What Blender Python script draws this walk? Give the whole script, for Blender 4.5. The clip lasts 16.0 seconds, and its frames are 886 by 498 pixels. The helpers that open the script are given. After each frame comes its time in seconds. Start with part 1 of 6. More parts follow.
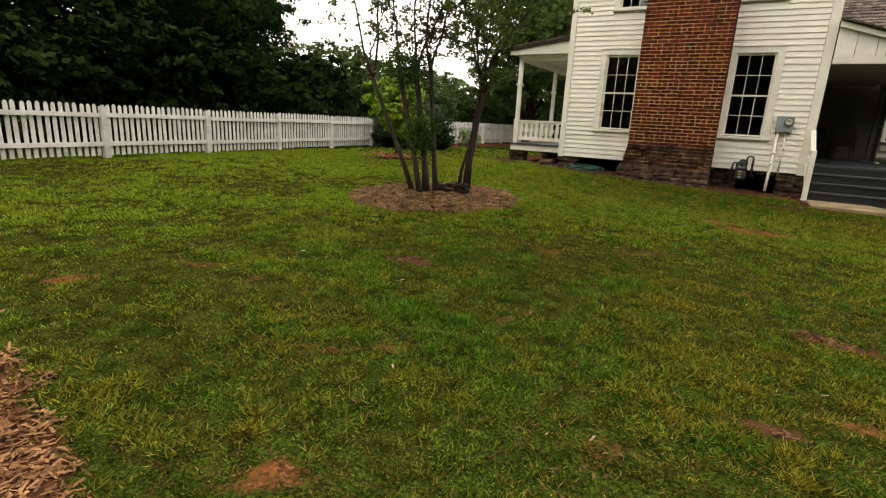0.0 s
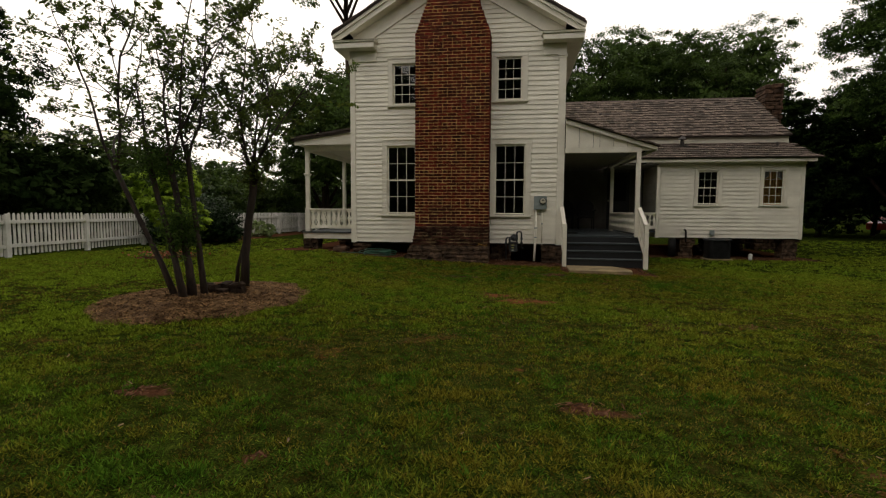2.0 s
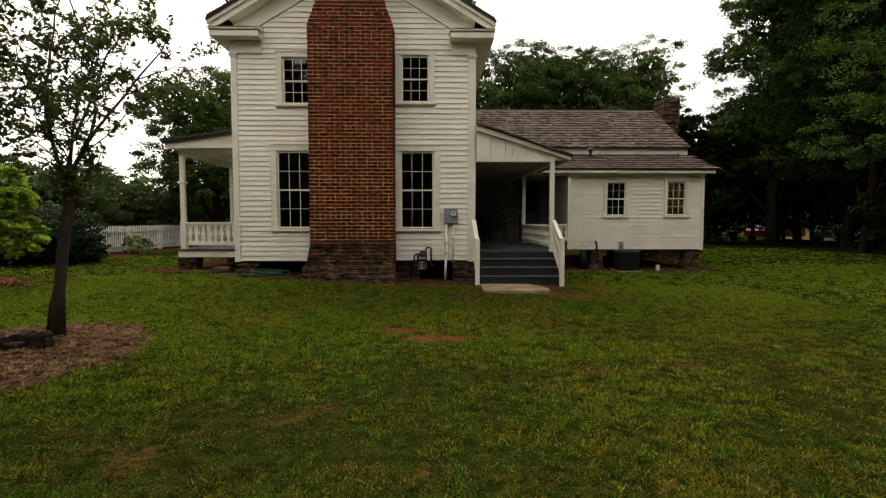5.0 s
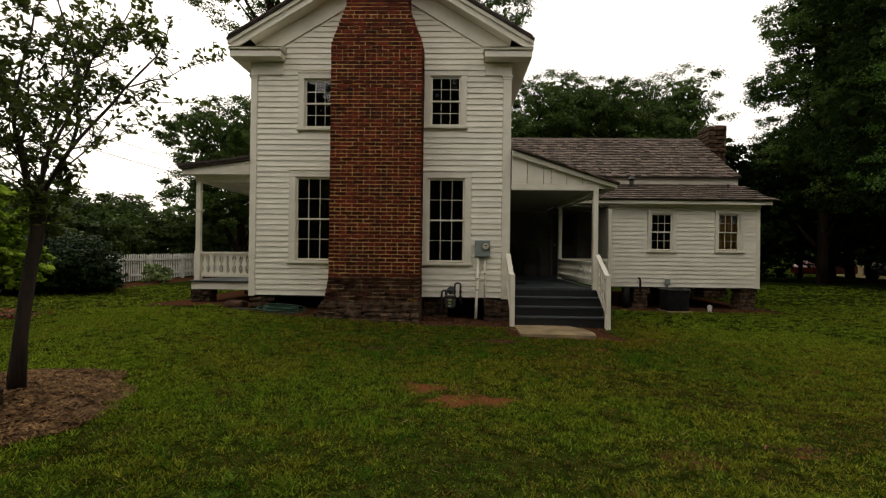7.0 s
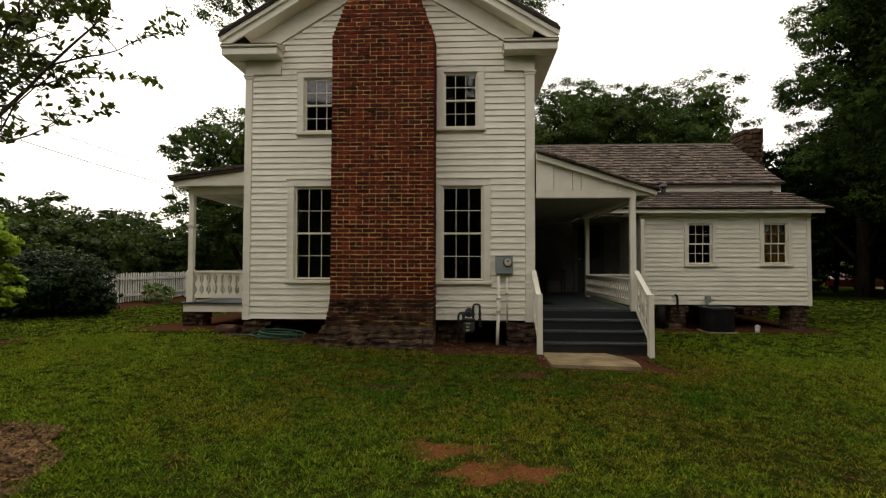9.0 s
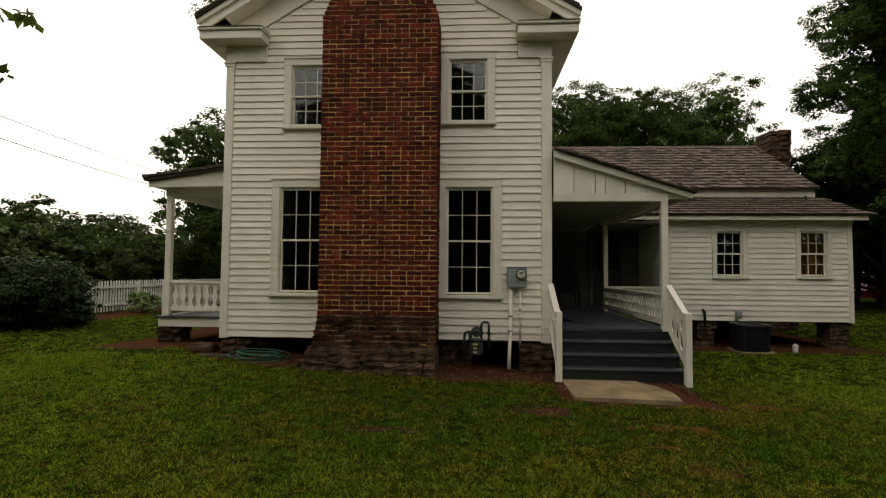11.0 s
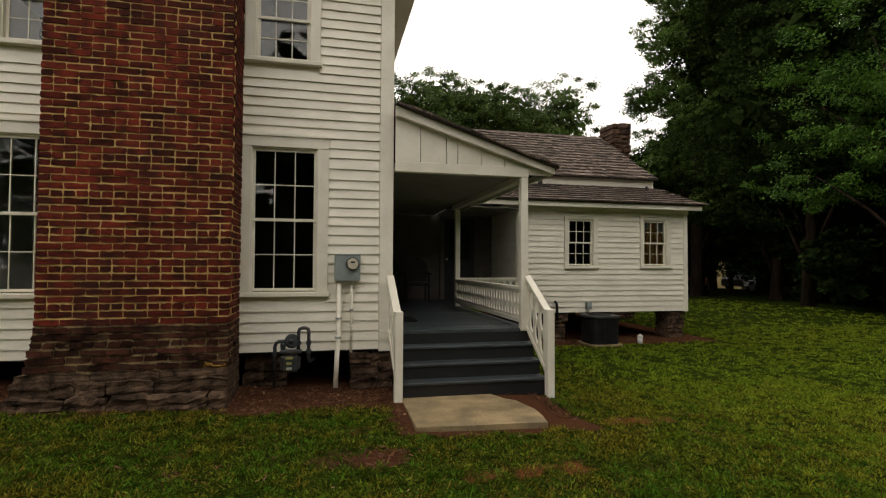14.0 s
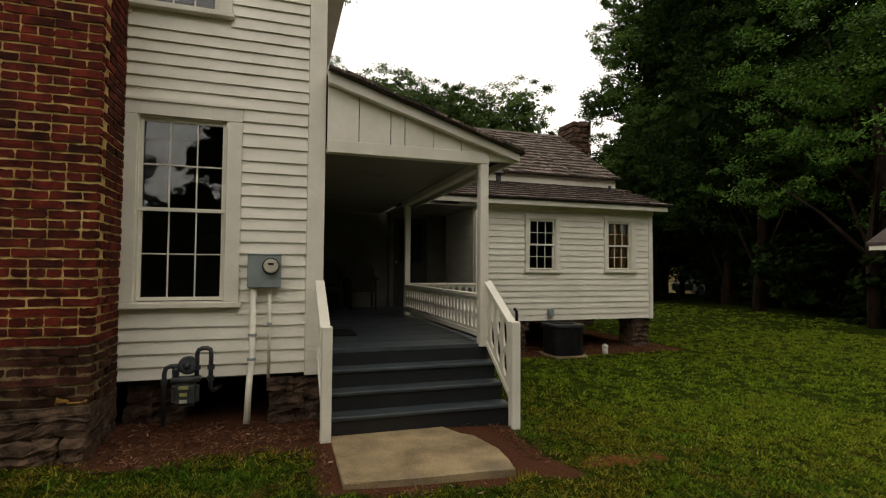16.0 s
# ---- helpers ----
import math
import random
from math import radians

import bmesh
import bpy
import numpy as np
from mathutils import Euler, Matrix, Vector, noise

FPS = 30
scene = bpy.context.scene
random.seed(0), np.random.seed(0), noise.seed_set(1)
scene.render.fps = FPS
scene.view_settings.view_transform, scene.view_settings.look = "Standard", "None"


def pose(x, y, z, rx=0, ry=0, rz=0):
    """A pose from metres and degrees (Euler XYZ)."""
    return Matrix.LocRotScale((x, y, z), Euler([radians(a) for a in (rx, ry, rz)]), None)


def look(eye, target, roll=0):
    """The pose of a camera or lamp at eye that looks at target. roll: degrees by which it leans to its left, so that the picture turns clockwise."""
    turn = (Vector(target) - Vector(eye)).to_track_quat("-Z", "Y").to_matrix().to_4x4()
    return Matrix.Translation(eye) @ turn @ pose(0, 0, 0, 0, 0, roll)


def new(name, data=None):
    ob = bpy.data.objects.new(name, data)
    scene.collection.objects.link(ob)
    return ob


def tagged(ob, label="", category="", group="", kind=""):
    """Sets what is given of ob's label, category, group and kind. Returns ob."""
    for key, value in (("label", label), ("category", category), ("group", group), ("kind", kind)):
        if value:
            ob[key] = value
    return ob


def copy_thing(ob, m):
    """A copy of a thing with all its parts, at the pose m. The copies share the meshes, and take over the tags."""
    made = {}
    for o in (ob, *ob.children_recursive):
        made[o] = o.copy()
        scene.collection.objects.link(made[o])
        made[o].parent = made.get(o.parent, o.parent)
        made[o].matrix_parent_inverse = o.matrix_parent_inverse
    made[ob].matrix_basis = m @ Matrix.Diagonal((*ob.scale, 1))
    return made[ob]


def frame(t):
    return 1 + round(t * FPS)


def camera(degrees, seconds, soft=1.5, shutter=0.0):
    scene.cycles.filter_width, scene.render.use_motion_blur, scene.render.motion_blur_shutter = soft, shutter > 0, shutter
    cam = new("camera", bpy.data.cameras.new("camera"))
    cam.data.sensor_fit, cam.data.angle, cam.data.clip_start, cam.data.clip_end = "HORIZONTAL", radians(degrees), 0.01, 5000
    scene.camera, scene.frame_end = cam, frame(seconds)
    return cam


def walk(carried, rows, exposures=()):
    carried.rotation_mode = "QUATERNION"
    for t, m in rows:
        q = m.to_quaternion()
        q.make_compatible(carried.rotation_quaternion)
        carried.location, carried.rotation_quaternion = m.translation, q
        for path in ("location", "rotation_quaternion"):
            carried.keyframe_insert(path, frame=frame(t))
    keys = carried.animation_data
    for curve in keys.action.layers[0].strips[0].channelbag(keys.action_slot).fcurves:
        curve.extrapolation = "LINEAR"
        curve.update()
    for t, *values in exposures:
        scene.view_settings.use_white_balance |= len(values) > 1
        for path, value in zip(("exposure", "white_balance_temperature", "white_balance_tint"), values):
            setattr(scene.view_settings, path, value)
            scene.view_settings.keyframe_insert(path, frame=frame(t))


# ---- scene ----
cam = camera(82.4, 16.0, soft=1.2)
PATH = [
    (0, (0.689, -0.427, 1.188), (-0.261, 1.263, 0.696), 3.0),
    (0.5, (0.729, -0.339, 1.197), (0.037, 1.489, 0.771), 1.9),
    (1, (0.789, -0.198, 1.208), (0.225, 1.691, 0.87), 1.0),
    (1.5, (0.866, -0.068, 1.225), (0.434, 1.87, 0.991), 1.0),
    (2, (0.892, 0.033, 1.245), (0.599, 2.006, 1.098), 0.3),
    (2.5, (0.872, 0.224, 1.259), (0.694, 2.214, 1.166), 0.2),
    (3, (0.862, 0.399, 1.271), (0.816, 2.397, 1.193), -0.1),
    (3.5, (0.894, 0.591, 1.268), (0.986, 2.586, 1.165), -0.4),
    (3.7, (0.925, 0.689, 1.275), (1.037, 2.683, 1.163), -0.6),
    (5.8, (0.962, 1.718, 1.394), (0.907, 3.714, 1.281), 0.2),
    (6, (0.965, 1.815, 1.385), (0.881, 3.81, 1.296), 0.3),
    (6.5, (0.92, 2.067, 1.395), (0.811, 4.063, 1.352), 0.9),
    (7, (0.868, 2.354, 1.405), (0.818, 4.353, 1.414), 0.7),
    (7.5, (0.871, 2.646, 1.419), (0.788, 4.644, 1.451), 0.3),
    (8, (0.887, 2.901, 1.454), (0.729, 4.894, 1.518), 0.1),
    (8.5, (0.841, 3.229, 1.462), (0.709, 5.223, 1.522), 0.2),
    (8.7, (0.818, 3.347, 1.451), (0.714, 5.343, 1.513), 0.1),
    (10.8, (0.696, 4.534, 1.534), (0.58, 6.529, 1.615), 0.7),
    (11, (0.721, 4.621, 1.54), (0.603, 6.616, 1.631), 0.5),
    (11.5, (0.751, 4.891, 1.575), (0.63, 6.882, 1.727), 0.3),
    (12, (0.787, 5.149, 1.556), (0.731, 7.141, 1.73), -0.0),
    (12.5, (0.843, 5.482, 1.553), (0.995, 7.468, 1.727), -0.4),
    (13, (0.948, 5.795, 1.526), (1.209, 7.774, 1.66), -0.4),
    (13.5, (1.064, 6.082, 1.531), (1.325, 8.061, 1.649), -0.2),
    (14, (1.187, 6.4, 1.508), (1.628, 8.35, 1.571), 0.3),
    (14.5, (1.292, 6.672, 1.506), (1.861, 8.59, 1.511), 0.5),
    (15, (1.422, 6.919, 1.518), (1.924, 8.855, 1.543), 0.4),
    (15.5, (1.503, 7.153, 1.505), (1.969, 9.097, 1.553), 0.5),
    (16, (1.552, 7.461, 1.492), (2.164, 9.363, 1.574), 0.4),
]
EXPOSURES = [(0, 1.2), (0.5, 1.0), (1.0, 0.5), (1.5, 0.2), (2.0, -0.08), (2.5, -0.15), (3.0, 0.1), (3.5, 0.48), (6.0, 0.22), (7.0, 0.05), (7.5, 0.15), (8.0, 0.12), (8.5, 0.22), (11.0, 0.05), (11.5, -0.1), (12.5, -0.05), (13.0, 0.3), (14.0, 0.5), (14.5, 0.8), (15.0, 0.7), (15.5, 0.55), (16, 0.35)]
walk(cam, [(t, look(eye, target, roll)) for t, eye, target, roll in PATH], EXPOSURES)

# ---- sky and sun: a bright overcast evening ----
world = bpy.data.worlds.new("world")
scene.world = world
world.use_nodes = True
wn, wl = world.node_tree.nodes, world.node_tree.links
bg = wn["Background"]
sky = wn.new("ShaderNodeTexSky")
sky.sky_type, sky.sun_disc = "NISHITA", False
sky.sun_elevation, sky.sun_rotation = radians(45), radians(-37)
sky.dust_density, sky.air_density = 4.0, 1.0
cloud = wn.new("ShaderNodeMix")
cloud.data_type = "RGBA"
cloud.inputs[0].default_value = 0.85
cloud.inputs[7].default_value = (11.2, 10.3, 9.2, 1)
wl.new(sky.outputs[0], cloud.inputs[6])
wl.new(cloud.outputs[2], bg.inputs[0])
bg.inputs[1].default_value = 0.125
sun = new("sun", bpy.data.lights.new("sun", "SUN"))
sun.data.energy, sun.data.angle, sun.data.color = 0.7, radians(25), (1.0, 0.95, 0.86)
sun.matrix_world = look((-18, 24, 30), (0, 0, 0))


# ---- materials ----
def material(name, dark, light, scale=6.0, rough=0.7, bump=0.15, fine=60.0, metal=0.0, spread=0.0, island=0.0, stretch=(1, 1, 1), streak=None, spec=0.5):
    """Two colours mixed by noise at two sizes, with fine relief. spread / island: how much single objects / pieces differ."""
    m = bpy.data.materials.new(name)
    m.use_nodes = True
    n, l = m.node_tree.nodes, m.node_tree.links
    b = n["Principled BSDF"]
    geo = n.new("ShaderNodeNewGeometry")
    mp = n.new("ShaderNodeMapping")
    mp.inputs["Scale"].default_value = stretch
    l.new(geo.outputs["Position"], mp.inputs[0])
    a, f = n.new("ShaderNodeTexNoise"), n.new("ShaderNodeTexNoise")
    a.inputs["Scale"].default_value, a.inputs["Detail"].default_value = scale, 5
    f.inputs["Scale"].default_value, f.inputs["Detail"].default_value = fine, 4
    l.new(mp.outputs[0], a.inputs[0]), l.new(mp.outputs[0], f.inputs[0])
    add = n.new("ShaderNodeMath")
    add.operation = "MULTIPLY_ADD"
    add.inputs[1].default_value, add.inputs[2].default_value = 0.45, -0.22
    l.new(f.outputs[0], add.inputs[0])
    tot = n.new("ShaderNodeMath")
    l.new(a.outputs[0], tot.inputs[0]), l.new(add.outputs[0], tot.inputs[1])
    ramp = n.new("ShaderNodeMapRange")
    ramp.inputs[1].default_value, ramp.inputs[2].default_value = 0.32, 0.68
    l.new(tot.outputs[0], ramp.inputs[0])
    mix = n.new("ShaderNodeMix")
    mix.data_type = "RGBA"
    mix.inputs[6].default_value, mix.inputs[7].default_value = (*dark, 1), (*light, 1)
    l.new(ramp.outputs[0], mix.inputs[0])
    col = mix.outputs[2]
    for amount, node, out in ((spread, "ShaderNodeObjectInfo", "Random"), (island, "ShaderNodeNewGeometry", "Random Per Island")):
        if amount:
            r = n.new(node)
            k = n.new("ShaderNodeMapRange")
            k.inputs[3].default_value, k.inputs[4].default_value = 1 - amount, 1 + amount
            l.new(r.outputs[out], k.inputs[0])
            h = n.new("ShaderNodeHueSaturation")
            l.new(k.outputs[0], h.inputs["Value"]), l.new(col, h.inputs["Color"])
            col = h.outputs[0]
    if streak:
        st = n.new("ShaderNodeTexNoise")
        st.inputs["Scale"].default_value, st.inputs["Detail"].default_value = streak[1], 6
        l.new(geo.outputs["Position"], st.inputs[0])
        sr = n.new("ShaderNodeMapRange")
        sr.inputs[1].default_value, sr.inputs[2].default_value, sr.inputs[4].default_value = 0.52, 0.75, streak[2]
        l.new(st.outputs[0], sr.inputs[0])
        sm = n.new("ShaderNodeMix")
        sm.data_type = "RGBA"
        sm.inputs[7].default_value = (*streak[0], 1)
        l.new(sr.outputs[0], sm.inputs[0]), l.new(col, sm.inputs[6])
        col = sm.outputs[2]
    l.new(col, b.inputs["Base Color"])
    b.inputs["Roughness"].default_value, b.inputs["Metallic"].default_value = rough, metal
    b.inputs["Specular IOR Level"].default_value = spec
    if bump:
        bu = n.new("ShaderNodeBump")
        bu.inputs["Strength"].default_value, bu.inputs["Distance"].default_value = bump, 0.01
        l.new(tot.outputs[0], bu.inputs["Height"])
        l.new(bu.outputs[0], b.inputs["Normal"])
    return m


def leaf_material(name, dark, light, through_light=0.35, vary=0.4, spec=0.12, scale=0.8):
    m = material(name, dark, light, scale, 0.6, 0, 9, island=vary, spec=spec)
    b = m.node_tree.nodes["Principled BSDF"]
    tr = m.node_tree.nodes.new("ShaderNodeBsdfTranslucent")
    mx = m.node_tree.nodes.new("ShaderNodeMixShader")
    mx.inputs[0].default_value = through_light
    l = m.node_tree.links
    l.new(b.inputs["Base Color"].links[0].from_socket, tr.inputs[0])
    l.new(b.outputs[0], mx.inputs[1]), l.new(tr.outputs[0], mx.inputs[2])
    l.new(mx.outputs[0], m.node_tree.nodes["Material Output"].inputs[0])
    return m


WHITE = material("white_paint", (0.72, 0.685, 0.57), (0.83, 0.795, 0.675), 2.2, 0.5, 0.12, 45, spread=0.035, streak=((0.55, 0.515, 0.43), 1.6, 0.35), stretch=(1, 1, 3))
TRIM = material("trim_paint", (0.71, 0.675, 0.56), (0.80, 0.765, 0.65), 3.0, 0.48, 0.08, 50, spread=0.02, streak=((0.50, 0.47, 0.38), 2.2, 0.3))
FENCE = material("fence_paint", (0.56, 0.55, 0.50), (0.72, 0.71, 0.66), 4.0, 0.65, 0.2, 40, spread=0.06, streak=((0.33, 0.32, 0.27), 3.0, 0.5))
# Rooms behind the glass: near-black colour stands for the missing indoor light.
DARK_ROOM = material("unlit_room_tone", (0.03, 0.028, 0.024), (0.05, 0.045, 0.04), 2.0, 0.8, 0.1)
# Boards deep in the porch, with their shade put into the colour.
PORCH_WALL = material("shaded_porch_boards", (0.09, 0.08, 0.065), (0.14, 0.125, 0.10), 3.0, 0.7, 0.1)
BRICK = material("red_brick", (0.029, 0.0070, 0.0048), (0.138, 0.0195, 0.0098), 9.0, 0.88, 0.6, 90, spread=0.45, streak=((0.045, 0.019, 0.014), 1.3, 0.6), spec=0.15)
BRICKS_FAR = material("red_brickwork", (0.029, 0.0070, 0.0048), (0.138, 0.0195, 0.0098), 9.0, 0.88, 0.6, 90, island=0.5, streak=((0.045, 0.019, 0.014), 1.3, 0.55), spec=0.15)
BRICK_OLD = material("sooty_brick", (0.012, 0.006, 0.0045), (0.074, 0.026, 0.017), 9.0, 0.95, 0.9, 60, spread=0.5, streak=((0.15, 0.105, 0.055), 7.0, 0.35), spec=0.1)
MORTAR = material("lime_mortar", (0.41, 0.27, 0.095), (0.72, 0.515, 0.200), 6.0, 0.95, 0.6, 60, streak=((0.16, 0.09, 0.05), 2.4, 0.45), spec=0.1)
MORTAR_OLD = material("sooty_mortar", (0.024, 0.015, 0.010), (0.30, 0.22, 0.11), 7.0, 0.95, 0.9, 60, streak=((0.36, 0.26, 0.12), 3.4, 0.6), spec=0.1)
MORTAR_NEW = material("yellow_mortar", (0.16, 0.085, 0.02), (0.36, 0.21, 0.05), 12.0, 0.95, 0.5, 60, spec=0.1)
FOOTING = material("footing_stone", (0.016, 0.011, 0.008), (0.120, 0.078, 0.050), 9.0, 0.95, 1.0, 50, spread=0.35, streak=((0.035, 0.024, 0.018), 5.0, 0.7), spec=0.1)
# Ceiling colour lowered to deepen the shade under the porch roof.
CEILING = material("shaded_ceiling_paint", (0.20, 0.19, 0.165), (0.27, 0.255, 0.22), 3.0, 0.6, 0.1)
STONE = material("field_stone", (0.020, 0.012, 0.008), (0.095, 0.055, 0.034), 5.0, 0.9, 0.8, 40, spread=0.35, streak=((0.06, 0.045, 0.03), 3.0, 0.6), spec=0.2)
SHINGLE = material("weathered_shingle", (0.022, 0.0165, 0.013), (0.185, 0.140, 0.110), 14.0, 0.85, 0.6, 70, spread=0.6, stretch=(3, 1, 1), spec=0.3)
SHINGLES = material("weathered_shingles", (0.022, 0.0165, 0.013), (0.185, 0.140, 0.110), 14.0, 0.85, 0.6, 70, island=0.6, stretch=(3, 1, 1), spec=0.3)
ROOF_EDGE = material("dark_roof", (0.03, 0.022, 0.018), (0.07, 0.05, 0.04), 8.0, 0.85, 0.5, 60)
DECK = material("slate_grey_deck_paint", (0.020, 0.027, 0.031), (0.048, 0.060, 0.066), 5.0, 0.5, 0.2, 50, spread=0.18, streak=((0.07, 0.078, 0.08), 4.0, 0.4), stretch=(1, 4, 4))
# Near-black colour carries the shade below each lit tread; also for dark woodwork.
RISER = material("dark_shaded_paint", (0.006, 0.007, 0.008), (0.012, 0.013, 0.015), 5.0, 0.5, 0.15, 50, spread=0.1)
CONCRETE = material("worn_concrete", (0.15, 0.11, 0.054), (0.34, 0.255, 0.132), 3.0, 0.9, 0.4, 60, streak=((0.15, 0.12, 0.08), 2.5, 0.6))
BARK = material("grey_brown_bark", (0.012, 0.008, 0.006), (0.046, 0.029, 0.020), 12.0, 0.9, 0.6, 60, stretch=(1, 1, 0.25))
BARK_DARK = material("dark_bark", (0.012, 0.008, 0.006), (0.04, 0.026, 0.017), 6.0, 0.95, 0.8, 30, stretch=(1, 1, 0.2), spec=0.1)
LEAF_MYRTLE = leaf_material("crape_myrtle_leaf", (0.040, 0.062, 0.010), (0.115, 0.150, 0.026), 0.42)
LEAF_DARK = leaf_material("cedar_foliage", (0.009, 0.018, 0.005), (0.026, 0.043, 0.011), 0.2, spec=0.0)
LEAF_OAK = leaf_material("oak_leaf", (0.034, 0.062, 0.012), (0.085, 0.135, 0.026), 0.3)
LEAF_WOOD = leaf_material("woodland_leaf", (0.022, 0.044, 0.009), (0.082, 0.135, 0.025), 0.42, spec=0.05)
LEAF_MID = leaf_material("broad_leaf", (0.04, 0.08, 0.012), (0.10, 0.17, 0.028), 0.3)
YEW = leaf_material("yew_leaf", (0.010, 0.024, 0.006), (0.030, 0.058, 0.013), 0.2)
VINE = leaf_material("vine_leaf", (0.022, 0.044, 0.008), (0.078, 0.118, 0.022), 0.3)
LEAF_MAPLE = leaf_material("maple_leaf", (0.026, 0.062, 0.008), (0.082, 0.165, 0.019), 0.3)
SAPLING = leaf_material("young_leaf", (0.14, 0.24, 0.016), (0.30, 0.42, 0.04), 0.5)
GALV = material("grey_enamel", (0.19, 0.23, 0.22), (0.25, 0.29, 0.28), 6.0, 0.45, 0.05, 80)
GAS = material("dull_grey_pipe", (0.011, 0.014, 0.016), (0.032, 0.040, 0.044), 9.0, 0.5, 0.2, 70, streak=((0.12, 0.06, 0.03), 8.0, 0.5))
BLACK = material("black_plastic", (0.006, 0.006, 0.006), (0.013, 0.013, 0.013), 6.0, 0.7, 0.1, spec=0.2)
BRASS = material("meter_dial", (0.45, 0.43, 0.33), (0.55, 0.52, 0.40), 20.0, 0.4, 0)
STICKER = material("yellow_sticker", (0.24, 0.24, 0.07), (0.34, 0.33, 0.11), 30.0, 0.6, 0)
PALE_STICKER = material("pale_sticker", (0.30, 0.31, 0.26), (0.40, 0.41, 0.34), 30.0, 0.6, 0)
HOSE = material("green_hose", (0.006, 0.045, 0.026), (0.011, 0.085, 0.045), 10.0, 0.4, 0.05)
PVC = material("white_plastic", (0.62, 0.62, 0.58), (0.72, 0.72, 0.68), 8.0, 0.4, 0)
CURTAIN = material("tan_curtain", (0.62, 0.29, 0.07), (0.80, 0.42, 0.12), 5.0, 0.9, 0.1)
LACE = material("pale_curtain", (0.55, 0.50, 0.40), (0.68, 0.63, 0.52), 5.0, 0.9, 0.1)
CHIP = material("mulch_chip", (0.045, 0.018, 0.011), (0.15, 0.075, 0.04), 8.0, 0.95, 0.2, 40, island=0.6, spec=0.1)
STRAW = material("pale_bed_straw", (0.09, 0.040, 0.017), (0.30, 0.16, 0.07), 6.0, 0.95, 0.2, 40, island=0.5, spec=0.1)
BED_STRAW = material("bed_straw", (0.055, 0.029, 0.012), (0.235, 0.140, 0.062), 6.0, 0.95, 0.2, 40, island=0.55, spec=0.1)
LITTER = material("fallen_leaf", (0.14, 0.075, 0.035), (0.32, 0.20, 0.105), 20.0, 0.8, 0.1, island=0.4)
TIN = material("dark_vent_metal", (0.03, 0.028, 0.027), (0.06, 0.055, 0.05), 10.0, 0.6, 0.1, metal=0.4)
WICKER = material("dark_wicker", (0.012, 0.010, 0.009), (0.03, 0.026, 0.022), 20.0, 0.6, 0.3)
RED_CAR = material("red_car_paint", (0.30, 0.03, 0.02), (0.38, 0.04, 0.03), 3.0, 0.25, 0)
PALE_CAR = material("silver_car_paint", (0.25, 0.25, 0.25), (0.32, 0.32, 0.32), 3.0, 0.25, 0)
TAN_WALL = material("tan_wall", (0.30, 0.23, 0.09), (0.42, 0.33, 0.14), 2.0, 0.8, 0.1)
LOG = material("old_log", (0.06, 0.04, 0.028), (0.17, 0.12, 0.085), 5.0, 0.9, 0.5, 40, spread=0.3)
FLOWER = material("red_flower", (0.35, 0.05, 0.03), (0.5, 0.12, 0.07), 20.0, 0.7, 0)

GLASS = bpy.data.materials.new("old_window_glass")
GLASS.use_nodes = True
gb = GLASS.node_tree.nodes["Principled BSDF"]
gb.inputs["Base Color"].default_value = (0.85, 0.9, 0.88, 1)
gb.inputs["Roughness"].default_value, gb.inputs["Transmission Weight"].default_value, gb.inputs["IOR"].default_value = 0.01, 1.0, 1.5
gw = GLASS.node_tree.nodes.new("ShaderNodeTexNoise")
gw.inputs["Scale"].default_value, gw.inputs["Detail"].default_value = 4.0, 1
gp = GLASS.node_tree.nodes.new("ShaderNodeNewGeometry")
GLASS.node_tree.links.new(gp.outputs["Position"], gw.inputs[0])
gu = GLASS.node_tree.nodes.new("ShaderNodeBump")
gu.inputs["Strength"].default_value, gu.inputs["Distance"].default_value = 0.12, 0.02
GLASS.node_tree.links.new(gw.outputs[0], gu.inputs["Height"])
GLASS.node_tree.links.new(gu.outputs[0], gb.inputs["Normal"])


# ---- lawn shape and cover ----
TABLE = np.random.RandomState(7).rand(128, 128)


def vnoise(x, y, size, shift=0.0):
    """Smooth value noise, 0 to 1, on arrays."""
    u, v = np.asarray(x) / size + 61.3 + shift, np.asarray(y) / size + 37.7 + shift * 2
    i, j = np.floor(u).astype(int), np.floor(v).astype(int)
    fu, fv = u - i, v - j
    fu, fv = fu * fu * (3 - 2 * fu), fv * fv * (3 - 2 * fv)
    t = lambda a, b: TABLE[a % 128, b % 128]
    return (t(i, j) * (1 - fu) + t(i + 1, j) * fu) * (1 - fv) + (t(i, j + 1) * (1 - fu) + t(i + 1, j + 1) * fu) * fv


def ground_z(x, y):
    x, y = np.asarray(x, float), np.asarray(y, float)
    z = np.clip(-0.02 * (x - 0.3), -0.12, 0.075)
    near_house = np.exp(-((y - 13.2) / 1.7) ** 2) * np.clip((1.6 - x) / 3.0, 0, 1) * np.clip((x + 9) / 4, 0, 1)
    steps = np.exp(-((y - 12.2) / 1.1) ** 2 - ((x - 2.9) / 1.3) ** 2)
    inside = np.exp(-((y - 4) / 14) ** 2)
    return z + 0.10 * near_house + 0.06 * steps + inside * (0.05 * (vnoise(x, y, 2.3) - 0.5) + 0.016 * (vnoise(x, y, 0.5, 3) - 0.5))


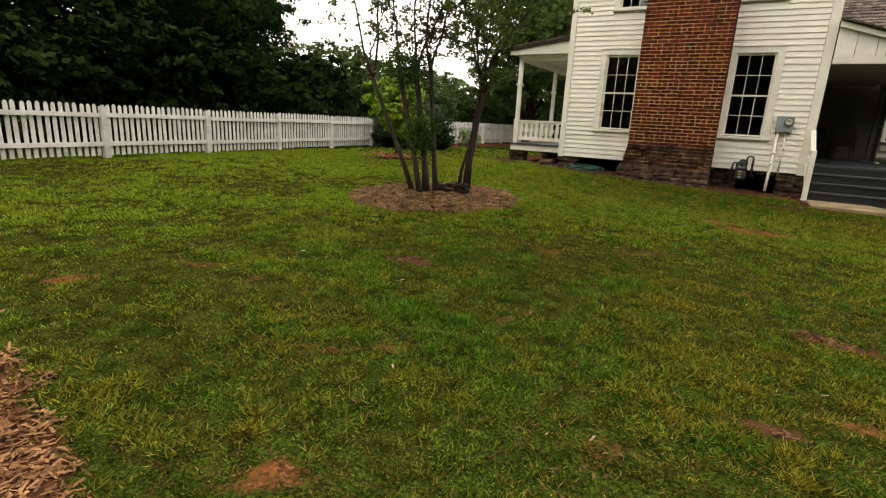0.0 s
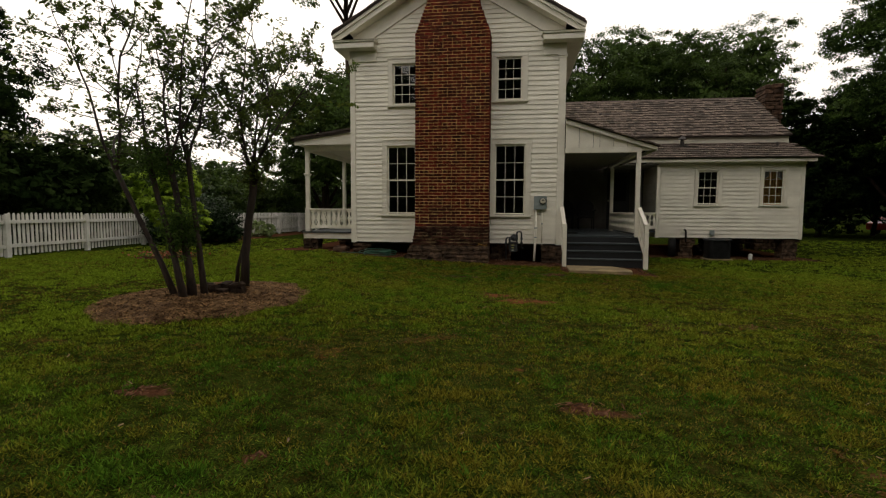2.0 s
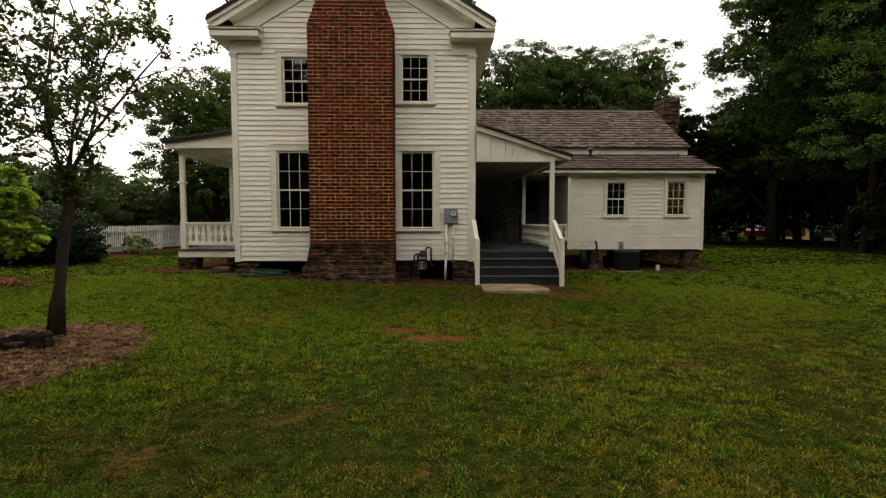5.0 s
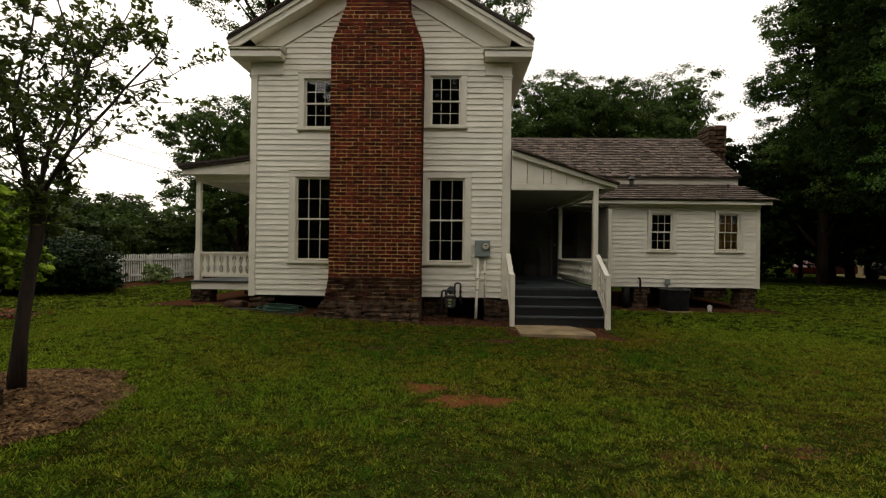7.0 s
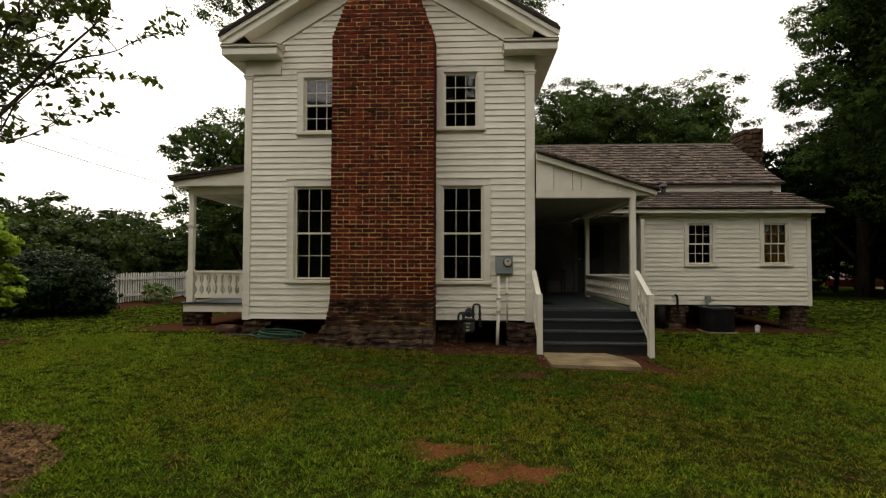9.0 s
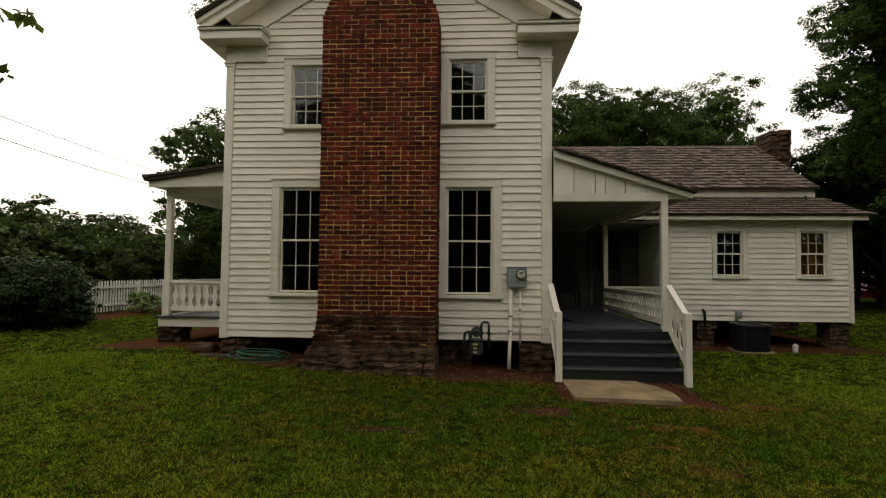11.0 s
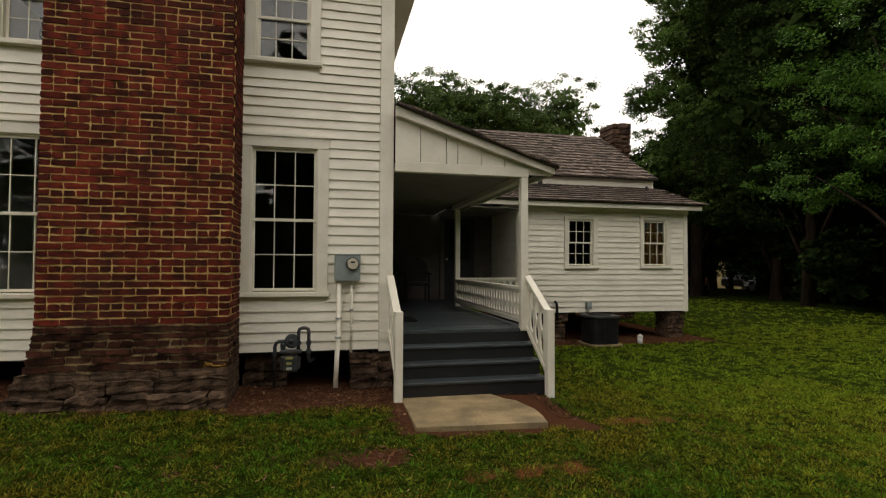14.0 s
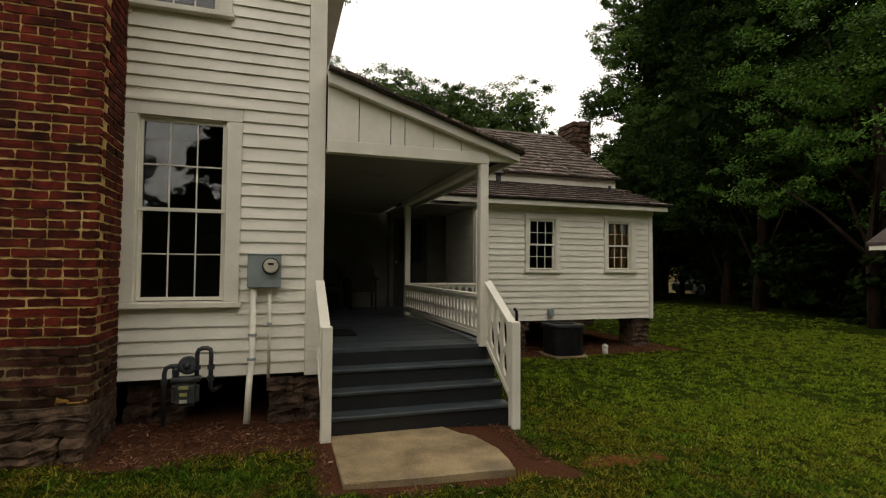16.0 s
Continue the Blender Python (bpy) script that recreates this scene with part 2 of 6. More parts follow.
BARE = [(0.35, 7.62, 0.72, 0.2), (0.95, 7.2, 0.4, 0.16), (-0.05, 7.85, 0.35, 0.1), (2.5, 9.4, 0.3, 0.1), (2.8, 10.05, 0.45, 0.10),
        (3.45, 6.1, 0.3, 0.08), (0.9, 4.1, 0.22, 0.06), (-0.53, 0.54, 0.16, 0.11), (-3.0, 1.0, 0.14, 0.1), (2.2, 3.9, 0.22, 0.06), (4.4, 11.1, 0.5, 0.15), (1.5, 2.2, 0.25, 0.06), (5.3, 9.0, 0.6, 0.14)]
CRUMBS = [(0.17, 10.4, 0.42, 0.2), (1.65, 10.5, 0.5, 0.17), (-0.15, 9.55, 0.3, 0.12), (1.3, 3.25, 0.3, 0.1), (3.5, 6.2, 0.32, 0.12), (-0.4, 2.3, 0.16, 0.09), (1.0, 1.9, 0.2, 0.07), (-1.5, 3.0, 0.18, 0.1)]
BED = (-3.17, 6.18, 1.2)


def bed_r(x, y):
    """Distance from the middle of the mulch bed, which is longer than wide."""
    return np.hypot((x - BED[0]) / 0.96, (y - BED[1]) / 1.29)


def cover(x, y):
    """How far the lawn is bare clay, and mulch, at a place; the rest is grass of some thickness."""
    x, y = np.asarray(x, float), np.asarray(y, float)
    wob = 0.55 * (vnoise(x, y, 0.35, 1) - 0.5) + 0.5 * (vnoise(x, y, 0.12, 2) - 0.5)
    clay = np.zeros(x.shape)
    for cx, cy, rx, ry in BARE:
        clay = np.maximum(clay, np.clip(1.2 - np.hypot((x - cx) / rx, (y - cy) / ry) + 2.8 * wob, 0, 0.8 if 7 < cy < 8.5 else 0.6))
    spots = np.clip((vnoise(x, y, 0.55, 5) * 0.6 + vnoise(x, y, 0.17, 6) * 0.4 - 0.70) * 9, 0, 1) * 0.42
    clay = np.maximum(clay, spots * (y < 11.5))
    edge = 11.72 + 0.35 * (vnoise(x, y, 0.8, 8) - 0.5) + np.clip(-x - 1, 0, 2.4) * 0.2 + np.clip(-x - 3.4, 0, 1) * 0.9 + np.clip(x - 1.2, 0, 1) * 0.1
    strip = np.clip((y - edge) * 4 + wob, 0, 1) * (x > -6.0) * (x < 1.9) * (y < 20)
    steps = np.clip((0.2 - np.maximum(np.maximum(1.9 - x, x - 3.62), np.maximum(11.0 - y, y - 12.5))) * 5 + wob * 2, 0, 1) * (y > 10.6)
    under = np.clip((y - 15.75) * 3 + wob, 0, 1) * (x > 3.6) * (x < 9.6) * (y < 24)
    path = np.clip((0.26 + 0.2 * (-0.85 - x) - y) * 5 + wob * 2.0, 0, 1) * np.clip((x + 4.6) * 4 + wob * 3, 0, 1) * np.clip((0.1 - x) * 4 + wob * 3, 0, 1) * np.clip((y + 0.6) * 4 + wob * 3, 0, 1)
    ring = np.clip((BED[2] - bed_r(x, y)) * 6 + wob, 0, 1)
    ring2 = np.clip((0.85 - np.hypot(x + 7.75, y - 11.5)) * 6 + wob, 0, 1)
    walk_edge = np.clip((0.9 - np.abs(x + 10.7)) * 3 + wob, 0, 1) * (y > 17.6)
    crumbs = np.max([np.clip(1.1 - np.hypot((x - cx) / rx, (y - cy) / ry) + 2.4 * wob, 0, 0.8) for cx, cy, rx, ry in CRUMBS], axis=0)
    mulch = np.clip(np.maximum.reduce([crumbs, strip, steps, under, path, ring, ring2, walk_edge]), 0, 1)
    return clay * (1 - mulch), mulch


def thickness(x, y):
    """Thin and patchy towards the road, even and dense towards the house."""
    y = np.asarray(y, float)
    t = vnoise(x, y, 1.5, 11) * 0.30 + vnoise(x, y, 0.4, 12) * 0.35 + vnoise(x, y, 0.14, 13) * 0.35 - 0.08 * np.clip((6.3 - y) / 3, 0, 1)
    return t + (0.56 - t) * 0.62 * np.clip((y - 6.5) / 2.5, 0, 1)


def soil_material():
    m = material("lawn_soil", (0.018, 0.027, 0.003), (0.085, 0.110, 0.009), 14.0, 0.95, 0.9, 110, spec=0.0)
    n, l = m.node_tree.nodes, m.node_tree.links
    b = n["Principled BSDF"]
    at = n.new("ShaderNodeAttribute")
    at.attribute_name = "cover"
    sep = n.new("ShaderNodeSeparateColor")
    l.new(at.outputs["Color"], sep.inputs[0])
    geo = n.new("ShaderNodeNewGeometry")
    grit = n.new("ShaderNodeTexNoise")
    grit.inputs["Scale"].default_value, grit.inputs["Detail"].default_value, grit.inputs["Roughness"].default_value = 60, 7, 0.75
    l.new(geo.outputs["Position"], grit.inputs[0])
    ragged = n.new("ShaderNodeTexNoise")
    ragged.inputs["Scale"].default_value, ragged.inputs["Detail"].default_value, ragged.inputs["Roughness"].default_value = 24, 8, 0.75
    l.new(geo.outputs["Position"], ragged.inputs[0])
    thatch = n.new("ShaderNodeTexNoise")
    thatch.inputs["Scale"].default_value, thatch.inputs["Detail"].default_value, thatch.inputs["Roughness"].default_value = 70, 7, 0.8
    l.new(geo.outputs["Position"], thatch.inputs[0])
    ramp = n.new("ShaderNodeValToRGB")
    r = ramp.color_ramp
    r.elements[0].position, r.elements[0].color = 0.38, (0.006, 0.0045, 0.002, 1)
    r.elements[1].position, r.elements[1].color = 0.68, (0.100, 0.102, 0.016, 1)
    r.elements.new(0.48).color = (0.014, 0.023, 0.003, 1)
    r.elements.new(0.56).color = (0.036, 0.054, 0.007, 1)
    l.new(thatch.outputs[0], ramp.inputs[0])
    clump = n.new("ShaderNodeTexNoise")
    clump.inputs["Scale"].default_value, clump.inputs["Detail"].default_value = 9, 4
    l.new(geo.outputs["Position"], clump.inputs[0])
    deep = n.new("ShaderNodeMapRange")
    deep.inputs[1].default_value, deep.inputs[2].default_value, deep.inputs[3].default_value, deep.inputs[4].default_value = 0.36, 0.62, 0.5, 1.2
    l.new(clump.outputs[0], deep.inputs[0])
    tone = n.new("ShaderNodeHueSaturation")
    l.new(ramp.outputs[0], tone.inputs["Color"]), l.new(deep.outputs[0], tone.inputs["Value"])
    col = tone.outputs[0]
    for chan, dark, light in (("Blue", (0.010, 0.0055, 0.003), (0.085, 0.050, 0.017)), ("Red", (0.045, 0.015, 0.007), (0.21, 0.085, 0.030)), ("Green", (0.035, 0.014, 0.008), (0.10, 0.046, 0.024))):
        two = n.new("ShaderNodeMix")
        two.data_type = "RGBA"
        two.inputs[6].default_value, two.inputs[7].default_value = (*dark, 1), (*light, 1)
        sharp = n.new("ShaderNodeMapRange")
        sharp.inputs[1].default_value, sharp.inputs[2].default_value = 0.33, 0.67
        l.new(grit.outputs[0], sharp.inputs[0]), l.new(sharp.outputs[0], two.inputs[0])
        torn = n.new("ShaderNodeMath")
        l.new(sep.outputs[chan], torn.inputs[0]), l.new(ragged.outputs[0], torn.inputs[1])
        edge = n.new("ShaderNodeMapRange")
        edge.inputs[1].default_value, edge.inputs[2].default_value = 0.85, 1.12
        l.new(torn.outputs[0], edge.inputs[0])
        lay = n.new("ShaderNodeMix")
        lay.data_type = "RGBA"
        l.new(edge.outputs[0], lay.inputs[0]), l.new(col, lay.inputs[6]), l.new(two.outputs[2], lay.inputs[7])
        col = lay.outputs[2]
    l.new(col, b.inputs["Base Color"])
    return m


SOIL = soil_material()


def grass_material(name, straw, green, lush_lit):
    """Blades whose colour runs from straw to green by the tuft's tone, and to a brighter green where growth is full and
    where more light should seem to fall.
    """
    m = leaf_material(name, (0.45, 0.45, 0.45), (1.35, 1.35, 1.35), 0.28, 0.6, 0.0, 40.0)
    n, l = m.node_tree.nodes, m.node_tree.links
    b = n["Principled BSDF"]
    grain = b.inputs["Base Color"].links[0].from_socket
    at = n.new("ShaderNodeAttribute")
    at.attribute_name = "tone"
    sep = n.new("ShaderNodeSeparateColor")
    l.new(at.outputs["Color"], sep.inputs[0])
    ramp = n.new("ShaderNodeMix")
    ramp.data_type = "RGBA"
    ramp.inputs[6].default_value, ramp.inputs[7].default_value = (*straw, 1), (*green, 1)
    l.new(sep.outputs["Red"], ramp.inputs[0])
    lit_mix = n.new("ShaderNodeMix")
    lit_mix.data_type = "RGBA"
    lit_mix.inputs[7].default_value = (*lush_lit, 1)
    l.new(sep.outputs["Green"], lit_mix.inputs[0]), l.new(ramp.outputs[2], lit_mix.inputs[6])
    both = n.new("ShaderNodeMix")
    both.data_type, both.blend_type = "RGBA", "MULTIPLY"
    both.inputs[0].default_value = 1.0
    l.new(lit_mix.outputs[2], both.inputs[6]), l.new(grain, both.inputs[7])
    tr = [x for x in n if x.type == "BSDF_TRANSLUCENT"][0]
    l.new(both.outputs[2], b.inputs["Base Color"]), l.new(both.outputs[2], tr.inputs[0])
    return m


GRASS = grass_material("grass_blade", (0.188, 0.148, 0.019), (0.050, 0.128, 0.011), (0.188, 0.266, 0.020))
CLOVER = leaf_material("clover_leaf", (0.030, 0.080, 0.007), (0.085, 0.165, 0.016), 0.25, 0.5, 0.0, 4.0)
DRY_GRASS = leaf_material("dry_grass_blade", (0.050, 0.034, 0.006), (0.20, 0.140, 0.032), 0.22, 0.75, 0.0, 4.0)


# ---- mesh helpers ----
OFF = {}


def box(bm, x0, x1, y0, y1, z0, z1, jitter=0.0, rng=None):
    v = [bm.verts.new((x, y, z)) for z in (z0, z1) for y in (y0, y1) for x in (x0, x1)]
    if jitter:
        for p in v:
            p.co += Vector((rng.uniform(-jitter, jitter), rng.uniform(-jitter, jitter), rng.uniform(-jitter, jitter)))
    for f in ((0, 2, 3, 1), (4, 5, 7, 6), (0, 1, 5, 4), (1, 3, 7, 5), (3, 2, 6, 7), (2, 0, 4, 6)):
        bm.faces.new([v[i] for i in f])
    return bm


def slanted(bm, x0, x1, y0, y1, z0, z1, slope):
    """A flat piece whose height runs with x; z0 and z1 hold at x0."""
    d = (x1 - x0) * slope
    v = [bm.verts.new(c) for c in ((x0, y0, z0), (x1, y0, z0 + d), (x1, y1, z0 + d), (x0, y1, z0), (x0, y0, z1), (x1, y0, z1 + d), (x1, y1, z1 + d), (x0, y1, z1))]
    for f in ((0, 3, 2, 1), (4, 5, 6, 7), (0, 1, 5, 4), (1, 2, 6, 5), (2, 3, 7, 6), (3, 0, 4, 7)):
        bm.faces.new([v[i] for i in f])
    return bm


def prism(bm, outline, axis, a, b):
    """Extrude a flat outline from a to b along an axis (0, 1 or 2); the outline holds the other two coordinates."""
    def at(p, d):
        c = list(p)
        c.insert(axis, d)
        return bm.verts.new(c)
    lo, hi = [at(p, a) for p in outline], [at(p, b) for p in outline]
    bm.faces.new(lo), bm.faces.new(hi[::-1])
    k = len(outline)
    for i in range(k):
        bm.faces.new((lo[i], hi[i], hi[(i + 1) % k], lo[(i + 1) % k]))
    return bm


def tube(bm, pts, radii, sides=8):
    """A round tube along points."""
    rings = []
    for i, p in enumerate(pts):
        p = Vector(p)
        d = Vector(pts[min(i + 1, len(pts) - 1)]) - Vector(pts[max(i - 1, 0)])
        d = d.normalized() if d.length > 1e-6 else Vector((0, 0, 1))
        u = d.orthogonal().normalized() if i == 0 else (u - d * u.dot(d)).normalized()
        w = d.cross(u)
        r = radii[i] if hasattr(radii, "__len__") else radii
        rings.append([bm.verts.new(p + (u * math.cos(a) + w * math.sin(a)) * r) for a in (2 * math.pi * k / sides for k in range(sides))])
    for a, b in zip(rings, rings[1:]):
        for k in range(sides):
            bm.faces.new((a[k], a[(k + 1) % sides], b[(k + 1) % sides], b[k]))
    bm.faces.new(rings[0][::-1]), bm.faces.new(rings[-1])
    return bm


def chamfer(bm, size, segments=1):
    bmesh.ops.bevel(bm, geom=list(bm.edges), offset=size, segments=segments, affect="EDGES", profile=0.5)
    return bm


def smooth(me):
    me.polygons.foreach_set("use_smooth", [True] * len(me.polygons))


def thing(name, loc, label, category, group="", kind=""):
    ob = new(name)
    ob.empty_display_size = 0.1
    ob.location = loc
    OFF[ob.name] = Vector(loc)
    return tagged(ob, label, category, group, kind)


def part(name, bm, material, parent=None, label="", rounded=False):
    """Link a bmesh, built in the world's coordinates, as one mesh under a thing or a part."""
    bmesh.ops.recalc_face_normals(bm, faces=bm.faces)
    me = bpy.data.meshes.new(name)
    off = OFF.get(parent.name, Vector()) if parent else Vector()
    bm.transform(Matrix.Translation(-off))
    bm.to_mesh(me)
    bm.free()
    me.materials.append(material)
    if rounded:
        smooth(me)
    ob = new(name, me)
    if parent:
        ob.parent = parent
    OFF[ob.name] = off
    return tagged(ob, label)


def structure(name, bm, material, label, category, rounded=False):
    return tagged(part(name, bm, material, rounded=rounded), label, category, kind="structure")


def raw(name, verts, faces, material, parent=None):
    """A mesh straight from arrays of corners and of faces with equally many corners."""
    me = bpy.data.meshes.new(name)
    verts, faces = np.asarray(verts, np.float32), np.asarray(faces, np.int32)
    k = faces.shape[1]
    me.vertices.add(len(verts)), me.loops.add(faces.size), me.polygons.add(len(faces))
    me.vertices.foreach_set("co", verts.ravel())
    me.loops.foreach_set("vertex_index", faces.ravel())
    me.polygons.foreach_set("loop_start", np.arange(0, faces.size, k, dtype=np.int32))
    me.update(calc_edges=True)
    me.materials.append(material)
    ob = new(name, me)
    if parent:
        ob.parent = parent
    return ob


B = bmesh.new


# ---- ground ----
def spaced(lo, hi, step, far):
    mid = np.arange(lo, hi + step, step)
    out = [2.0 * 1.45 ** k for k in range(16)]
    out = [o for o in out if o < far]
    return np.concatenate([lo - np.array(out[::-1]), mid, mid[-1] + np.array(out)])


gx, gy = spaced(-13.0, 11.0, 0.13, 500), spaced(-2.5, 18.0, 0.13, 500)
GX, GY = np.meshgrid(gx, gy)
verts = np.stack([GX, GY, ground_z(GX, GY)], -1).reshape(-1, 3)
nx = len(gx)
idx = (np.arange(len(gy) - 1)[:, None] * nx + np.arange(nx - 1)[None, :]).ravel()
ground = raw("ground", verts, np.stack([idx, idx + 1, idx + nx + 1, idx + nx], -1), SOIL)
smooth(ground.data)
clay, mulch = cover(verts[:, 0], verts[:, 1])
dry = np.clip((0.50 - thickness(verts[:, 0], verts[:, 1])) * 4, 0, 0.35) * (1 - mulch) * np.clip((10 - verts[:, 1]) / 2, 0.3, 1)
dry = np.maximum(dry, (0.05 + 0.34 * vnoise(verts[:, 0], verts[:, 1], 0.3, 31)) * np.clip((10.0 - verts[:, 1]) / 3, 0, 1) * (np.abs(verts[:, 0]) < 6)) * (1 - mulch)
attr = ground.data.color_attributes.new("cover", "FLOAT_COLOR", "POINT")
attr.data.foreach_set("color", np.stack([clay, mulch, dry, np.ones(len(clay))], -1).astype(np.float32).ravel())
tagged(ground, "patchy mown lawn with clay patches and mulch beds", "lawn", kind="structure")


def blades(name, boxes, material, label, pick, seed, per_tuft=16):
    """Tufts of grass blades over boxes of (x0, x1, y0, y1, per square metre, length, width); each tuft has a tone of its own."""
    rng = np.random.RandomState(seed)
    P, L, W, D, T = [], [], [], [], []
    for x0, x1, y0, y1, per, length, width in boxes:
        k = max(1, int((x1 - x0) * (y1 - y0) * per / per_tuft))
        tuft = np.stack([rng.uniform(x0, x1, k), rng.uniform(y0, y1, k)], -1)
        tuft = tuft[pick(tuft[:, 0], tuft[:, 1], rng)]
        size = rng.uniform(0.55, 1.45, len(tuft))
        tone = np.clip(rng.normal(0.40, 0.2, len(tuft)) + 1.1 * (vnoise(tuft[:, 0], tuft[:, 1], 0.22, 41) - 0.5) + 0.9 * (vnoise(tuft[:, 0], tuft[:, 1], 1.3, 42) - 0.5), 0, 1)
        w = np.repeat(np.arange(len(tuft)), per_tuft)
        off = rng.normal(0, 1, (len(w), 2)) * ((0.010 + 1.6 * width) * size[w])[:, None]
        P.append(tuft[w] + off), D.append(np.arctan2(off[:, 1], off[:, 0]) + rng.normal(0, 0.7, len(w)))
        L.append(length * size[w] * rng.uniform(0.6, 1.4, len(w))), W.append(width * rng.uniform(0.7, 1.3, len(w)))
        T.append(np.clip(tone[w] + rng.normal(0, 0.12, len(w)), 0, 1))
    P, L, W, D, T = np.concatenate(P), np.concatenate(L), np.concatenate(W), np.concatenate(D), np.concatenate(T)
    L = L * np.clip(2.0 * thickness(P[:, 0], P[:, 1]), 0.55, 1.6)
    k = len(P)
    a, lean = rng.uniform(0, 6.283, k), rng.uniform(0.5, 1.45, k)
    z = ground_z(P[:, 0], P[:, 1]) - 0.004
    base = np.stack([P[:, 0], P[:, 1], z], -1)
    side = np.stack([np.cos(a), np.sin(a), np.zeros(k)], -1) * W[:, None]
    tip = base + np.stack([np.cos(D) * np.sin(lean), np.sin(D) * np.sin(lean), np.cos(lean)], -1) * L[:, None]
    v = np.stack([base - side, base + side, tip], 1).reshape(-1, 3)
    ob = raw(name, v, np.arange(3 * k).reshape(-1, 3), material)
    tone = ob.data.color_attributes.new("tone", "FLOAT_COLOR", "POINT")
    # red: straw to green; green: fuller growth, plus painted light on the side lawns
    lush_lit = 0.12 - 0.06 * np.clip((P[:, 1] - 8.5) / 1.5, 0, 1) + 0.35 * np.clip((P[:, 1] - 4) / 2, 0, 1) * np.clip((9.5 - P[:, 1]) / 2, 0, 1) + 0.7 * np.clip((-1.2 - P[:, 0]) / 2.5, 0, 1) + 0.6 * np.clip((P[:, 0] - 3.6) / 2, 0, 1) * np.clip((P[:, 1] - 8) / 3, 0, 1)
    c = np.repeat(np.stack([T, np.clip(lush_lit, 0, 1), np.zeros(k), np.ones(k)], -1), 3, axis=0)
    tone.data.foreach_set("color", c.astype(np.float32).ravel())
    return tagged(ob, label, "grass", kind="stuff")


def open_lawn(x, y):
    off = (x > -3.45) & (x < 4.0) & (y > 12.5)
    return ~(off | ((x > 1.95) & (x < 3.5) & (y > 10.95) & (y < 12.2)))


def green_pick(x, y, rng):
    c, m = cover(x, y)
    t = np.clip((thickness(x, y) - 0.325 + 0.125 * np.clip((y - 6.0) / 2, 0, 1)) * 4.0, 0.22, 1)
    return (rng.rand(len(x)) < t * (1 - c * 0.93) * np.clip(1 - 1.15 * m, 0, 1)) & open_lawn(x, y)


def dry_pick(x, y, rng):
    c, m = cover(x, y)
    t = np.clip((0.60 - thickness(x, y)) * 3.5, 0.05, 1)
    return (rng.rand(len(x)) < t * (1 - c * 0.8) * np.clip(1 - 1.1 * m, 0, 1)) & open_lawn(x, y)


NEAR = [(-6.0, 7.0, -3.0, 0.1, 900, 0.040, 0.006), (-3.8, 4.2, 0.1, 4.2, 9800, 0.030, 0.0046), (-5.0, -3.8, 0.1, 4.2, 4000, 0.034, 0.006), (-5.0, 6.0, 4.2, 8.6, 6000, 0.034, 0.0056), (-6.0, 8.0, 8.6, 12.6, 4400, 0.034, 0.007),
        (-11.4, -5.0, -1.0, 12.6, 2500, 0.040, 0.0085), (4.0, 9.0, 1.0, 8.6, 1800, 0.040, 0.006), (-11.0, -3.4, 12.6, 20.0, 500, 0.045, 0.010),
        (4.0, 16.0, 12.6, 18.0, 1100, 0.045, 0.009), (8.0, 18.0, 5.0, 12.6, 800, 0.045, 0.010), (9.5, 20.0, 18.0, 28.0, 150, 0.05, 0.014)]
blades("lawn_grass", NEAR, GRASS, "short mown grass in green and olive tufts", green_pick, 1)
blades("dry_grass", [(b[0], b[1], b[2], b[3], b[4] * 0.5, b[5] * 0.9, b[6]) for b in NEAR[1:8]], DRY_GRASS, "dry tan grass blades", dry_pick, 2, 8)


def weed_pick(x, y, rng):
    c, m = cover(x, y)
    t = np.clip((vnoise(x, y, 0.16, 21) - 0.60) * 6, 0, 1) * np.clip((vnoise(x, y, 1.1, 22) - 0.3) * 3, 0, 1)
    return (rng.rand(len(x)) < t * (1 - c) * (1 - m)) & open_lawn(x, y)


blades("clover_tufts", [(-3.5, 5.0, 0.2, 5.0, 6000, 0.032, 0.0062), (-5.0, 6.5, 5.0, 11.8, 2400, 0.040, 0.008)], CLOVER, "tufts of broad-leaved lawn weeds", weed_pick, 3, 12)


def chips(name, boxes, material, label, pick, size, seed, lift=lambda x, y: 0.0):
    rng = np.random.RandomState(seed)
    P = np.concatenate([np.stack([rng.uniform(x0, x1, int((x1 - x0) * (y1 - y0) * per)), rng.uniform(y0, y1, int((x1 - x0) * (y1 - y0) * per))], -1) for x0, x1, y0, y1, per in boxes])
    P = P[pick(P[:, 0], P[:, 1], rng)]
    k = len(P)
    a, ln, wd = rng.uniform(0, 6.283, k), size * rng.uniform(0.4, 1.7, k), size * rng.uniform(0.15, 0.4, k)
    tilt = rng.uniform(-0.5, 0.5, (k, 2))
    c = np.stack([P[:, 0], P[:, 1], ground_z(P[:, 0], P[:, 1]) + lift(P[:, 0], P[:, 1]) + 0.006 + rng.uniform(0, 0.012, k)], -1)
    u = np.stack([np.cos(a), np.sin(a), tilt[:, 0]], -1) * ln[:, None] / 2
    w = np.stack([-np.sin(a), np.cos(a), tilt[:, 1]], -1) * wd[:, None] / 2
    v = np.stack([c - u - w, c + u - w, c + u + w, c - u + w], 1).reshape(-1, 3)
    return tagged(raw(name, v, np.arange(4 * k).reshape(-1, 4), material), label, "mulch", kind="stuff")


def mulch_pick(x, y, rng):
    c, m = cover(x, y)
    return (rng.rand(len(x)) < m * 0.9) & ~((x > 1.95) & (x < 3.5) & (y > 10.95) & (y < 12.2))


def mound_z(x, y):
    return 0.13 * np.clip(1 - bed_r(x, y) / BED[2], 0, 1) ** 0.8


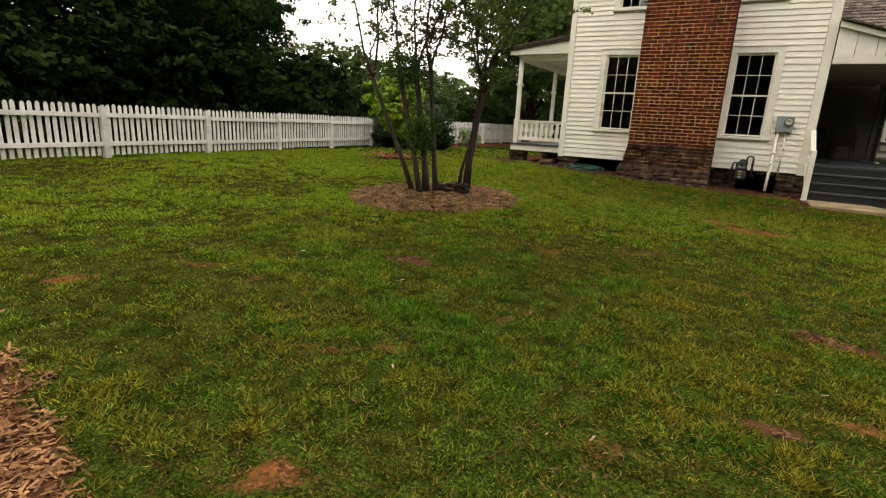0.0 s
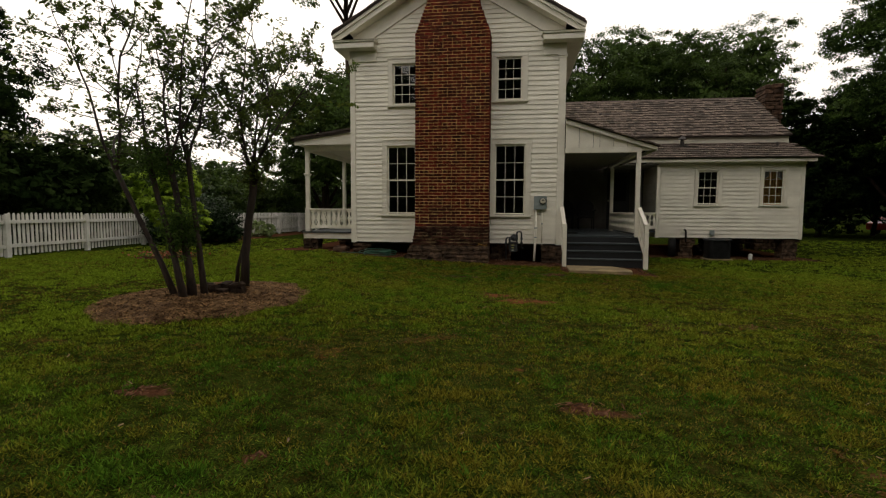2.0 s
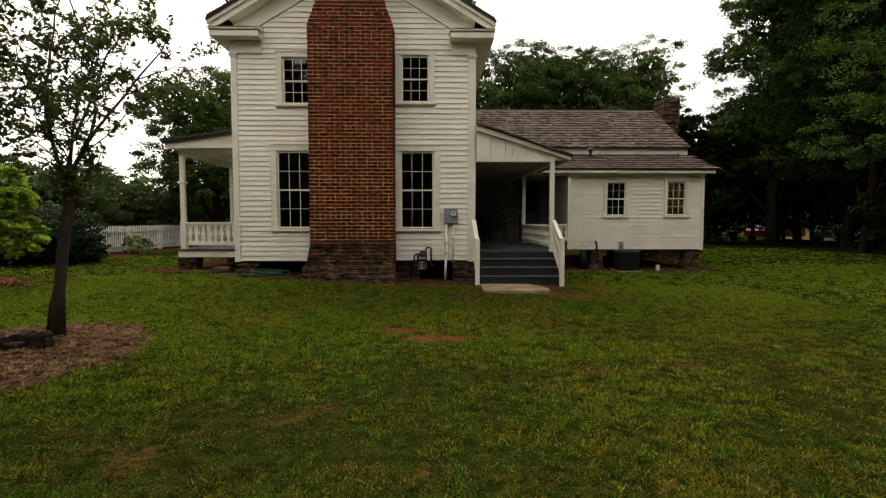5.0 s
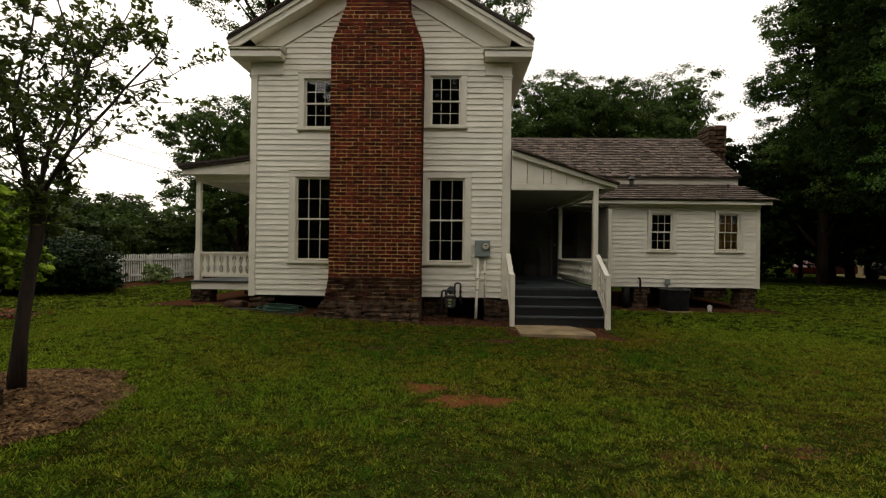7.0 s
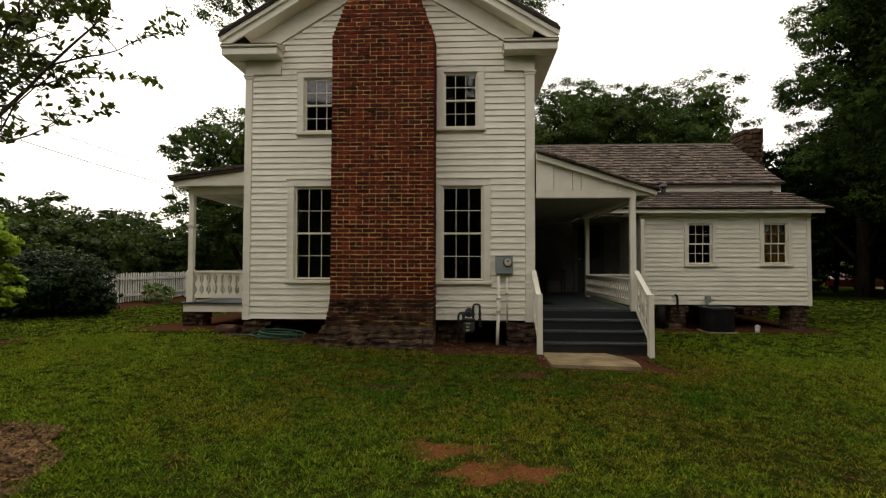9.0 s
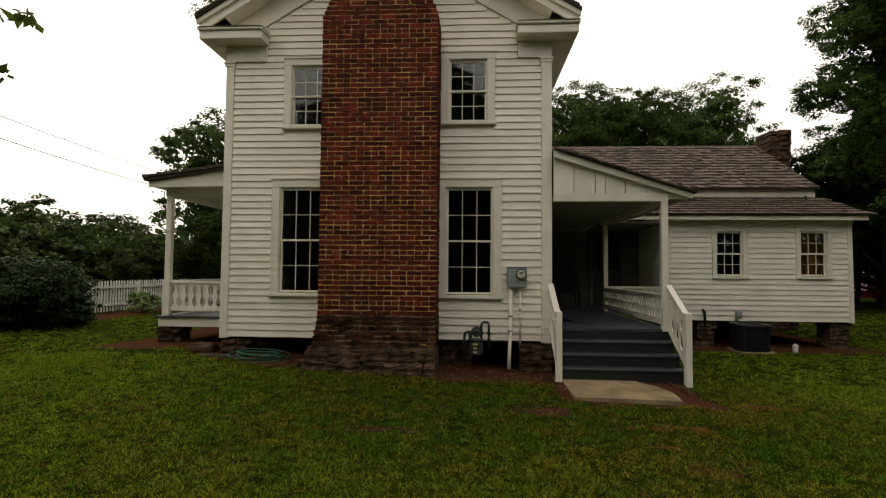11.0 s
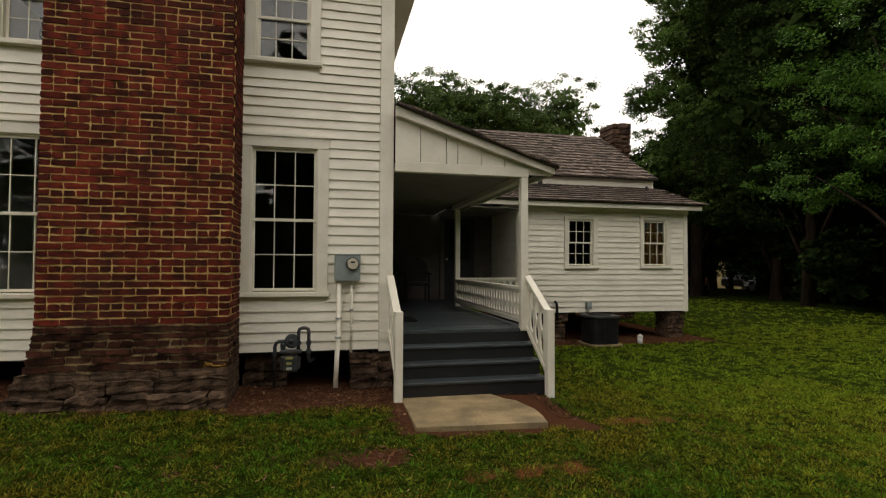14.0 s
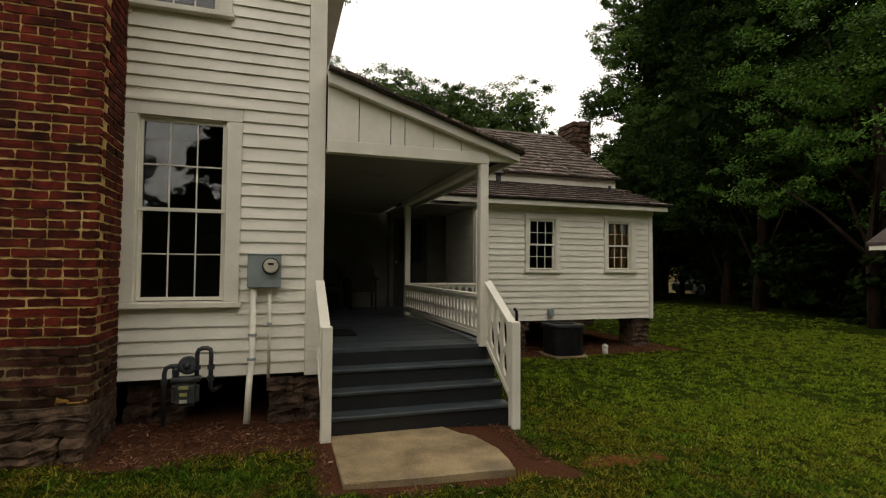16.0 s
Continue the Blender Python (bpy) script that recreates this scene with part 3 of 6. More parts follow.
chips("bark_mulch", [(-0.8, 2.6, 9.2, 11.0, 1300), (-2.0, 4.2, 1.6, 6.6, 900), (-6.4, 4.4, 11.2, 12.8, 1300), (3.6, 9.5, 15.8, 17.2, 500), (-8.4, -6.6, 10.4, 12.2, 500)], CHIP, "dark red-brown bark mulch along the house", mulch_pick, 0.035, 4)
chips("wood_chip_path", [(-4.8, 0.3, -0.9, 1.3, 5200)], STRAW, "pale wood chips at the edge of the lawn", mulch_pick, 0.028, 5)
# the mulched mound under the crape myrtles
mound = B()
rng = random.Random(3)
rows = []
for i in range(9):
    r = BED[2] * (i + 0.001) / 8
    rows.append([])
    for k in range(40):
        a = 2 * math.pi * k / 40
        rr = r * (1 + (0.07 * math.sin(3 * a + 1) + 0.05 * math.sin(7 * a)) * i / 8)
        x, y = BED[0] + 0.96 * rr * math.cos(a), BED[1] + 1.29 * rr * math.sin(a)
        z = float(ground_z(x, y)) + 0.13 * max(0, 1 - i / 8) ** 0.8 + rng.uniform(-0.012, 0.012) + (-0.02 if i == 8 else 0.012)
        rows[-1].append(mound.verts.new((x, y, z)))
for p, q in zip(rows, rows[1:]):
    for k in range(40):
        mound.faces.new((p[k], p[(k + 1) % 40], q[(k + 1) % 40], q[k]))
bmesh.ops.remove_doubles(mound, verts=mound.verts, dist=0.002)
structure("mulch_mound", mound, material("mulch_bed", (0.040, 0.021, 0.010), (0.15, 0.088, 0.042), 16, 0.95, 0.9, 90, spec=0.1), "low round mound of straw-brown mulch", "mulch bed", True)
chips("mulch_straw", [(-4.7, -1.6, 4.3, 8.1, 4200)], BED_STRAW, "straw-brown mulch under the crape myrtles", lambda x, y, r: bed_r(x, y) < BED[2] * (0.94 + 0.16 * vnoise(x, y, 0.4)), 0.036, 6, lambda x, y: mound_z(x, y) + 0.01)
chips("clay_litter", [(-1.6, 4.8, 3.0, 11.2, 1100), (-3.5, 4.0, 0.2, 3.0, 1300)], CHIP, "brown leaf crumbs and twigs on the bare clay", lambda x, y, r: r.rand(len(x)) < cover(x, y)[0] * 1.3 * (1 - cover(x, y)[1]), 0.015, 8)
chips("fallen_leaves", [(-4, 6, 0.6, 11.5, 0.9), (1.8, 4.2, 10.6, 12.3, 9), (-3.5, 1.9, 11.6, 12.6, 16)], LITTER, "scattered dry fallen leaves", lambda x, y, r: x < 99, 0.03, 7, lambda x, y: 0.02)


# ---- main house ----
FY, WX0, WX1 = 12.72, -3.40, 1.97
RIDGE_X, EAVE_HALF, EAVE_Z, PITCH = -0.69, 3.03, 5.575, 0.60
CH0, CH1, CHY = -1.58, 0.18, 12.05


def wall_pieces(x0, x1, z0, z1, holes):
    """Cut a rectangle round its openings into rectangles."""
    xs = sorted({x0, x1, *[h[0] for h in holes], *[h[1] for h in holes]})
    out = []
    for a, b in zip(xs, xs[1:]):
        cuts = sorted((h[2], h[3]) for h in holes if h[0] < (a + b) / 2 < h[1])
        z = z0
        for lo, hi in cuts:
            if lo > z:
                out.append((a, b, z, lo))
            z = max(z, hi)
        if z < z1:
            out.append((a, b, z, z1))
    return out


# glass openings: x0, x1, z0, z1
W_LOW = [(-2.415, -1.715, 1.21, 2.875), (0.315, 1.015, 1.205, 2.875)]
W_UP = [(-2.26, -1.68, 3.955, 4.905), (0.345, 0.91, 4.005, 4.97)]
HOLES = [(a - 0.03, b + 0.03, c - 0.03, d + 0.03) for a, b, c, d in W_LOW + W_UP]
bm = B()
for a, b, c, d in wall_pieces(WX0 + 0.02, WX1 - 0.02, 0.47, 5.5, HOLES):
    box(bm, a, b, FY + 0.02, FY + 0.16, c, d)
gable = [(WX0 + 0.02, 5.5), (WX1 - 0.02, 5.5), (RIDGE_X, 7.3)]
prism(bm, gable, 1, FY + 0.02, FY + 0.16)
wall_south = structure("wall_south", bm, WHITE, "white clapboard gable wall of the old farmhouse", "wall")
bm = B()
box(bm, WX1 - 0.14, WX1, FY + 0.16, 20.0, 0.47, 5.5)
structure("wall_east", bm, WHITE, "white painted side wall of the house by the porch", "wall")
bm = B()
box(bm, WX0, WX0 + 0.14, FY + 0.16, 20.0, 0.47, 5.5)
structure("wall_west", bm, WHITE, "white painted front wall under the porch roof", "wall")
bm = B()
box(bm, WX0, WX1, 20.0, 20.14, 0.47, 5.5)
prism(bm, gable, 1, 20.0, 20.14)
structure("wall_north", bm, WHITE, "white painted far gable wall", "wall")
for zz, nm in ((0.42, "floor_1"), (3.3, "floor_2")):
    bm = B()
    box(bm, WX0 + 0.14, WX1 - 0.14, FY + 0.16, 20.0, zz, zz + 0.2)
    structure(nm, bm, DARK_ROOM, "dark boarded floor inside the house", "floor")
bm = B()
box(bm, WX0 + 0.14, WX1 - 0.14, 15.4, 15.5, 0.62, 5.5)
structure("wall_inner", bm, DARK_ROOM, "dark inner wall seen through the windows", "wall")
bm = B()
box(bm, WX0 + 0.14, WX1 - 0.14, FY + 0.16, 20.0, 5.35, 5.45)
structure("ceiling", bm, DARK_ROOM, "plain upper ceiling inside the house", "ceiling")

# clapboards, each a board of its own that laps the one below
CASINGS = [(-2.575, -1.555, 1.10, 3.035), (0.16, 1.17, 1.10, 3.035), (-2.41, -1.53, 3.825, 5.075), (0.20, 1.055, 3.875, 5.14)]
BOARDS = {}


def clapboard(parent, x0, x1, z0, z1, y, axis="x", flip=1, rng=random):
    """One lapped board; boards of the same length share a mesh."""
    key = (round(x1 - x0, 3), round(z1 - z0, 4), axis, flip)
    if key not in BOARDS:
        w, h = x1 - x0, z1 - z0 + 0.012
        bm = B()
        o = [(-0.03 * flip, 0), (0.002 * flip, 0), (0.002 * flip, h), (-0.006 * flip, h)]
        if axis == "x":
            prism(bm, o, 0, 0, w)
        else:
            v = prism(bm, [(p[0], p[1]) for p in o], 1, 0, w)
        bmesh.ops.recalc_face_normals(bm, faces=bm.faces)
        me = bpy.data.meshes.new("clapboard")
        bm.to_mesh(me)
        bm.free()
        me.materials.append(WHITE)
        BOARDS[key] = me
    ob = new("clapboard", BOARDS[key])
    ob.parent = parent
    ob.location = (x0, y, z0) if axis == "x" else (y, x0, z0)
    ob.rotation_euler = (rng.uniform(-0.004, 0.004), rng.uniform(-0.0012, 0.0012), 0) if axis == "x" else (0, 0, 0)
    return ob


def free_spans(lo, hi, z, blocks):
    spans = [(lo, hi)]
    for a, b, c, d in blocks:
        if c < z < d:
            spans = [s for p, q in spans for s in ((p, min(q, a)), (max(p, b), q)) if s[1] - s[0] > 0.03]
    return spans


rng = random.Random(5)
MID_X = (CH0 + CH1) / 2
# the boards run a little wider on the porch side, with one odd course above the window heads
for side, (z, step) in ((-1, (0.464, 0.1110)), (1, (0.470, 0.1152))):
    while z < 7.1:
        tall = step * (1 + rng.uniform(-0.05, 0.05))
        if side > 0 and 2.50 < z < 2.80:
            tall *= 1.22
        zm = z + tall / 2
        lo, hi = WX0 + 0.13, WX1 - 0.17
        if zm > 5.0:
            half = 2.10 - (z + tall - 5.58) / PITCH + 0.09
            lo, hi = max(RIDGE_X - half, -2.74), min(RIDGE_X + half, 1.42)
        lo, hi = (lo, min(hi, MID_X)) if side < 0 else (max(lo, MID_X), hi)
        if hi - lo > 0.05:
            neck = 0.0 if zm < 5.4 else min(0.28, (zm - 5.4) / 0.7 * 0.28)
            for p, q in free_spans(lo, hi, zm, CASINGS + [(CH0 + neck + 0.01, CH1 - neck - 0.01, 0, 9)]):
                clapboard(wall_south, p, q - 0.001, z, z + tall, FY + 0.018, rng=rng)
        z += tall

# corner boards with caps, sill board
for x0, x1 in ((WX0, WX0 + 0.13), (WX1 - 0.17, WX1)):
    board = structure("corner_trim", chamfer(box(B(), x0, x1, FY - 0.03, FY + 0.1, 0.44, 4.97), 0.004), TRIM, "white corner board with a moulded cap", "trim")
    bm = box(B(), x0 - 0.03, x1 + 0.03, FY - 0.06, FY + 0.1, 4.975, 5.005)
    box(bm, x0 - 0.015, x1 + 0.015, FY - 0.045, FY + 0.1, 4.93, 4.974)
    part("cap", bm, TRIM, board)


def window(number, gx0, gx1, gz0, gz1, label, casing=0.135, head=0.16, cols=3, rows=4, y=FY, wall_casing=True):
    win = thing("window_%d" % number, ((gx0 + gx1) / 2, y, gz0), label, "window", kind="structure")
    s = 0.022
    ox0, ox1, oz0, oz1 = gx0 - s - 0.008, gx1 + s + 0.008, gz0 - s - 0.01, gz1 + s + 0.008
    bm = B()
    for a, b, c, d in ((ox0 - casing, ox0, oz0, oz1), (ox1, ox1 + casing, oz0, oz1)):
        box(bm, a, b, y - 0.034, y + 0.05, c, d)
    box(bm, ox0 - casing, ox1 + casing, y - 0.036, y + 0.05, oz1, oz1 + head - 0.03)
    part("window_frame", chamfer(bm, 0.004), TRIM, win)
    bm = box(B(), ox0 - casing - 0.012, ox1 + casing + 0.012, y - 0.055, y + 0.03, oz1 + head - 0.03, oz1 + head - 0.006)
    part("drip_cap", bm, TRIM, win)
    bm = box(B(), ox0 - casing - 0.02, ox1 + casing + 0.02, y - 0.065, y + 0.05, oz0 - 0.055, oz0 - 0.002)
    part("window_sill", chamfer(bm, 0.006), TRIM, win)
    bm = B()
    for a, b, c, d in ((ox0, ox0 + 0.012, oz0, oz1), (ox1 - 0.012, ox1, oz0, oz1), (ox0 + 0.012, ox1 - 0.012, oz1 - 0.012, oz1)):
        box(bm, a, b, y - 0.01, y + 0.11, c, d)
    part("jamb", bm, TRIM, win)
    mid = (gz0 + gz1) / 2
    for name, z0, z1, yy in (("upper_sash", mid, gz1, y + 0.02), ("lower_sash", gz0, mid, y + 0.045)):
        bm = B()
        x0, x1 = gx0 - s + 0.003, gx1 + s - 0.003
        box(bm, x0, gx0 + 0.012, yy, yy + 0.032, z0 - 0.018, z1 + 0.018)
        box(bm, gx1 - 0.012, x1, yy, yy + 0.032, z0 - 0.018, z1 + 0.018)
        box(bm, gx0 + 0.012, gx1 - 0.012, yy, yy + 0.032, z0 - 0.018, z0 + 0.014)
        box(bm, gx0 + 0.012, gx1 - 0.012, yy, yy + 0.032, z1 - 0.014, z1 + 0.018)
        sash = part(name, bm, TRIM, win)
        bm = B()
        for k in range(1, cols):
            xc = gx0 + (gx1 - gx0) * k / cols
            box(bm, xc - 0.0055, xc + 0.0055, yy + 0.004, yy + 0.03, z0 + 0.014, z1 - 0.014)
        for k in range(1, rows // 2):
            zc = z0 + (z1 - z0) * k / (rows // 2)
            for c in range(cols):
                a, b = gx0 + (gx1 - gx0) * c / cols, gx0 + (gx1 - gx0) * (c + 1) / cols
                box(bm, a + 0.0055, b - 0.0055, yy + 0.005, yy + 0.029, zc - 0.0055, zc + 0.0055)
        part("muntins", bm, TRIM, sash)
        for c in range(cols):
            for r in range(rows // 2):
                a, b = gx0 + (gx1 - gx0) * c / cols, gx0 + (gx1 - gx0) * (c + 1) / cols
                c0, c1 = z0 + (z1 - z0) * r / (rows // 2), z0 + (z1 - z0) * (r + 1) / (rows // 2)
                bm = box(B(), a, b, yy + 0.015, yy + 0.019, c0, c1)
                tilt = Matrix.Translation(((a + b) / 2, yy + 0.017, (c0 + c1) / 2))
                bm.transform(tilt @ pose(0, 0, 0, rng.uniform(-0.5, 0.5), 0, rng.uniform(-0.5, 0.5)) @ tilt.inverted())
                p = part("pane", bm, GLASS, sash)
                p.visible_shadow = False
    return win


for k, w in enumerate(W_LOW):
    window(k + 1, *w, "tall white twelve-pane sash window with dark glass")
for k, w in enumerate(W_UP):
    window(k + 3, *w, "small white twelve-pane upper sash window", casing=0.125, head=0.14)

# cornice: returns, rake boards, friezes
def slope_board(sign, s0, s1, top, bottom, y0, y1):
    """A board that follows the gable's slope between two distances from the ridge line; top and bottom are drops below the roof line."""
    line = lambda s: EAVE_Z + (EAVE_HALF - s) * PITCH
    o = [(RIDGE_X + sign * s0, line(s0) - top), (RIDGE_X + sign * s1, line(s1) - top), (RIDGE_X + sign * s1, line(s1) - bottom), (RIDGE_X + sign * s0, line(s0) - bottom)]
    return prism(B(), o if sign > 0 else o[::-1], 1, y0, y1)


for sign, inner in ((-1, -2.69), (1, 1.40)):
    cornice = thing("cornice", (RIDGE_X + sign * 2.7, FY, 5.0), "white moulded gable cornice with a boxed return", "cornice", kind="structure")
    part("rake_fascia", slope_board(sign, 0, EAVE_HALF, 0.03, 0.20, FY - 0.34, FY - 0.30), TRIM, cornice)
    part("rake_moulding", slope_board(sign, 0, EAVE_HALF + 0.02, -0.012, 0.07, FY - 0.385, FY - 0.342), TRIM, cornice)
    part("rake_soffit", slope_board(sign, 0, 2.62, 0.17, 0.20, FY - 0.298, FY - 0.02), TRIM, cornice)
    part("rake_frieze", slope_board(sign, 0, 2.62, 0.203, 0.56, FY - 0.035, FY + 0.015), TRIM, cornice)
    tip = RIDGE_X + sign * EAVE_HALF
    a, b = sorted((tip, inner))
    bm = box(B(), a, b, FY - 0.33, FY - 0.02, 5.27, 5.40)
    part("return_box", chamfer(bm, 0.01), TRIM, cornice)
    bm = box(B(), a - 0.02, b + 0.02, FY - 0.37, FY - 0.02, 5.405, 5.45)
    part("return_crown", chamfer(bm, 0.012), TRIM, cornice)
    o = [(FY - 0.39, 5.452), (FY - 0.02, 5.452), (FY - 0.02, 5.56)]
    part("return_roof", prism(B(), o, 0, a - 0.01, b + 0.02), TRIM, cornice)
    a, b = (WX0, -2.72) if sign < 0 else (1.43, WX1)
    part("return_frieze", box(B(), a, b, FY - 0.04, FY + 0.015, 5.01, 5.268), TRIM, cornice)
    a, b = sorted((RIDGE_X + sign * (EAVE_HALF - 0.01), WX0 if sign < 0 else WX1))
    bm = box(B(), a, b, FY - 0.02, 20.1, 5.27, 5.33)
    part("eave_soffit", bm, TRIM, cornice)
    xo = RIDGE_X + sign * EAVE_HALF
    bm = box(B(), xo - 0.02, xo + 0.02, FY - 0.018, 20.1, 5.332, 5.53)
    part("eave_fascia", bm, TRIM, cornice)
roof = thing("roof", (RIDGE_X, 16, 5.6), "dark wooden shingle roof of the farmhouse", "roof", kind="structure")
for sign in (-1, 1):
    line = lambda s: EAVE_Z + (EAVE_HALF - s) * PITCH
    o = [(RIDGE_X, line(0) + 0.015), (RIDGE_X + sign * (EAVE_HALF + 0.03), line(EAVE_HALF + 0.03) + 0.015), (RIDGE_X + sign * (EAVE_HALF + 0.03), line(EAVE_HALF + 0.03) + 0.065), (RIDGE_X, line(0) + 0.075)]
    part("roof_slope", prism(B(), o, 1, FY - 0.42, 20.2), ROOF_EDGE, roof)
    bm = B()
    s = 0.1
    while s < EAVE_HALF - 0.04:
        y = FY - 0.43
        x = RIDGE_X + sign * s - 0.075
        slanted(bm, x, x + 0.15, y - rng.uniform(0, 0.015), y + 0.3, line(s) + sign * 0.075 * PITCH + 0.045, line(s) + sign * 0.075 * PITCH + 0.085 + rng.uniform(-0.006, 0.008), -sign * PITCH)
        s += 0.15
    part("roof_edge_shingles", bm, ROOF_EDGE, roof)

# ---- chimney ----
chimney = thing("chimney", ((CH0 + CH1) / 2, 12.4, 0.0), "tall red brick chimney with pale lime mortar on stone footing", "chimney", kind="structure")
COURSE = 0.0745
BASE_Z, OLD_Z = 0.445, 0.915
bm = box(B(), CH0 + 0.006, CH1 - 0.006, CHY + 0.004, FY - 0.005, OLD_Z + 0.001, 5.36)
for k in range(10):
    n = 0.028 * k
    box(bm, CH0 + n + 0.006, CH1 - n - 0.006, CHY + 0.004, FY - 0.005, 5.36 + k * COURSE, 5.36 + (k + 1) * COURSE)
box(bm, CH0 + 0.286, CH1 - 0.286, CHY + 0.004, FY - 0.005, 5.36 + 10 * COURSE, 8.5)
part("mortar", bm, MORTAR, chimney, "pale sandy lime mortar")
flare = lambda z: 0.20 * max(0.0, OLD_Z - z) ** 1.2
o = [(CH0 - flare(BASE_Z) + 0.006, BASE_Z - 0.03), (CH1 - 0.006, BASE_Z - 0.03), (CH1 - 0.006, OLD_Z), (CH0 + 0.006, OLD_Z), (CH0 - flare(0.68) + 0.006, 0.68)]
part("base_mortar", prism(B(), o, 1, CHY + 0.002, FY - 0.005), MORTAR_OLD, chimney, "dark sooty mortar")


def flag_stone(x0, x1, y0, y1, z0, z1, rs, rough):
    """A split field stone: uneven top, chipped front, worn corners."""
    bm = box(B(), x0, x1, y0, y1, z0, z1)
    bmesh.ops.subdivide_edges(bm, edges=bm.edges, cuts=5, use_grid_fill=True)
    phase = rs.uniform(0, 9)
    for v in bm.verts:
        c = v.co
        ends = min(c.x - x0, x1 - c.x) / (x1 - x0)
        c.z += (0.5 * math.sin(c.x * 9 + phase) + 0.4 * math.sin(c.x * 23 + phase * 2)) * rough - (0.9 * rough if ends < 0.05 and c.z > (z0 + z1) / 2 else 0)
        c.y += (math.sin(c.x * 13 + phase) * 0.9 + math.sin(c.z * 60 + phase) * 0.5) * rough
        c += Vector([rs.uniform(-0.4, 0.4) * rough for _ in range(3)])
    return bm


rs = random.Random(41)
for z0, z1, out, wide, rough in ((0.335, 0.442, 0.02, (0.45, 0.95), 0.010), (0.21, 0.345, 0.05, (0.2, 0.5), 0.017), (0.02, 0.225, 0.10, (0.25, 0.6), 0.024)):
    x = CH0 - flare(z0) - 0.02 - out * 0.5
    while x < CH1 - 0.02:
        w = min(rs.uniform(*wide), CH1 + 0.03 - x)
        if CH1 - (x + w) < 0.12:
            w = CH1 + 0.02 - x
        part("footing_stone", flag_stone(x, x + w - 0.008, CHY - out - rs.uniform(0, 0.05), FY - 0.03, z0, z1 + rs.uniform(-0.015, 0.005), rs, rough), FOOTING, chimney, "rough dark field stone")
        x += w
# a smear of newer yellow mortar over the old base
bm = B()
for k in range(9):
    x, zz = -0.22 + 0.045 * k + rs.uniform(-0.01, 0.01), 0.445 + rs.uniform(-0.015, 0.02)
    bmesh.ops.create_icosphere(bm, subdivisions=1, radius=1.0, matrix=Matrix.Translation((x, CHY - 0.004, zz + 0.02)) @ Matrix.Diagonal((rs.uniform(0.04, 0.08), 0.011, rs.uniform(0.012, 0.03), 1)))
part("mortar_smear", bm, MORTAR_NEW, chimney, "smear of bright yellow mortar", True)

# ---- east porch with steps ----
PX0, PX1, PZ, PY0 = 1.98, 3.78, 0.69, 12.62
porch = thing("porch_floor", (2.9, 14.4, PZ), "slate-grey painted plank porch floor", "porch floor", kind="structure")
y = PY0
while y < 18.3:
    x1 = PX1 if y < 16.25 else 5.1
    part("plank", box(B(), PX0, x1, y, y + 0.097, PZ - 0.035, PZ + rng.uniform(-0.002, 0.002)), DECK, porch)
    y += 0.102
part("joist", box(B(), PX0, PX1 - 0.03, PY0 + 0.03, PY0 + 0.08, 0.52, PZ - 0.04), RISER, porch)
part("side_beam", box(B(), PX1 - 0.07, PX1 - 0.03, PY0 + 0.08, 16.3, 0.48, PZ - 0.04), TRIM, porch)
steps = thing("porch_steps", (2.9, 12.3, 0), "four slate-grey painted wooden porch steps", "steps", kind="structure")
EDGE = [12.08, 12.26, 12.44]
for k, e in enumerate(EDGE):
    t = 0.175 * (k + 1)
    nxt = EDGE[k + 1] if k < 2 else PY0
    part("tread", chamfer(box(B(), PX0 + 0.01, PX1 - 0.03, e - 0.02, nxt + 0.03, t - 0.035, t), 0.006), DECK, steps, "worn grey tread")
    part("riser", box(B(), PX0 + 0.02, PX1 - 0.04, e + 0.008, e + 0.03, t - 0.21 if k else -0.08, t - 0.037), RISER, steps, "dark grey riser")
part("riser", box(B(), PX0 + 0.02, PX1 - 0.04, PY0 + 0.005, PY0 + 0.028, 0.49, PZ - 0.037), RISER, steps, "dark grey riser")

# concrete slab at the foot of the steps
bm = B()
prism(bm, [(1.995, 11.06), (2.25, 11.02), (2.6, 10.985), (3.0, 10.97), (3.26, 10.95), (3.29, 11.15), (3.315, 11.38), (3.27, 11.52), (3.24, 11.76), (3.13, 11.84), (3.05, 12.08), (2.0, 12.09)], 2, -0.12, 0.012)
structure("pavement", chamfer(bm, 0.008), CONCRETE, "worn irregular concrete slab before the steps", "pavement")


def baluster_outline(w, h, waves=2):
    """Half-widths of a sawn board baluster: waists and bellies with notches."""
    pts = []
    n = 24
    for i in range(n + 1):
        s = i / n
        k = abs(math.sin(math.pi * waves * s))
        if s < 0.1 or s > 0.9:
            k = 0.0
        pts.append((w / 2 * (1.0 - 0.62 * k ** 0.8), h * s))
    return pts


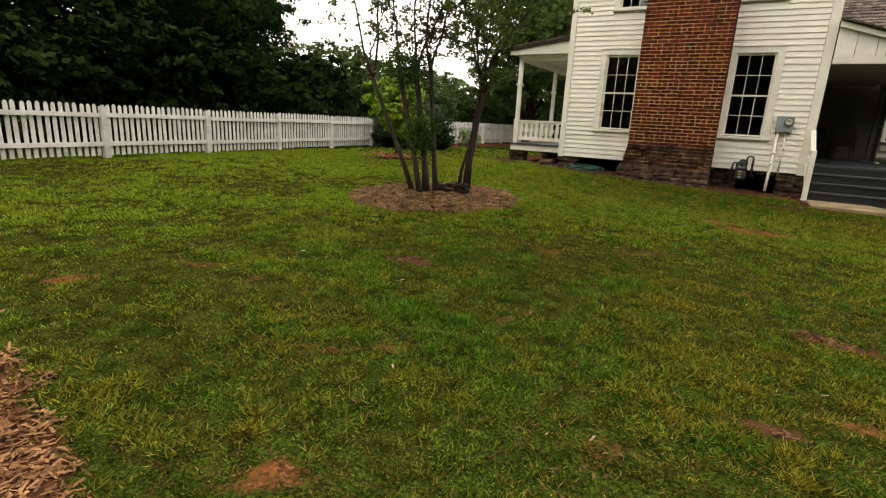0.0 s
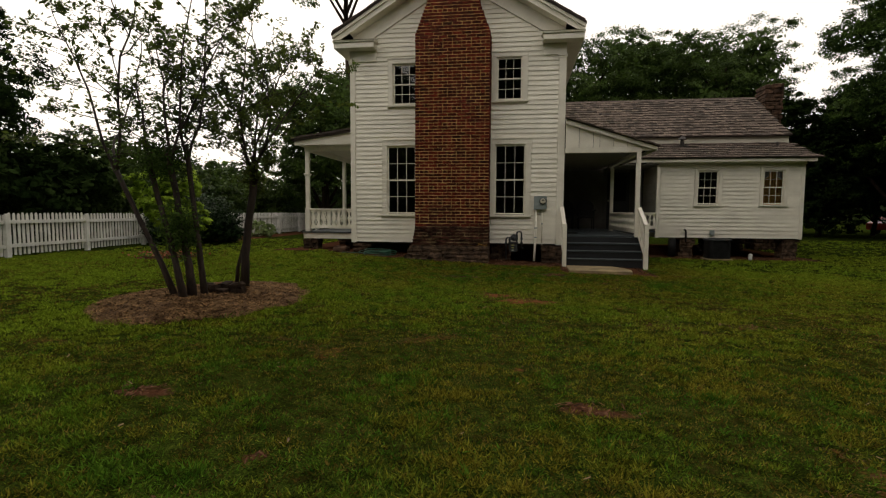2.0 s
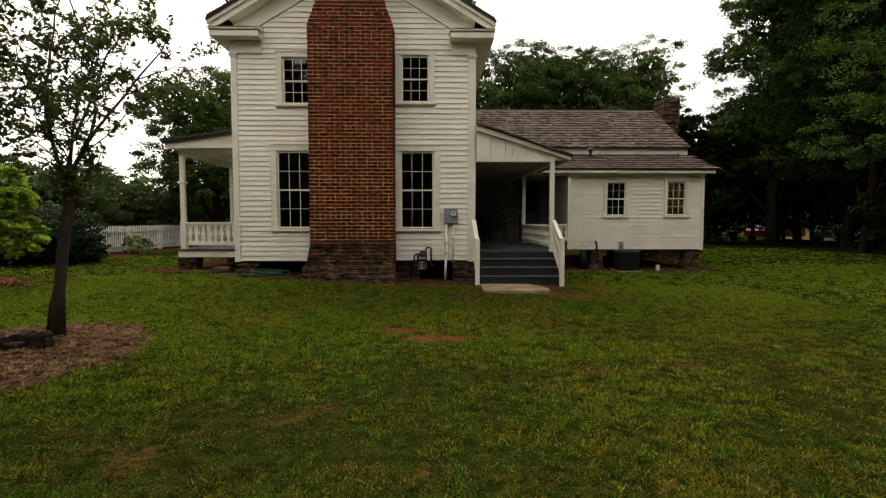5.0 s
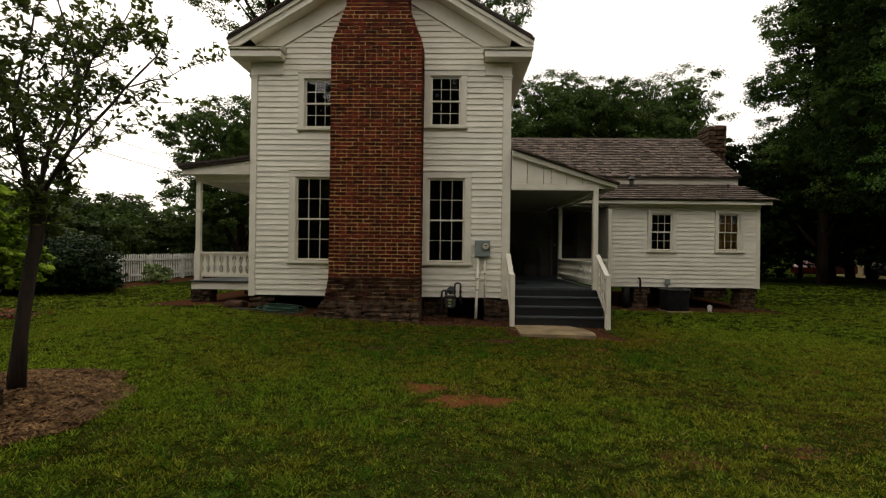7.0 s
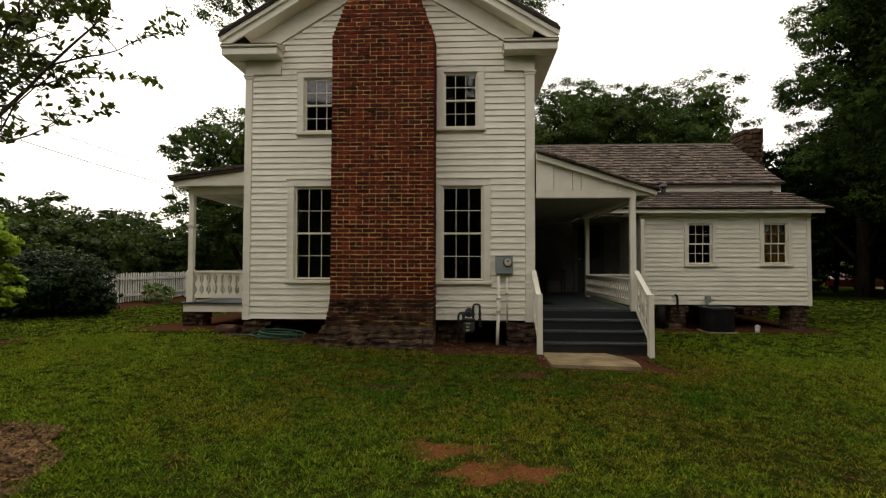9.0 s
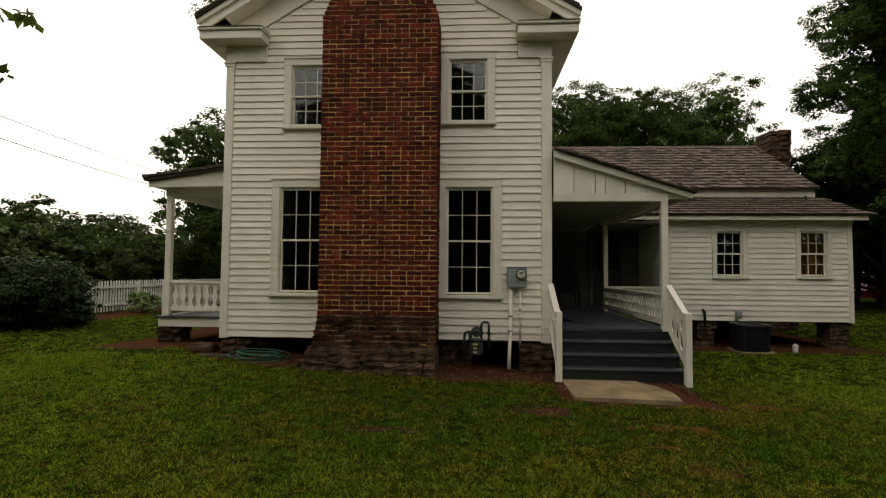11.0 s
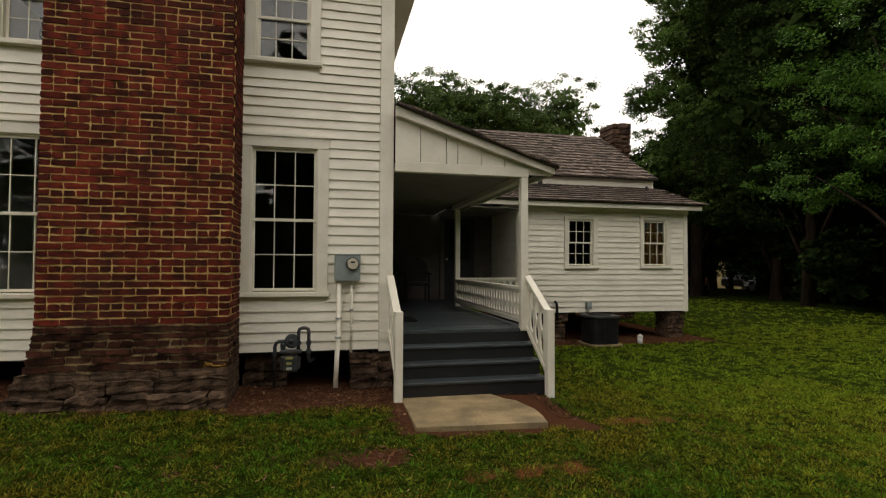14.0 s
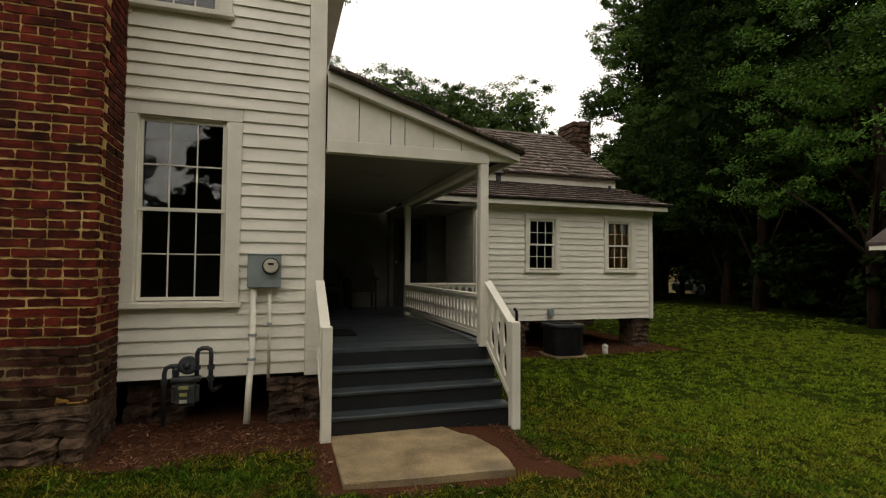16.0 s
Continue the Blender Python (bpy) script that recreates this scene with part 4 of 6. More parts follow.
def railing(name, p0, p1, low0, high0, low1, high1, spacing, label, thick=0.022, waves=2, parent=None):
    """A rail of sawn flat balusters between two points of the plan; low and high are the heights at both ends."""
    p0, p1 = Vector(p0), Vector(p1)
    mid = (p0 + p1) / 2
    rail = thing(name, (mid.x, mid.y, min(low0, low1)), label, "railing")
    d = (p1 - p0)
    length = d.length
    d.normalize()
    side = Vector((-d.y, d.x))

    def bar(nm, h0, h1, half, tall):
        bm = B()
        vs = []
        for p, h in ((p0, h0), (p1, h1)):
            for s, t in ((-half, 0), (half, 0), (half, tall), (-half, tall)):
                q = p + side * s
                vs.append(bm.verts.new((q.x, q.y, h + t)))
        for f in ((0, 1, 2, 3), (7, 6, 5, 4), (0, 4, 5, 1), (1, 5, 6, 2), (2, 6, 7, 3), (3, 7, 4, 0)):
            bm.faces.new([vs[i] for i in f])
        return part(nm, chamfer(bm, 0.004), TRIM, rail)
    bar("top_rail", high0 - 0.045, high1 - 0.045, 0.045, 0.045)
    bar("bottom_rail", low0, low1, 0.025, 0.06)
    n = max(2, int(length / spacing))
    for i in range(n):
        s = (i + 0.5) / n
        c = p0 + d * length * s
        lo, hi = low0 + (low1 - low0) * s + 0.06, high0 + (high1 - high0) * s - 0.045
        half = baluster_outline(spacing * 0.99, hi - lo, waves)
        slope = ((high1 - high0) / length)
        bm = B()
        rows = []
        for w, h in half:
            row = []
            for a, b in ((-w, -1), (w, -1), (w, 1), (-w, 1)):
                q = c + d * a + side * (b * thick / 2)
                row.append(bm.verts.new((q.x, q.y, lo + h + slope * a)))
            rows.append(row)
        for a, b in zip(rows, rows[1:]):
            for k in range(4):
                bm.faces.new((a[k], a[(k + 1) % 4], b[(k + 1) % 4], b[k]))
        part("baluster", bm, TRIM, rail)
    return rail


railing("porch_railing", (3.69, 12.70), (3.70, 16.25), 0.75, 1.23, 0.75, 1.23, 0.125, "white porch railing of sawn flat balusters")
railing("porch_railing", (3.78, 16.33), (5.06, 16.33), 0.75, 1.25, 0.75, 1.25, 0.125, "short white back-porch railing of sawn balusters")
railing("stair_railing", (3.76, 12.06), (3.72, 12.60), 0.20, 0.98, 0.68, 1.38, 0.13, "white sloping stair rail with sawn balusters beside the steps")
railing("stair_railing", (1.945, 12.06), (1.93, 12.62), 0.20, 0.98, 0.68, 1.38, 0.13, "white sloping stair rail against the house corner")


def post(name, x, y, z0, z1, half, label):
    bm = box(B(), x - half, x + half, y - half, y + half, z0, z1)
    chamfer(bm, 0.008)
    ob = part(name, bm, TRIM)
    return tagged(ob, label, "post", kind="structure")


post("newel_post", 3.755, 12.0, -0.1, 0.99, 0.046, "square white newel post at the foot of the steps")
post("newel_post", 1.955, 12.01, -0.1, 0.99, 0.046, "square white newel post at the foot of the steps")
post("porch_post", 3.675, 12.63, 0.66, 2.66, 0.05, "square white porch post")
post("porch_post", 3.72, 16.30, 0.66, 2.62, 0.05, "square white porch post")
post("porch_post", 5.08, 16.33, 0.60, 2.62, 0.045, "square white porch post against the wing")

# porch gable front, beam, ceiling and roof
ROOF_P = lambda x: 3.46 - (x - 1.97) * 0.325
bm = box(B(), PX0, 3.73, 12.575, 12.685, 2.66, 2.785)
structure("porch_beam", chamfer(bm, 0.004), TRIM, "white boxed porch beam", "beam")
bm = box(B(), 3.62, 3.73, 12.69, 16.35, 2.62, 2.74)
structure("porch_beam", bm, TRIM, "white side beam of the porch", "beam")
gable_front = thing("porch_gable", (2.9, 12.6, 2.8), "white vertical board gable over the porch", "gable", kind="structure")
for a, b in ((1.98, 2.29), (2.30, 2.62), (2.63, 2.77), (2.78, 3.08), (3.09, 3.40), (3.41, 3.70), (3.71, 3.86)):
    d = rng.uniform(0, 0.006)
    o = [(a, 2.79), (b, 2.79), (b, max(2.80, ROOF_P(b) - 0.06)), (a, ROOF_P(a) - 0.06)]
    part("board", prism(B(), o, 1, 12.59 + d, 12.62 + d), TRIM, gable_front)
o = [(1.975, ROOF_P(1.975) - 0.115), (4.06, ROOF_P(4.06) - 0.085), (4.06, ROOF_P(4.06) - 0.005), (1.975, ROOF_P(1.975) - 0.005)]
part("rake_board", prism(B(), o, 1, 12.50, 12.585), TRIM, gable_front)
o = [(3.74, 2.70), (4.02, 2.705), (4.02, ROOF_P(4.02) - 0.02), (3.74, ROOF_P(3.74) - 0.09)]
part("eave_block", prism(B(), o, 1, 12.59, 12.66), TRIM, gable_front)
porch_roof = thing("porch_roof", (3.0, 14.5, 3.1), "low dark shingled porch roof", "roof", kind="structure")
o = [(1.975, ROOF_P(1.975)), (4.10, ROOF_P(4.10)), (4.10, ROOF_P(4.10) + 0.03), (1.975, ROOF_P(1.975) + 0.035)]
part("roof_deck", prism(B(), o, 1, 12.44, 18.1), ROOF_EDGE, porch_roof)
bm = B()
x = 1.99
while x < 4.1:
    yy = 12.42
    while yy < 17.4:
        w = rng.uniform(0.09, 0.19)
        z = ROOF_P(x) + 0.032 + rng.uniform(0, 0.015)
        slanted(bm, x, min(x + 0.18, 4.09), yy, yy + w - 0.006, z - 0.028, z + rng.uniform(-0.006, 0.004), -0.325)
        yy += w
    x += 0.15
part("roof_shingles", bm, SHINGLES, porch_roof)
part("fascia", box(B(), 4.02, 4.06, 12.59, 17.0, ROOF_P(4.06) - 0.085, ROOF_P(4.06) - 0.005), TRIM, porch_roof)
bm = box(B(), PX0, 3.61, 12.69, 18.28, 2.70, 2.73)
structure("porch_ceiling", bm, CEILING, "boarded porch ceiling in a shade-darkened grey", "ceiling")
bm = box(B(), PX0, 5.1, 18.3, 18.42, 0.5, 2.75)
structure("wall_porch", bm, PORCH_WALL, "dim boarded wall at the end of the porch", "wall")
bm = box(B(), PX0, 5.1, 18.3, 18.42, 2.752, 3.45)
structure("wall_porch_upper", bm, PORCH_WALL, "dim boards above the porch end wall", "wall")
bm = box(B(), 3.735, 5.1, 16.36, 18.28, 2.70, 2.73)
structure("porch_ceiling", bm, CEILING, "boarded ceiling over the back porch in a shade-darkened grey", "ceiling")
door = thing("door_1", (4.15, 18.27, PZ), "dark closed wooden door at the end of the porch", "door", kind="structure")
part("leaf", chamfer(box(B(), 3.90, 4.65, 18.25, 18.295, PZ, 2.62), 0.005), RISER, door)
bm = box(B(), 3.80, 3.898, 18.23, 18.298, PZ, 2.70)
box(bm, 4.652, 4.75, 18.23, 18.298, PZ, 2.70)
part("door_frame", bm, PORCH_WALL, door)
part("door_panel", chamfer(box(B(), 4.02, 4.53, 18.235, 18.249, 1.65, 2.48), 0.004), BLACK, door)
part("handle", chamfer(box(B(), 3.93, 3.97, 18.19, 18.249, 1.62, 1.68), 0.01), BRASS, door, "small brass knob")


def porch_chair(x, y):
    c = thing("porch_chair", (x, y, PZ), "dark wicker chair with a rounded back on the porch", "chair", "chairs on the porch")
    part("seat", chamfer(box(B(), x - 0.26, x + 0.26, y - 0.25, y + 0.22, PZ + 0.36, PZ + 0.44), 0.02), WICKER, c)
    o = [(x + 0.29 * math.cos(a), PZ + 0.72 + 0.26 * math.sin(a)) for a in [math.pi * k / 10 for k in range(11)]] + [(x - 0.27, PZ + 0.44), (x + 0.27, PZ + 0.44)]
    part("backrest", prism(B(), o, 1, y + 0.2, y + 0.26), WICKER, c)
    for s in (-1, 1):
        part("armrest", chamfer(box(B(), x + s * 0.27 - 0.035, x + s * 0.27 + 0.035, y - 0.25, y + 0.2, PZ + 0.60, PZ + 0.65), 0.012), WICKER, c)
        for t in (-0.22, 0.2):
            part("leg", tube(B(), [(x + s * 0.24, y + t, PZ), (x + s * 0.24, y + t, PZ + 0.6 if t < 0 else PZ + 0.44)], 0.022), WICKER, c)


porch_chair(2.45, 17.6)
porch_chair(3.12, 17.6)
mat_ob = part("door_mat", chamfer(box(B(), 2.02, 2.45, 13.6, 14.2, PZ + 0.003, PZ + 0.018), 0.005), BLACK)
tagged(mat_ob, "small dark door mat lying on the porch", "door mat")

# ---- wing with shed roof ----
EY, EX0, EX1, EZ0 = 16.57, 5.10, 9.27, 0.49
E_WIN = [(6.32, 6.86, 1.53, 2.50), (8.17, 8.70, 1.54, 2.51)]
bm = B()
for a, b, c, d in wall_pieces(EX0 + 0.01, EX1 - 0.01, EZ0 + 0.01, 2.86, [(a - 0.03, b + 0.03, c - 0.03, d + 0.03) for a, b, c, d in E_WIN]):
    box(bm, a, b, EY + 0.02, EY + 0.14, c, d)
wall_wing = structure("wall_wing_south", bm, WHITE, "white clapboard wall of the low kitchen wing", "wall")
bm = box(B(), EX0 + 0.02, EX0 + 0.14, EY + 0.14, 18.3, EZ0, 2.9)
wall_wing_w = structure("wall_wing_west", bm, WHITE, "white clapboard return wall beside the porch", "wall")
bm = box(B(), EX1 - 0.14, EX1, EY + 0.14, 23.3, EZ0, 2.9)
prism(bm, [(EY + 0.14, 2.9), (18.3, 3.5), (20.9, 5.55), (23.3, 3.5), (23.3, 2.9)], 0, EX1 - 0.14, EX1)
structure("wall_wing_east", bm, WHITE, "white end wall of the kitchen wing", "wall")
bm = box(B(), EX0, EX1 - 0.14, 23.16, 23.3, EZ0, 3.4)
structure("wall_wing_north", bm, WHITE, "white far wall of the kitchen wing", "wall")
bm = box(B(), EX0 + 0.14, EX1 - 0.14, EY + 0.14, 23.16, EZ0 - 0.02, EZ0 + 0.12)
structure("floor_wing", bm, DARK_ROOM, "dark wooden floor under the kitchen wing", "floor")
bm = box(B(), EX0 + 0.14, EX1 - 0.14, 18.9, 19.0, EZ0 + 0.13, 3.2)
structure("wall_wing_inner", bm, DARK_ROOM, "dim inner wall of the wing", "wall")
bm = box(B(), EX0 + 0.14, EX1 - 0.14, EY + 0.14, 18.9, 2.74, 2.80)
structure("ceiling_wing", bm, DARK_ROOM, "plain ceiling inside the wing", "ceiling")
E_CAS = [(a - 0.125, b + 0.125, c - 0.09, d + 0.11) for a, b, c, d in E_WIN]
z = EZ0
while z < 2.68:
    for a, b in free_spans(EX0 + 0.10, EX1 - 0.09, z + 0.05, E_CAS):
        clapboard(wall_wing, a, b - 0.001, z, z + 0.119, EY + 0.018, rng=rng)
    clapboard(wall_wing_w, EY + 0.10, 18.28, z, z + 0.119, EX0 + 0.018, axis="y")
    z += 0.119
for k, w in enumerate(E_WIN):
    window(k + 5, *w, "small white twelve-pane window of the wing" + (" with tan curtains" if k else " with dark glass"), casing=0.09, head=0.10, y=EY)
structure("corner_trim", chamfer(box(B(), EX1 - 0.09, EX1 + 0.01, EY - 0.02, EY + 0.13, EZ0 - 0.02, 2.72), 0.004), TRIM, "white corner board of the wing", "trim")
structure("corner_trim", chamfer(box(B(), EX0 - 0.01, EX0 + 0.10, EY - 0.02, EY + 0.10, EZ0 - 0.02, 2.72), 0.004), TRIM, "white corner board of the wing", "trim")
structure("frieze_trim", box(B(), EX0 - 0.02, EX1 + 0.03, EY - 0.025, EY + 0.02, 2.705, 2.80), TRIM, "white frieze board under the wing's eave", "trim")
structure("eave_trim", chamfer(box(B(), 4.20, 9.44, 16.27, 16.31, 2.765, 2.865), 0.004), TRIM, "white eave board of the shed roof", "trim")
structure("eave_soffit", box(B(), 4.22, 9.42, 16.312, EY - 0.03, 2.80, 2.82), TRIM, "white soffit of the shed roof", "trim")
structure("upper_trim", box(B(), 4.3, 9.56, 18.20, 18.25, 3.50, 3.775), TRIM, "white board between the two roofs", "trim")
# curtains in the second window
bm = B()
n = 40
cols = []
for i in range(n + 1):
    s = i / n
    x = 8.12 + 0.63 * s
    yy = EY + 0.135 + 0.012 * math.sin(s * 55)
    cols.append((bm.verts.new((x, yy, 1.48)), bm.verts.new((x, yy, 2.56))))
for a, b in zip(cols, cols[1:]):
    bm.faces.new((a[0], b[0], b[1], a[1]))
bmesh.ops.solidify(bm, geom=bm.faces, thickness=0.004)
tagged(part("curtain", bm, CURTAIN, rounded=True), "tan curtain drawn behind the window of the wing", "curtain")
for s in (-1, 1):
    bm = B()
    cols = []
    for i in range(13):
        t = i / 12
        lo = 2.36 - 0.10 * t
        x = 8.435 + s * (0.09 + 0.17 * t)
        yy = EY + 0.105 + 0.010 * math.sin(t * 16)
        cols.append((bm.verts.new((x, yy, lo)), bm.verts.new((x + s * 0.01, yy, 2.54))))
    for a, b in zip(cols, cols[1:]):
        bm.faces.new((a[0], b[0], b[1], a[1]))
    bmesh.ops.solidify(bm, geom=bm.faces, thickness=0.004)
    tagged(part("curtain_swag", bm, LACE, rounded=True), "short pale curtain tied back at the window top", "curtain")


def rough_stone(bm, x0, x1, y0, y1, z0, z1, rs, jit=0.034):
    k = B()
    box(k, x0, x1, y0, y1, z0, z1)
    bmesh.ops.bevel(k, geom=list(k.edges), offset=min(x1 - x0, z1 - z0) * 0.22, segments=1, affect="EDGES")
    for v in k.verts:
        v.co += Vector([rs.uniform(-jit, jit) for _ in range(3)])
    me = bpy.data.meshes.new("tmp")
    k.to_mesh(me)
    k.free()
    bm.from_mesh(me)
    bpy.data.meshes.remove(me)


def pier(x, y, z1, w, seed):
    p = thing("stone_pier", (x, y, float(ground_z(x, y))), "rough dry-stacked field stone pier", "stone pier", "piers under the house", "structure")
    rs = random.Random(seed)
    z = float(ground_z(x, y)) - 0.04
    while z < z1 - 0.02:
        h = min(rs.uniform(0.12, 0.28), z1 - z)
        xs = x - w / 2 + rs.uniform(-0.04, 0.02)
        while xs < x + w / 2 - 0.05:
            s = rs.uniform(0.2, 0.42)
            part("stone", flag_stone(xs, min(xs + s, x + w / 2 + 0.05), y - w / 2 - rs.uniform(0, 0.07), y + w / 2, z, z + h, rs, 0.02), FOOTING, p)
            xs += s + 0.005
        z += h + 0.003


for k, (x, y, z1, w) in enumerate([(1.72, 12.98, 0.43, 0.5), (-3.15, 12.98, 0.43, 0.42), (9.0, 16.85, 0.46, 0.42), (6.05, 16.85, 0.46, 0.4), (-5.15, 14.35, 0.43, 0.36), (-3.3, 15.6, 0.43, 0.4),
                                   (-5.15, 17.3, 0.43, 0.36), (7.6, 19.5, 0.46, 0.4), (9.0, 20.5, 0.46, 0.42), (0.45, 13.1, 0.43, 0.42), (1.0, 16.5, 0.4, 0.4), (-1.2, 16.5, 0.4, 0.4), (3.65, 16.2, 0.46, 0.3)]):
    pier(x, y, z1, w, 60 + k)

# main wing roof and its chimney
RY0, RZ0, RY1, RZ1 = 18.10, 3.79, 20.9, 5.55
wing_roof = thing("wing_roof", (6, 20.9, 5.5), "weathered brown wooden shingle roof of the wing", "roof", kind="structure")
bm = prism(B(), [(RY0, RZ0 - 0.05), (RY1, RZ1 - 0.05), (23.7, RZ0 - 0.05), (23.7, RZ0 - 0.02), (RY1, RZ1 - 0.01), (RY0, RZ0 - 0.012)], 0, 1.98, 9.58)
part("roof_deck", bm, ROOF_EDGE, wing_roof)
bm = B()
courses = 15
for k in range(courses):
    s = k / courses
    y0, z0 = RY0 - 0.04 + (RY1 - RY0 + 0.04) * s, RZ0 - 0.03 + (RZ1 - RZ0 + 0.03) * s
    dy, dz = (RY1 - RY0) / courses * 1.5, (RZ1 - RZ0) / courses * 1.5
    x = 2.0 + rng.uniform(-0.05, 0)
    while x < 9.52:
        w = min(rng.uniform(0.09, 0.24), 9.60 - x)
        j = rng.uniform(-0.018, 0.018)
        t = rng.uniform(0.03, 0.06)
        vs = [bm.verts.new(c) for c in ((x, y0 + j, z0 + j * 0.7 + 0.004), (x + w - 0.005, y0 + j, z0 + j * 0.7 + 0.004), (x + w - 0.005, y0 + dy, z0 + dz), (x, y0 + dy, z0 + dz),
                                        (x, y0 + j - 0.008, z0 + j * 0.7 + t + 0.004), (x + w - 0.005, y0 + j - 0.008, z0 + j * 0.7 + t + 0.004), (x + w - 0.005, y0 + dy, z0 + dz + 0.004), (x, y0 + dy, z0 + dz + 0.004))]
        for f in ((0, 4, 5, 1)[::-1], (4, 5, 6, 7), (0, 3, 7, 4), (1, 5, 6, 2)):
            bm.faces.new([vs[i] for i in f])
        x += w
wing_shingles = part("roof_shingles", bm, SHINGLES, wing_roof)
# Dark butts: weathered end grain, with the courses' shadow lines in the colour.
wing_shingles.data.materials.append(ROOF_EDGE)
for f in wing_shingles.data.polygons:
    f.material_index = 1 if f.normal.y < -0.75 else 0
o = [(RY1 - 0.14, RZ1 - 0.06), (RY1, RZ1 + 0.045), (RY1 + 0.14, RZ1 - 0.06), (RY1, RZ1 + 0.0)]
part("ridge_boards", prism(B(), o, 0, 1.99, 9.59), SHINGLES, wing_roof)
wing_chimney = thing("wing_chimney", (10.0, 20.9, 0), "rough dark stone chimney at the wing's gable end", "chimney", kind="structure")
rs = random.Random(9)
z = -0.15
while z < 5.82:
    h = rs.uniform(0.12, 0.2)
    t = 0.0 if z < 3.8 else 0.22
    xs = 9.64 + t * 0.6
    while xs < 10.42 - t * 0.4:
        w = rs.uniform(0.16, 0.34)
        bm = B()
        rough_stone(bm, xs, min(xs + w, 10.46 - t * 0.4), 20.45 + rs.uniform(-0.03, 0.03), 21.35, z, z + h, rs, 0.018)
        part("stone", bm, STONE, wing_chimney)
        xs += w
    z += h

# shed roof deck, vent pipe, pipes on the wing
shed_roof = thing("shed_roof", (6.8, 17.2, 3.2), "low-pitched weathered shingle roof over the wing's front", "roof", kind="structure")
SY0, SZ0, SY1, SZ1 = 16.24, 2.87, 18.19, 3.54
bm = prism(B(), [(SY0, SZ0 - 0.01), (SY1, SZ1 - 0.04), (SY1, SZ1 - 0.01), (SY0, SZ0 + 0.015)], 0, 4.18, 9.46)
part("roof_deck", bm, ROOF_EDGE, shed_roof)
vent = thing("roof_vent", (6.15, 17.75, 3.4), "dark metal vent pipe with a cap on the shed roof", "roof vent")
part("pipe", tube(B(), [(6.15, 17.75, 3.38), (6.15, 17.75, 3.62)], 0.06, 12), TIN, vent, rounded=True)
bm = B()
bmesh.ops.create_cone(bm, cap_ends=True, segments=12, radius1=0.14, radius2=0.05, depth=0.09)
bm.transform(Matrix.Translation((6.15, 17.75, 3.69)))
part("cap", bm, TIN, vent)
part("flashing", chamfer(box(B(), 6.0, 6.3, 17.6, 17.9, 3.40, 3.43), 0.004), TIN, vent)
pipe2 = part("roof_pipe", tube(B(), [(8.95, 17.6, 3.35), (8.95, 17.6, 3.5)], 0.035, 10), TIN)
tagged(pipe2, "short dark pipe through the shed roof", "pipe")

ac = thing("air_conditioner", (6.72, 16.02, -0.1), "black round-cornered outdoor air conditioner on a pad beside the wing", "air conditioner")
part("pad", chamfer(box(B(), 6.38, 7.06, 15.68, 16.36, -0.14, -0.085), 0.01), CONCRETE, ac)


def round_square(half, n=40, power=4.0):
    o = []
    for k in range(n):
        a = 2 * math.pi * k / n
        c, s = math.cos(a), math.sin(a)
        r = half / (abs(c) ** power + abs(s) ** power) ** (1 / power)
        o.append((6.72 + r * c, 16.02 + r * s))
    return o


part("casing", prism(B(), round_square(0.32), 2, -0.085, 0.44), BLACK, ac)
part("lid", chamfer(prism(B(), round_square(0.345), 2, 0.442, 0.485), 0.008), GAS, ac, "dark grey top rim")
bm = B()
bmesh.ops.create_cone(bm, cap_ends=True, segments=28, radius1=0.24, radius2=0.2, depth=0.02)
bm.transform(Matrix.Translation((6.72, 16.02, 0.497)))
part("fan_grille", bm, BLACK, ac)
for k in range(14):
    a = k / 14
    part("louvre", box(B(), 6.52 + 0.4 * a, 6.53 + 0.4 * a, 15.692, 15.699, -0.05, 0.42), BLACK, ac)
bx = thing("disconnect_box", (6.75, 16.5, 0.6), "small grey electric disconnect box on the wing wall", "electric box")
part("body", chamfer(box(B(), 6.68, 6.80, 16.47, 16.548, 0.56, 0.72), 0.006), GALV, bx)
part("cover", chamfer(box(B(), 6.685, 6.795, 16.462, 16.469, 0.60, 0.715), 0.002), GALV, bx)
bent = part("vent_pipe", tube(B(), [(5.99, 16.5, 0.35), (5.99, 16.5, 0.62), (5.98, 16.5, 0.70), (5.93, 16.49, 0.74)], 0.028, 10), BLACK, rounded=True)
tagged(bent, "bent black drain pipe against the wing wall", "pipe")
lowp = part("drain_pipe", tube(B(), [(5.62, 16.6, -0.12), (5.62, 16.6, 0.46)], 0.11, 14), BLACK, rounded=True)
tagged(lowp, "thick black drain pipe under the wing", "pipe")
cap = thing("cleanout_pipe", (7.62, 15.95, -0.1), "short white plastic cleanout pipe with a cap in the mulch", "pipe")
part("pipe", tube(B(), [(7.62, 15.95, -0.14), (7.62, 15.95, 0.0)], 0.05, 14), PVC, cap, rounded=True)
bm = tube(B(), [(7.62, 15.95, -0.01), (7.62, 15.95, 0.045)], 0.058, 14)
box(bm, 7.60, 7.64, 15.93, 15.97, 0.045, 0.07)
part("cap", bm, PVC, cap)

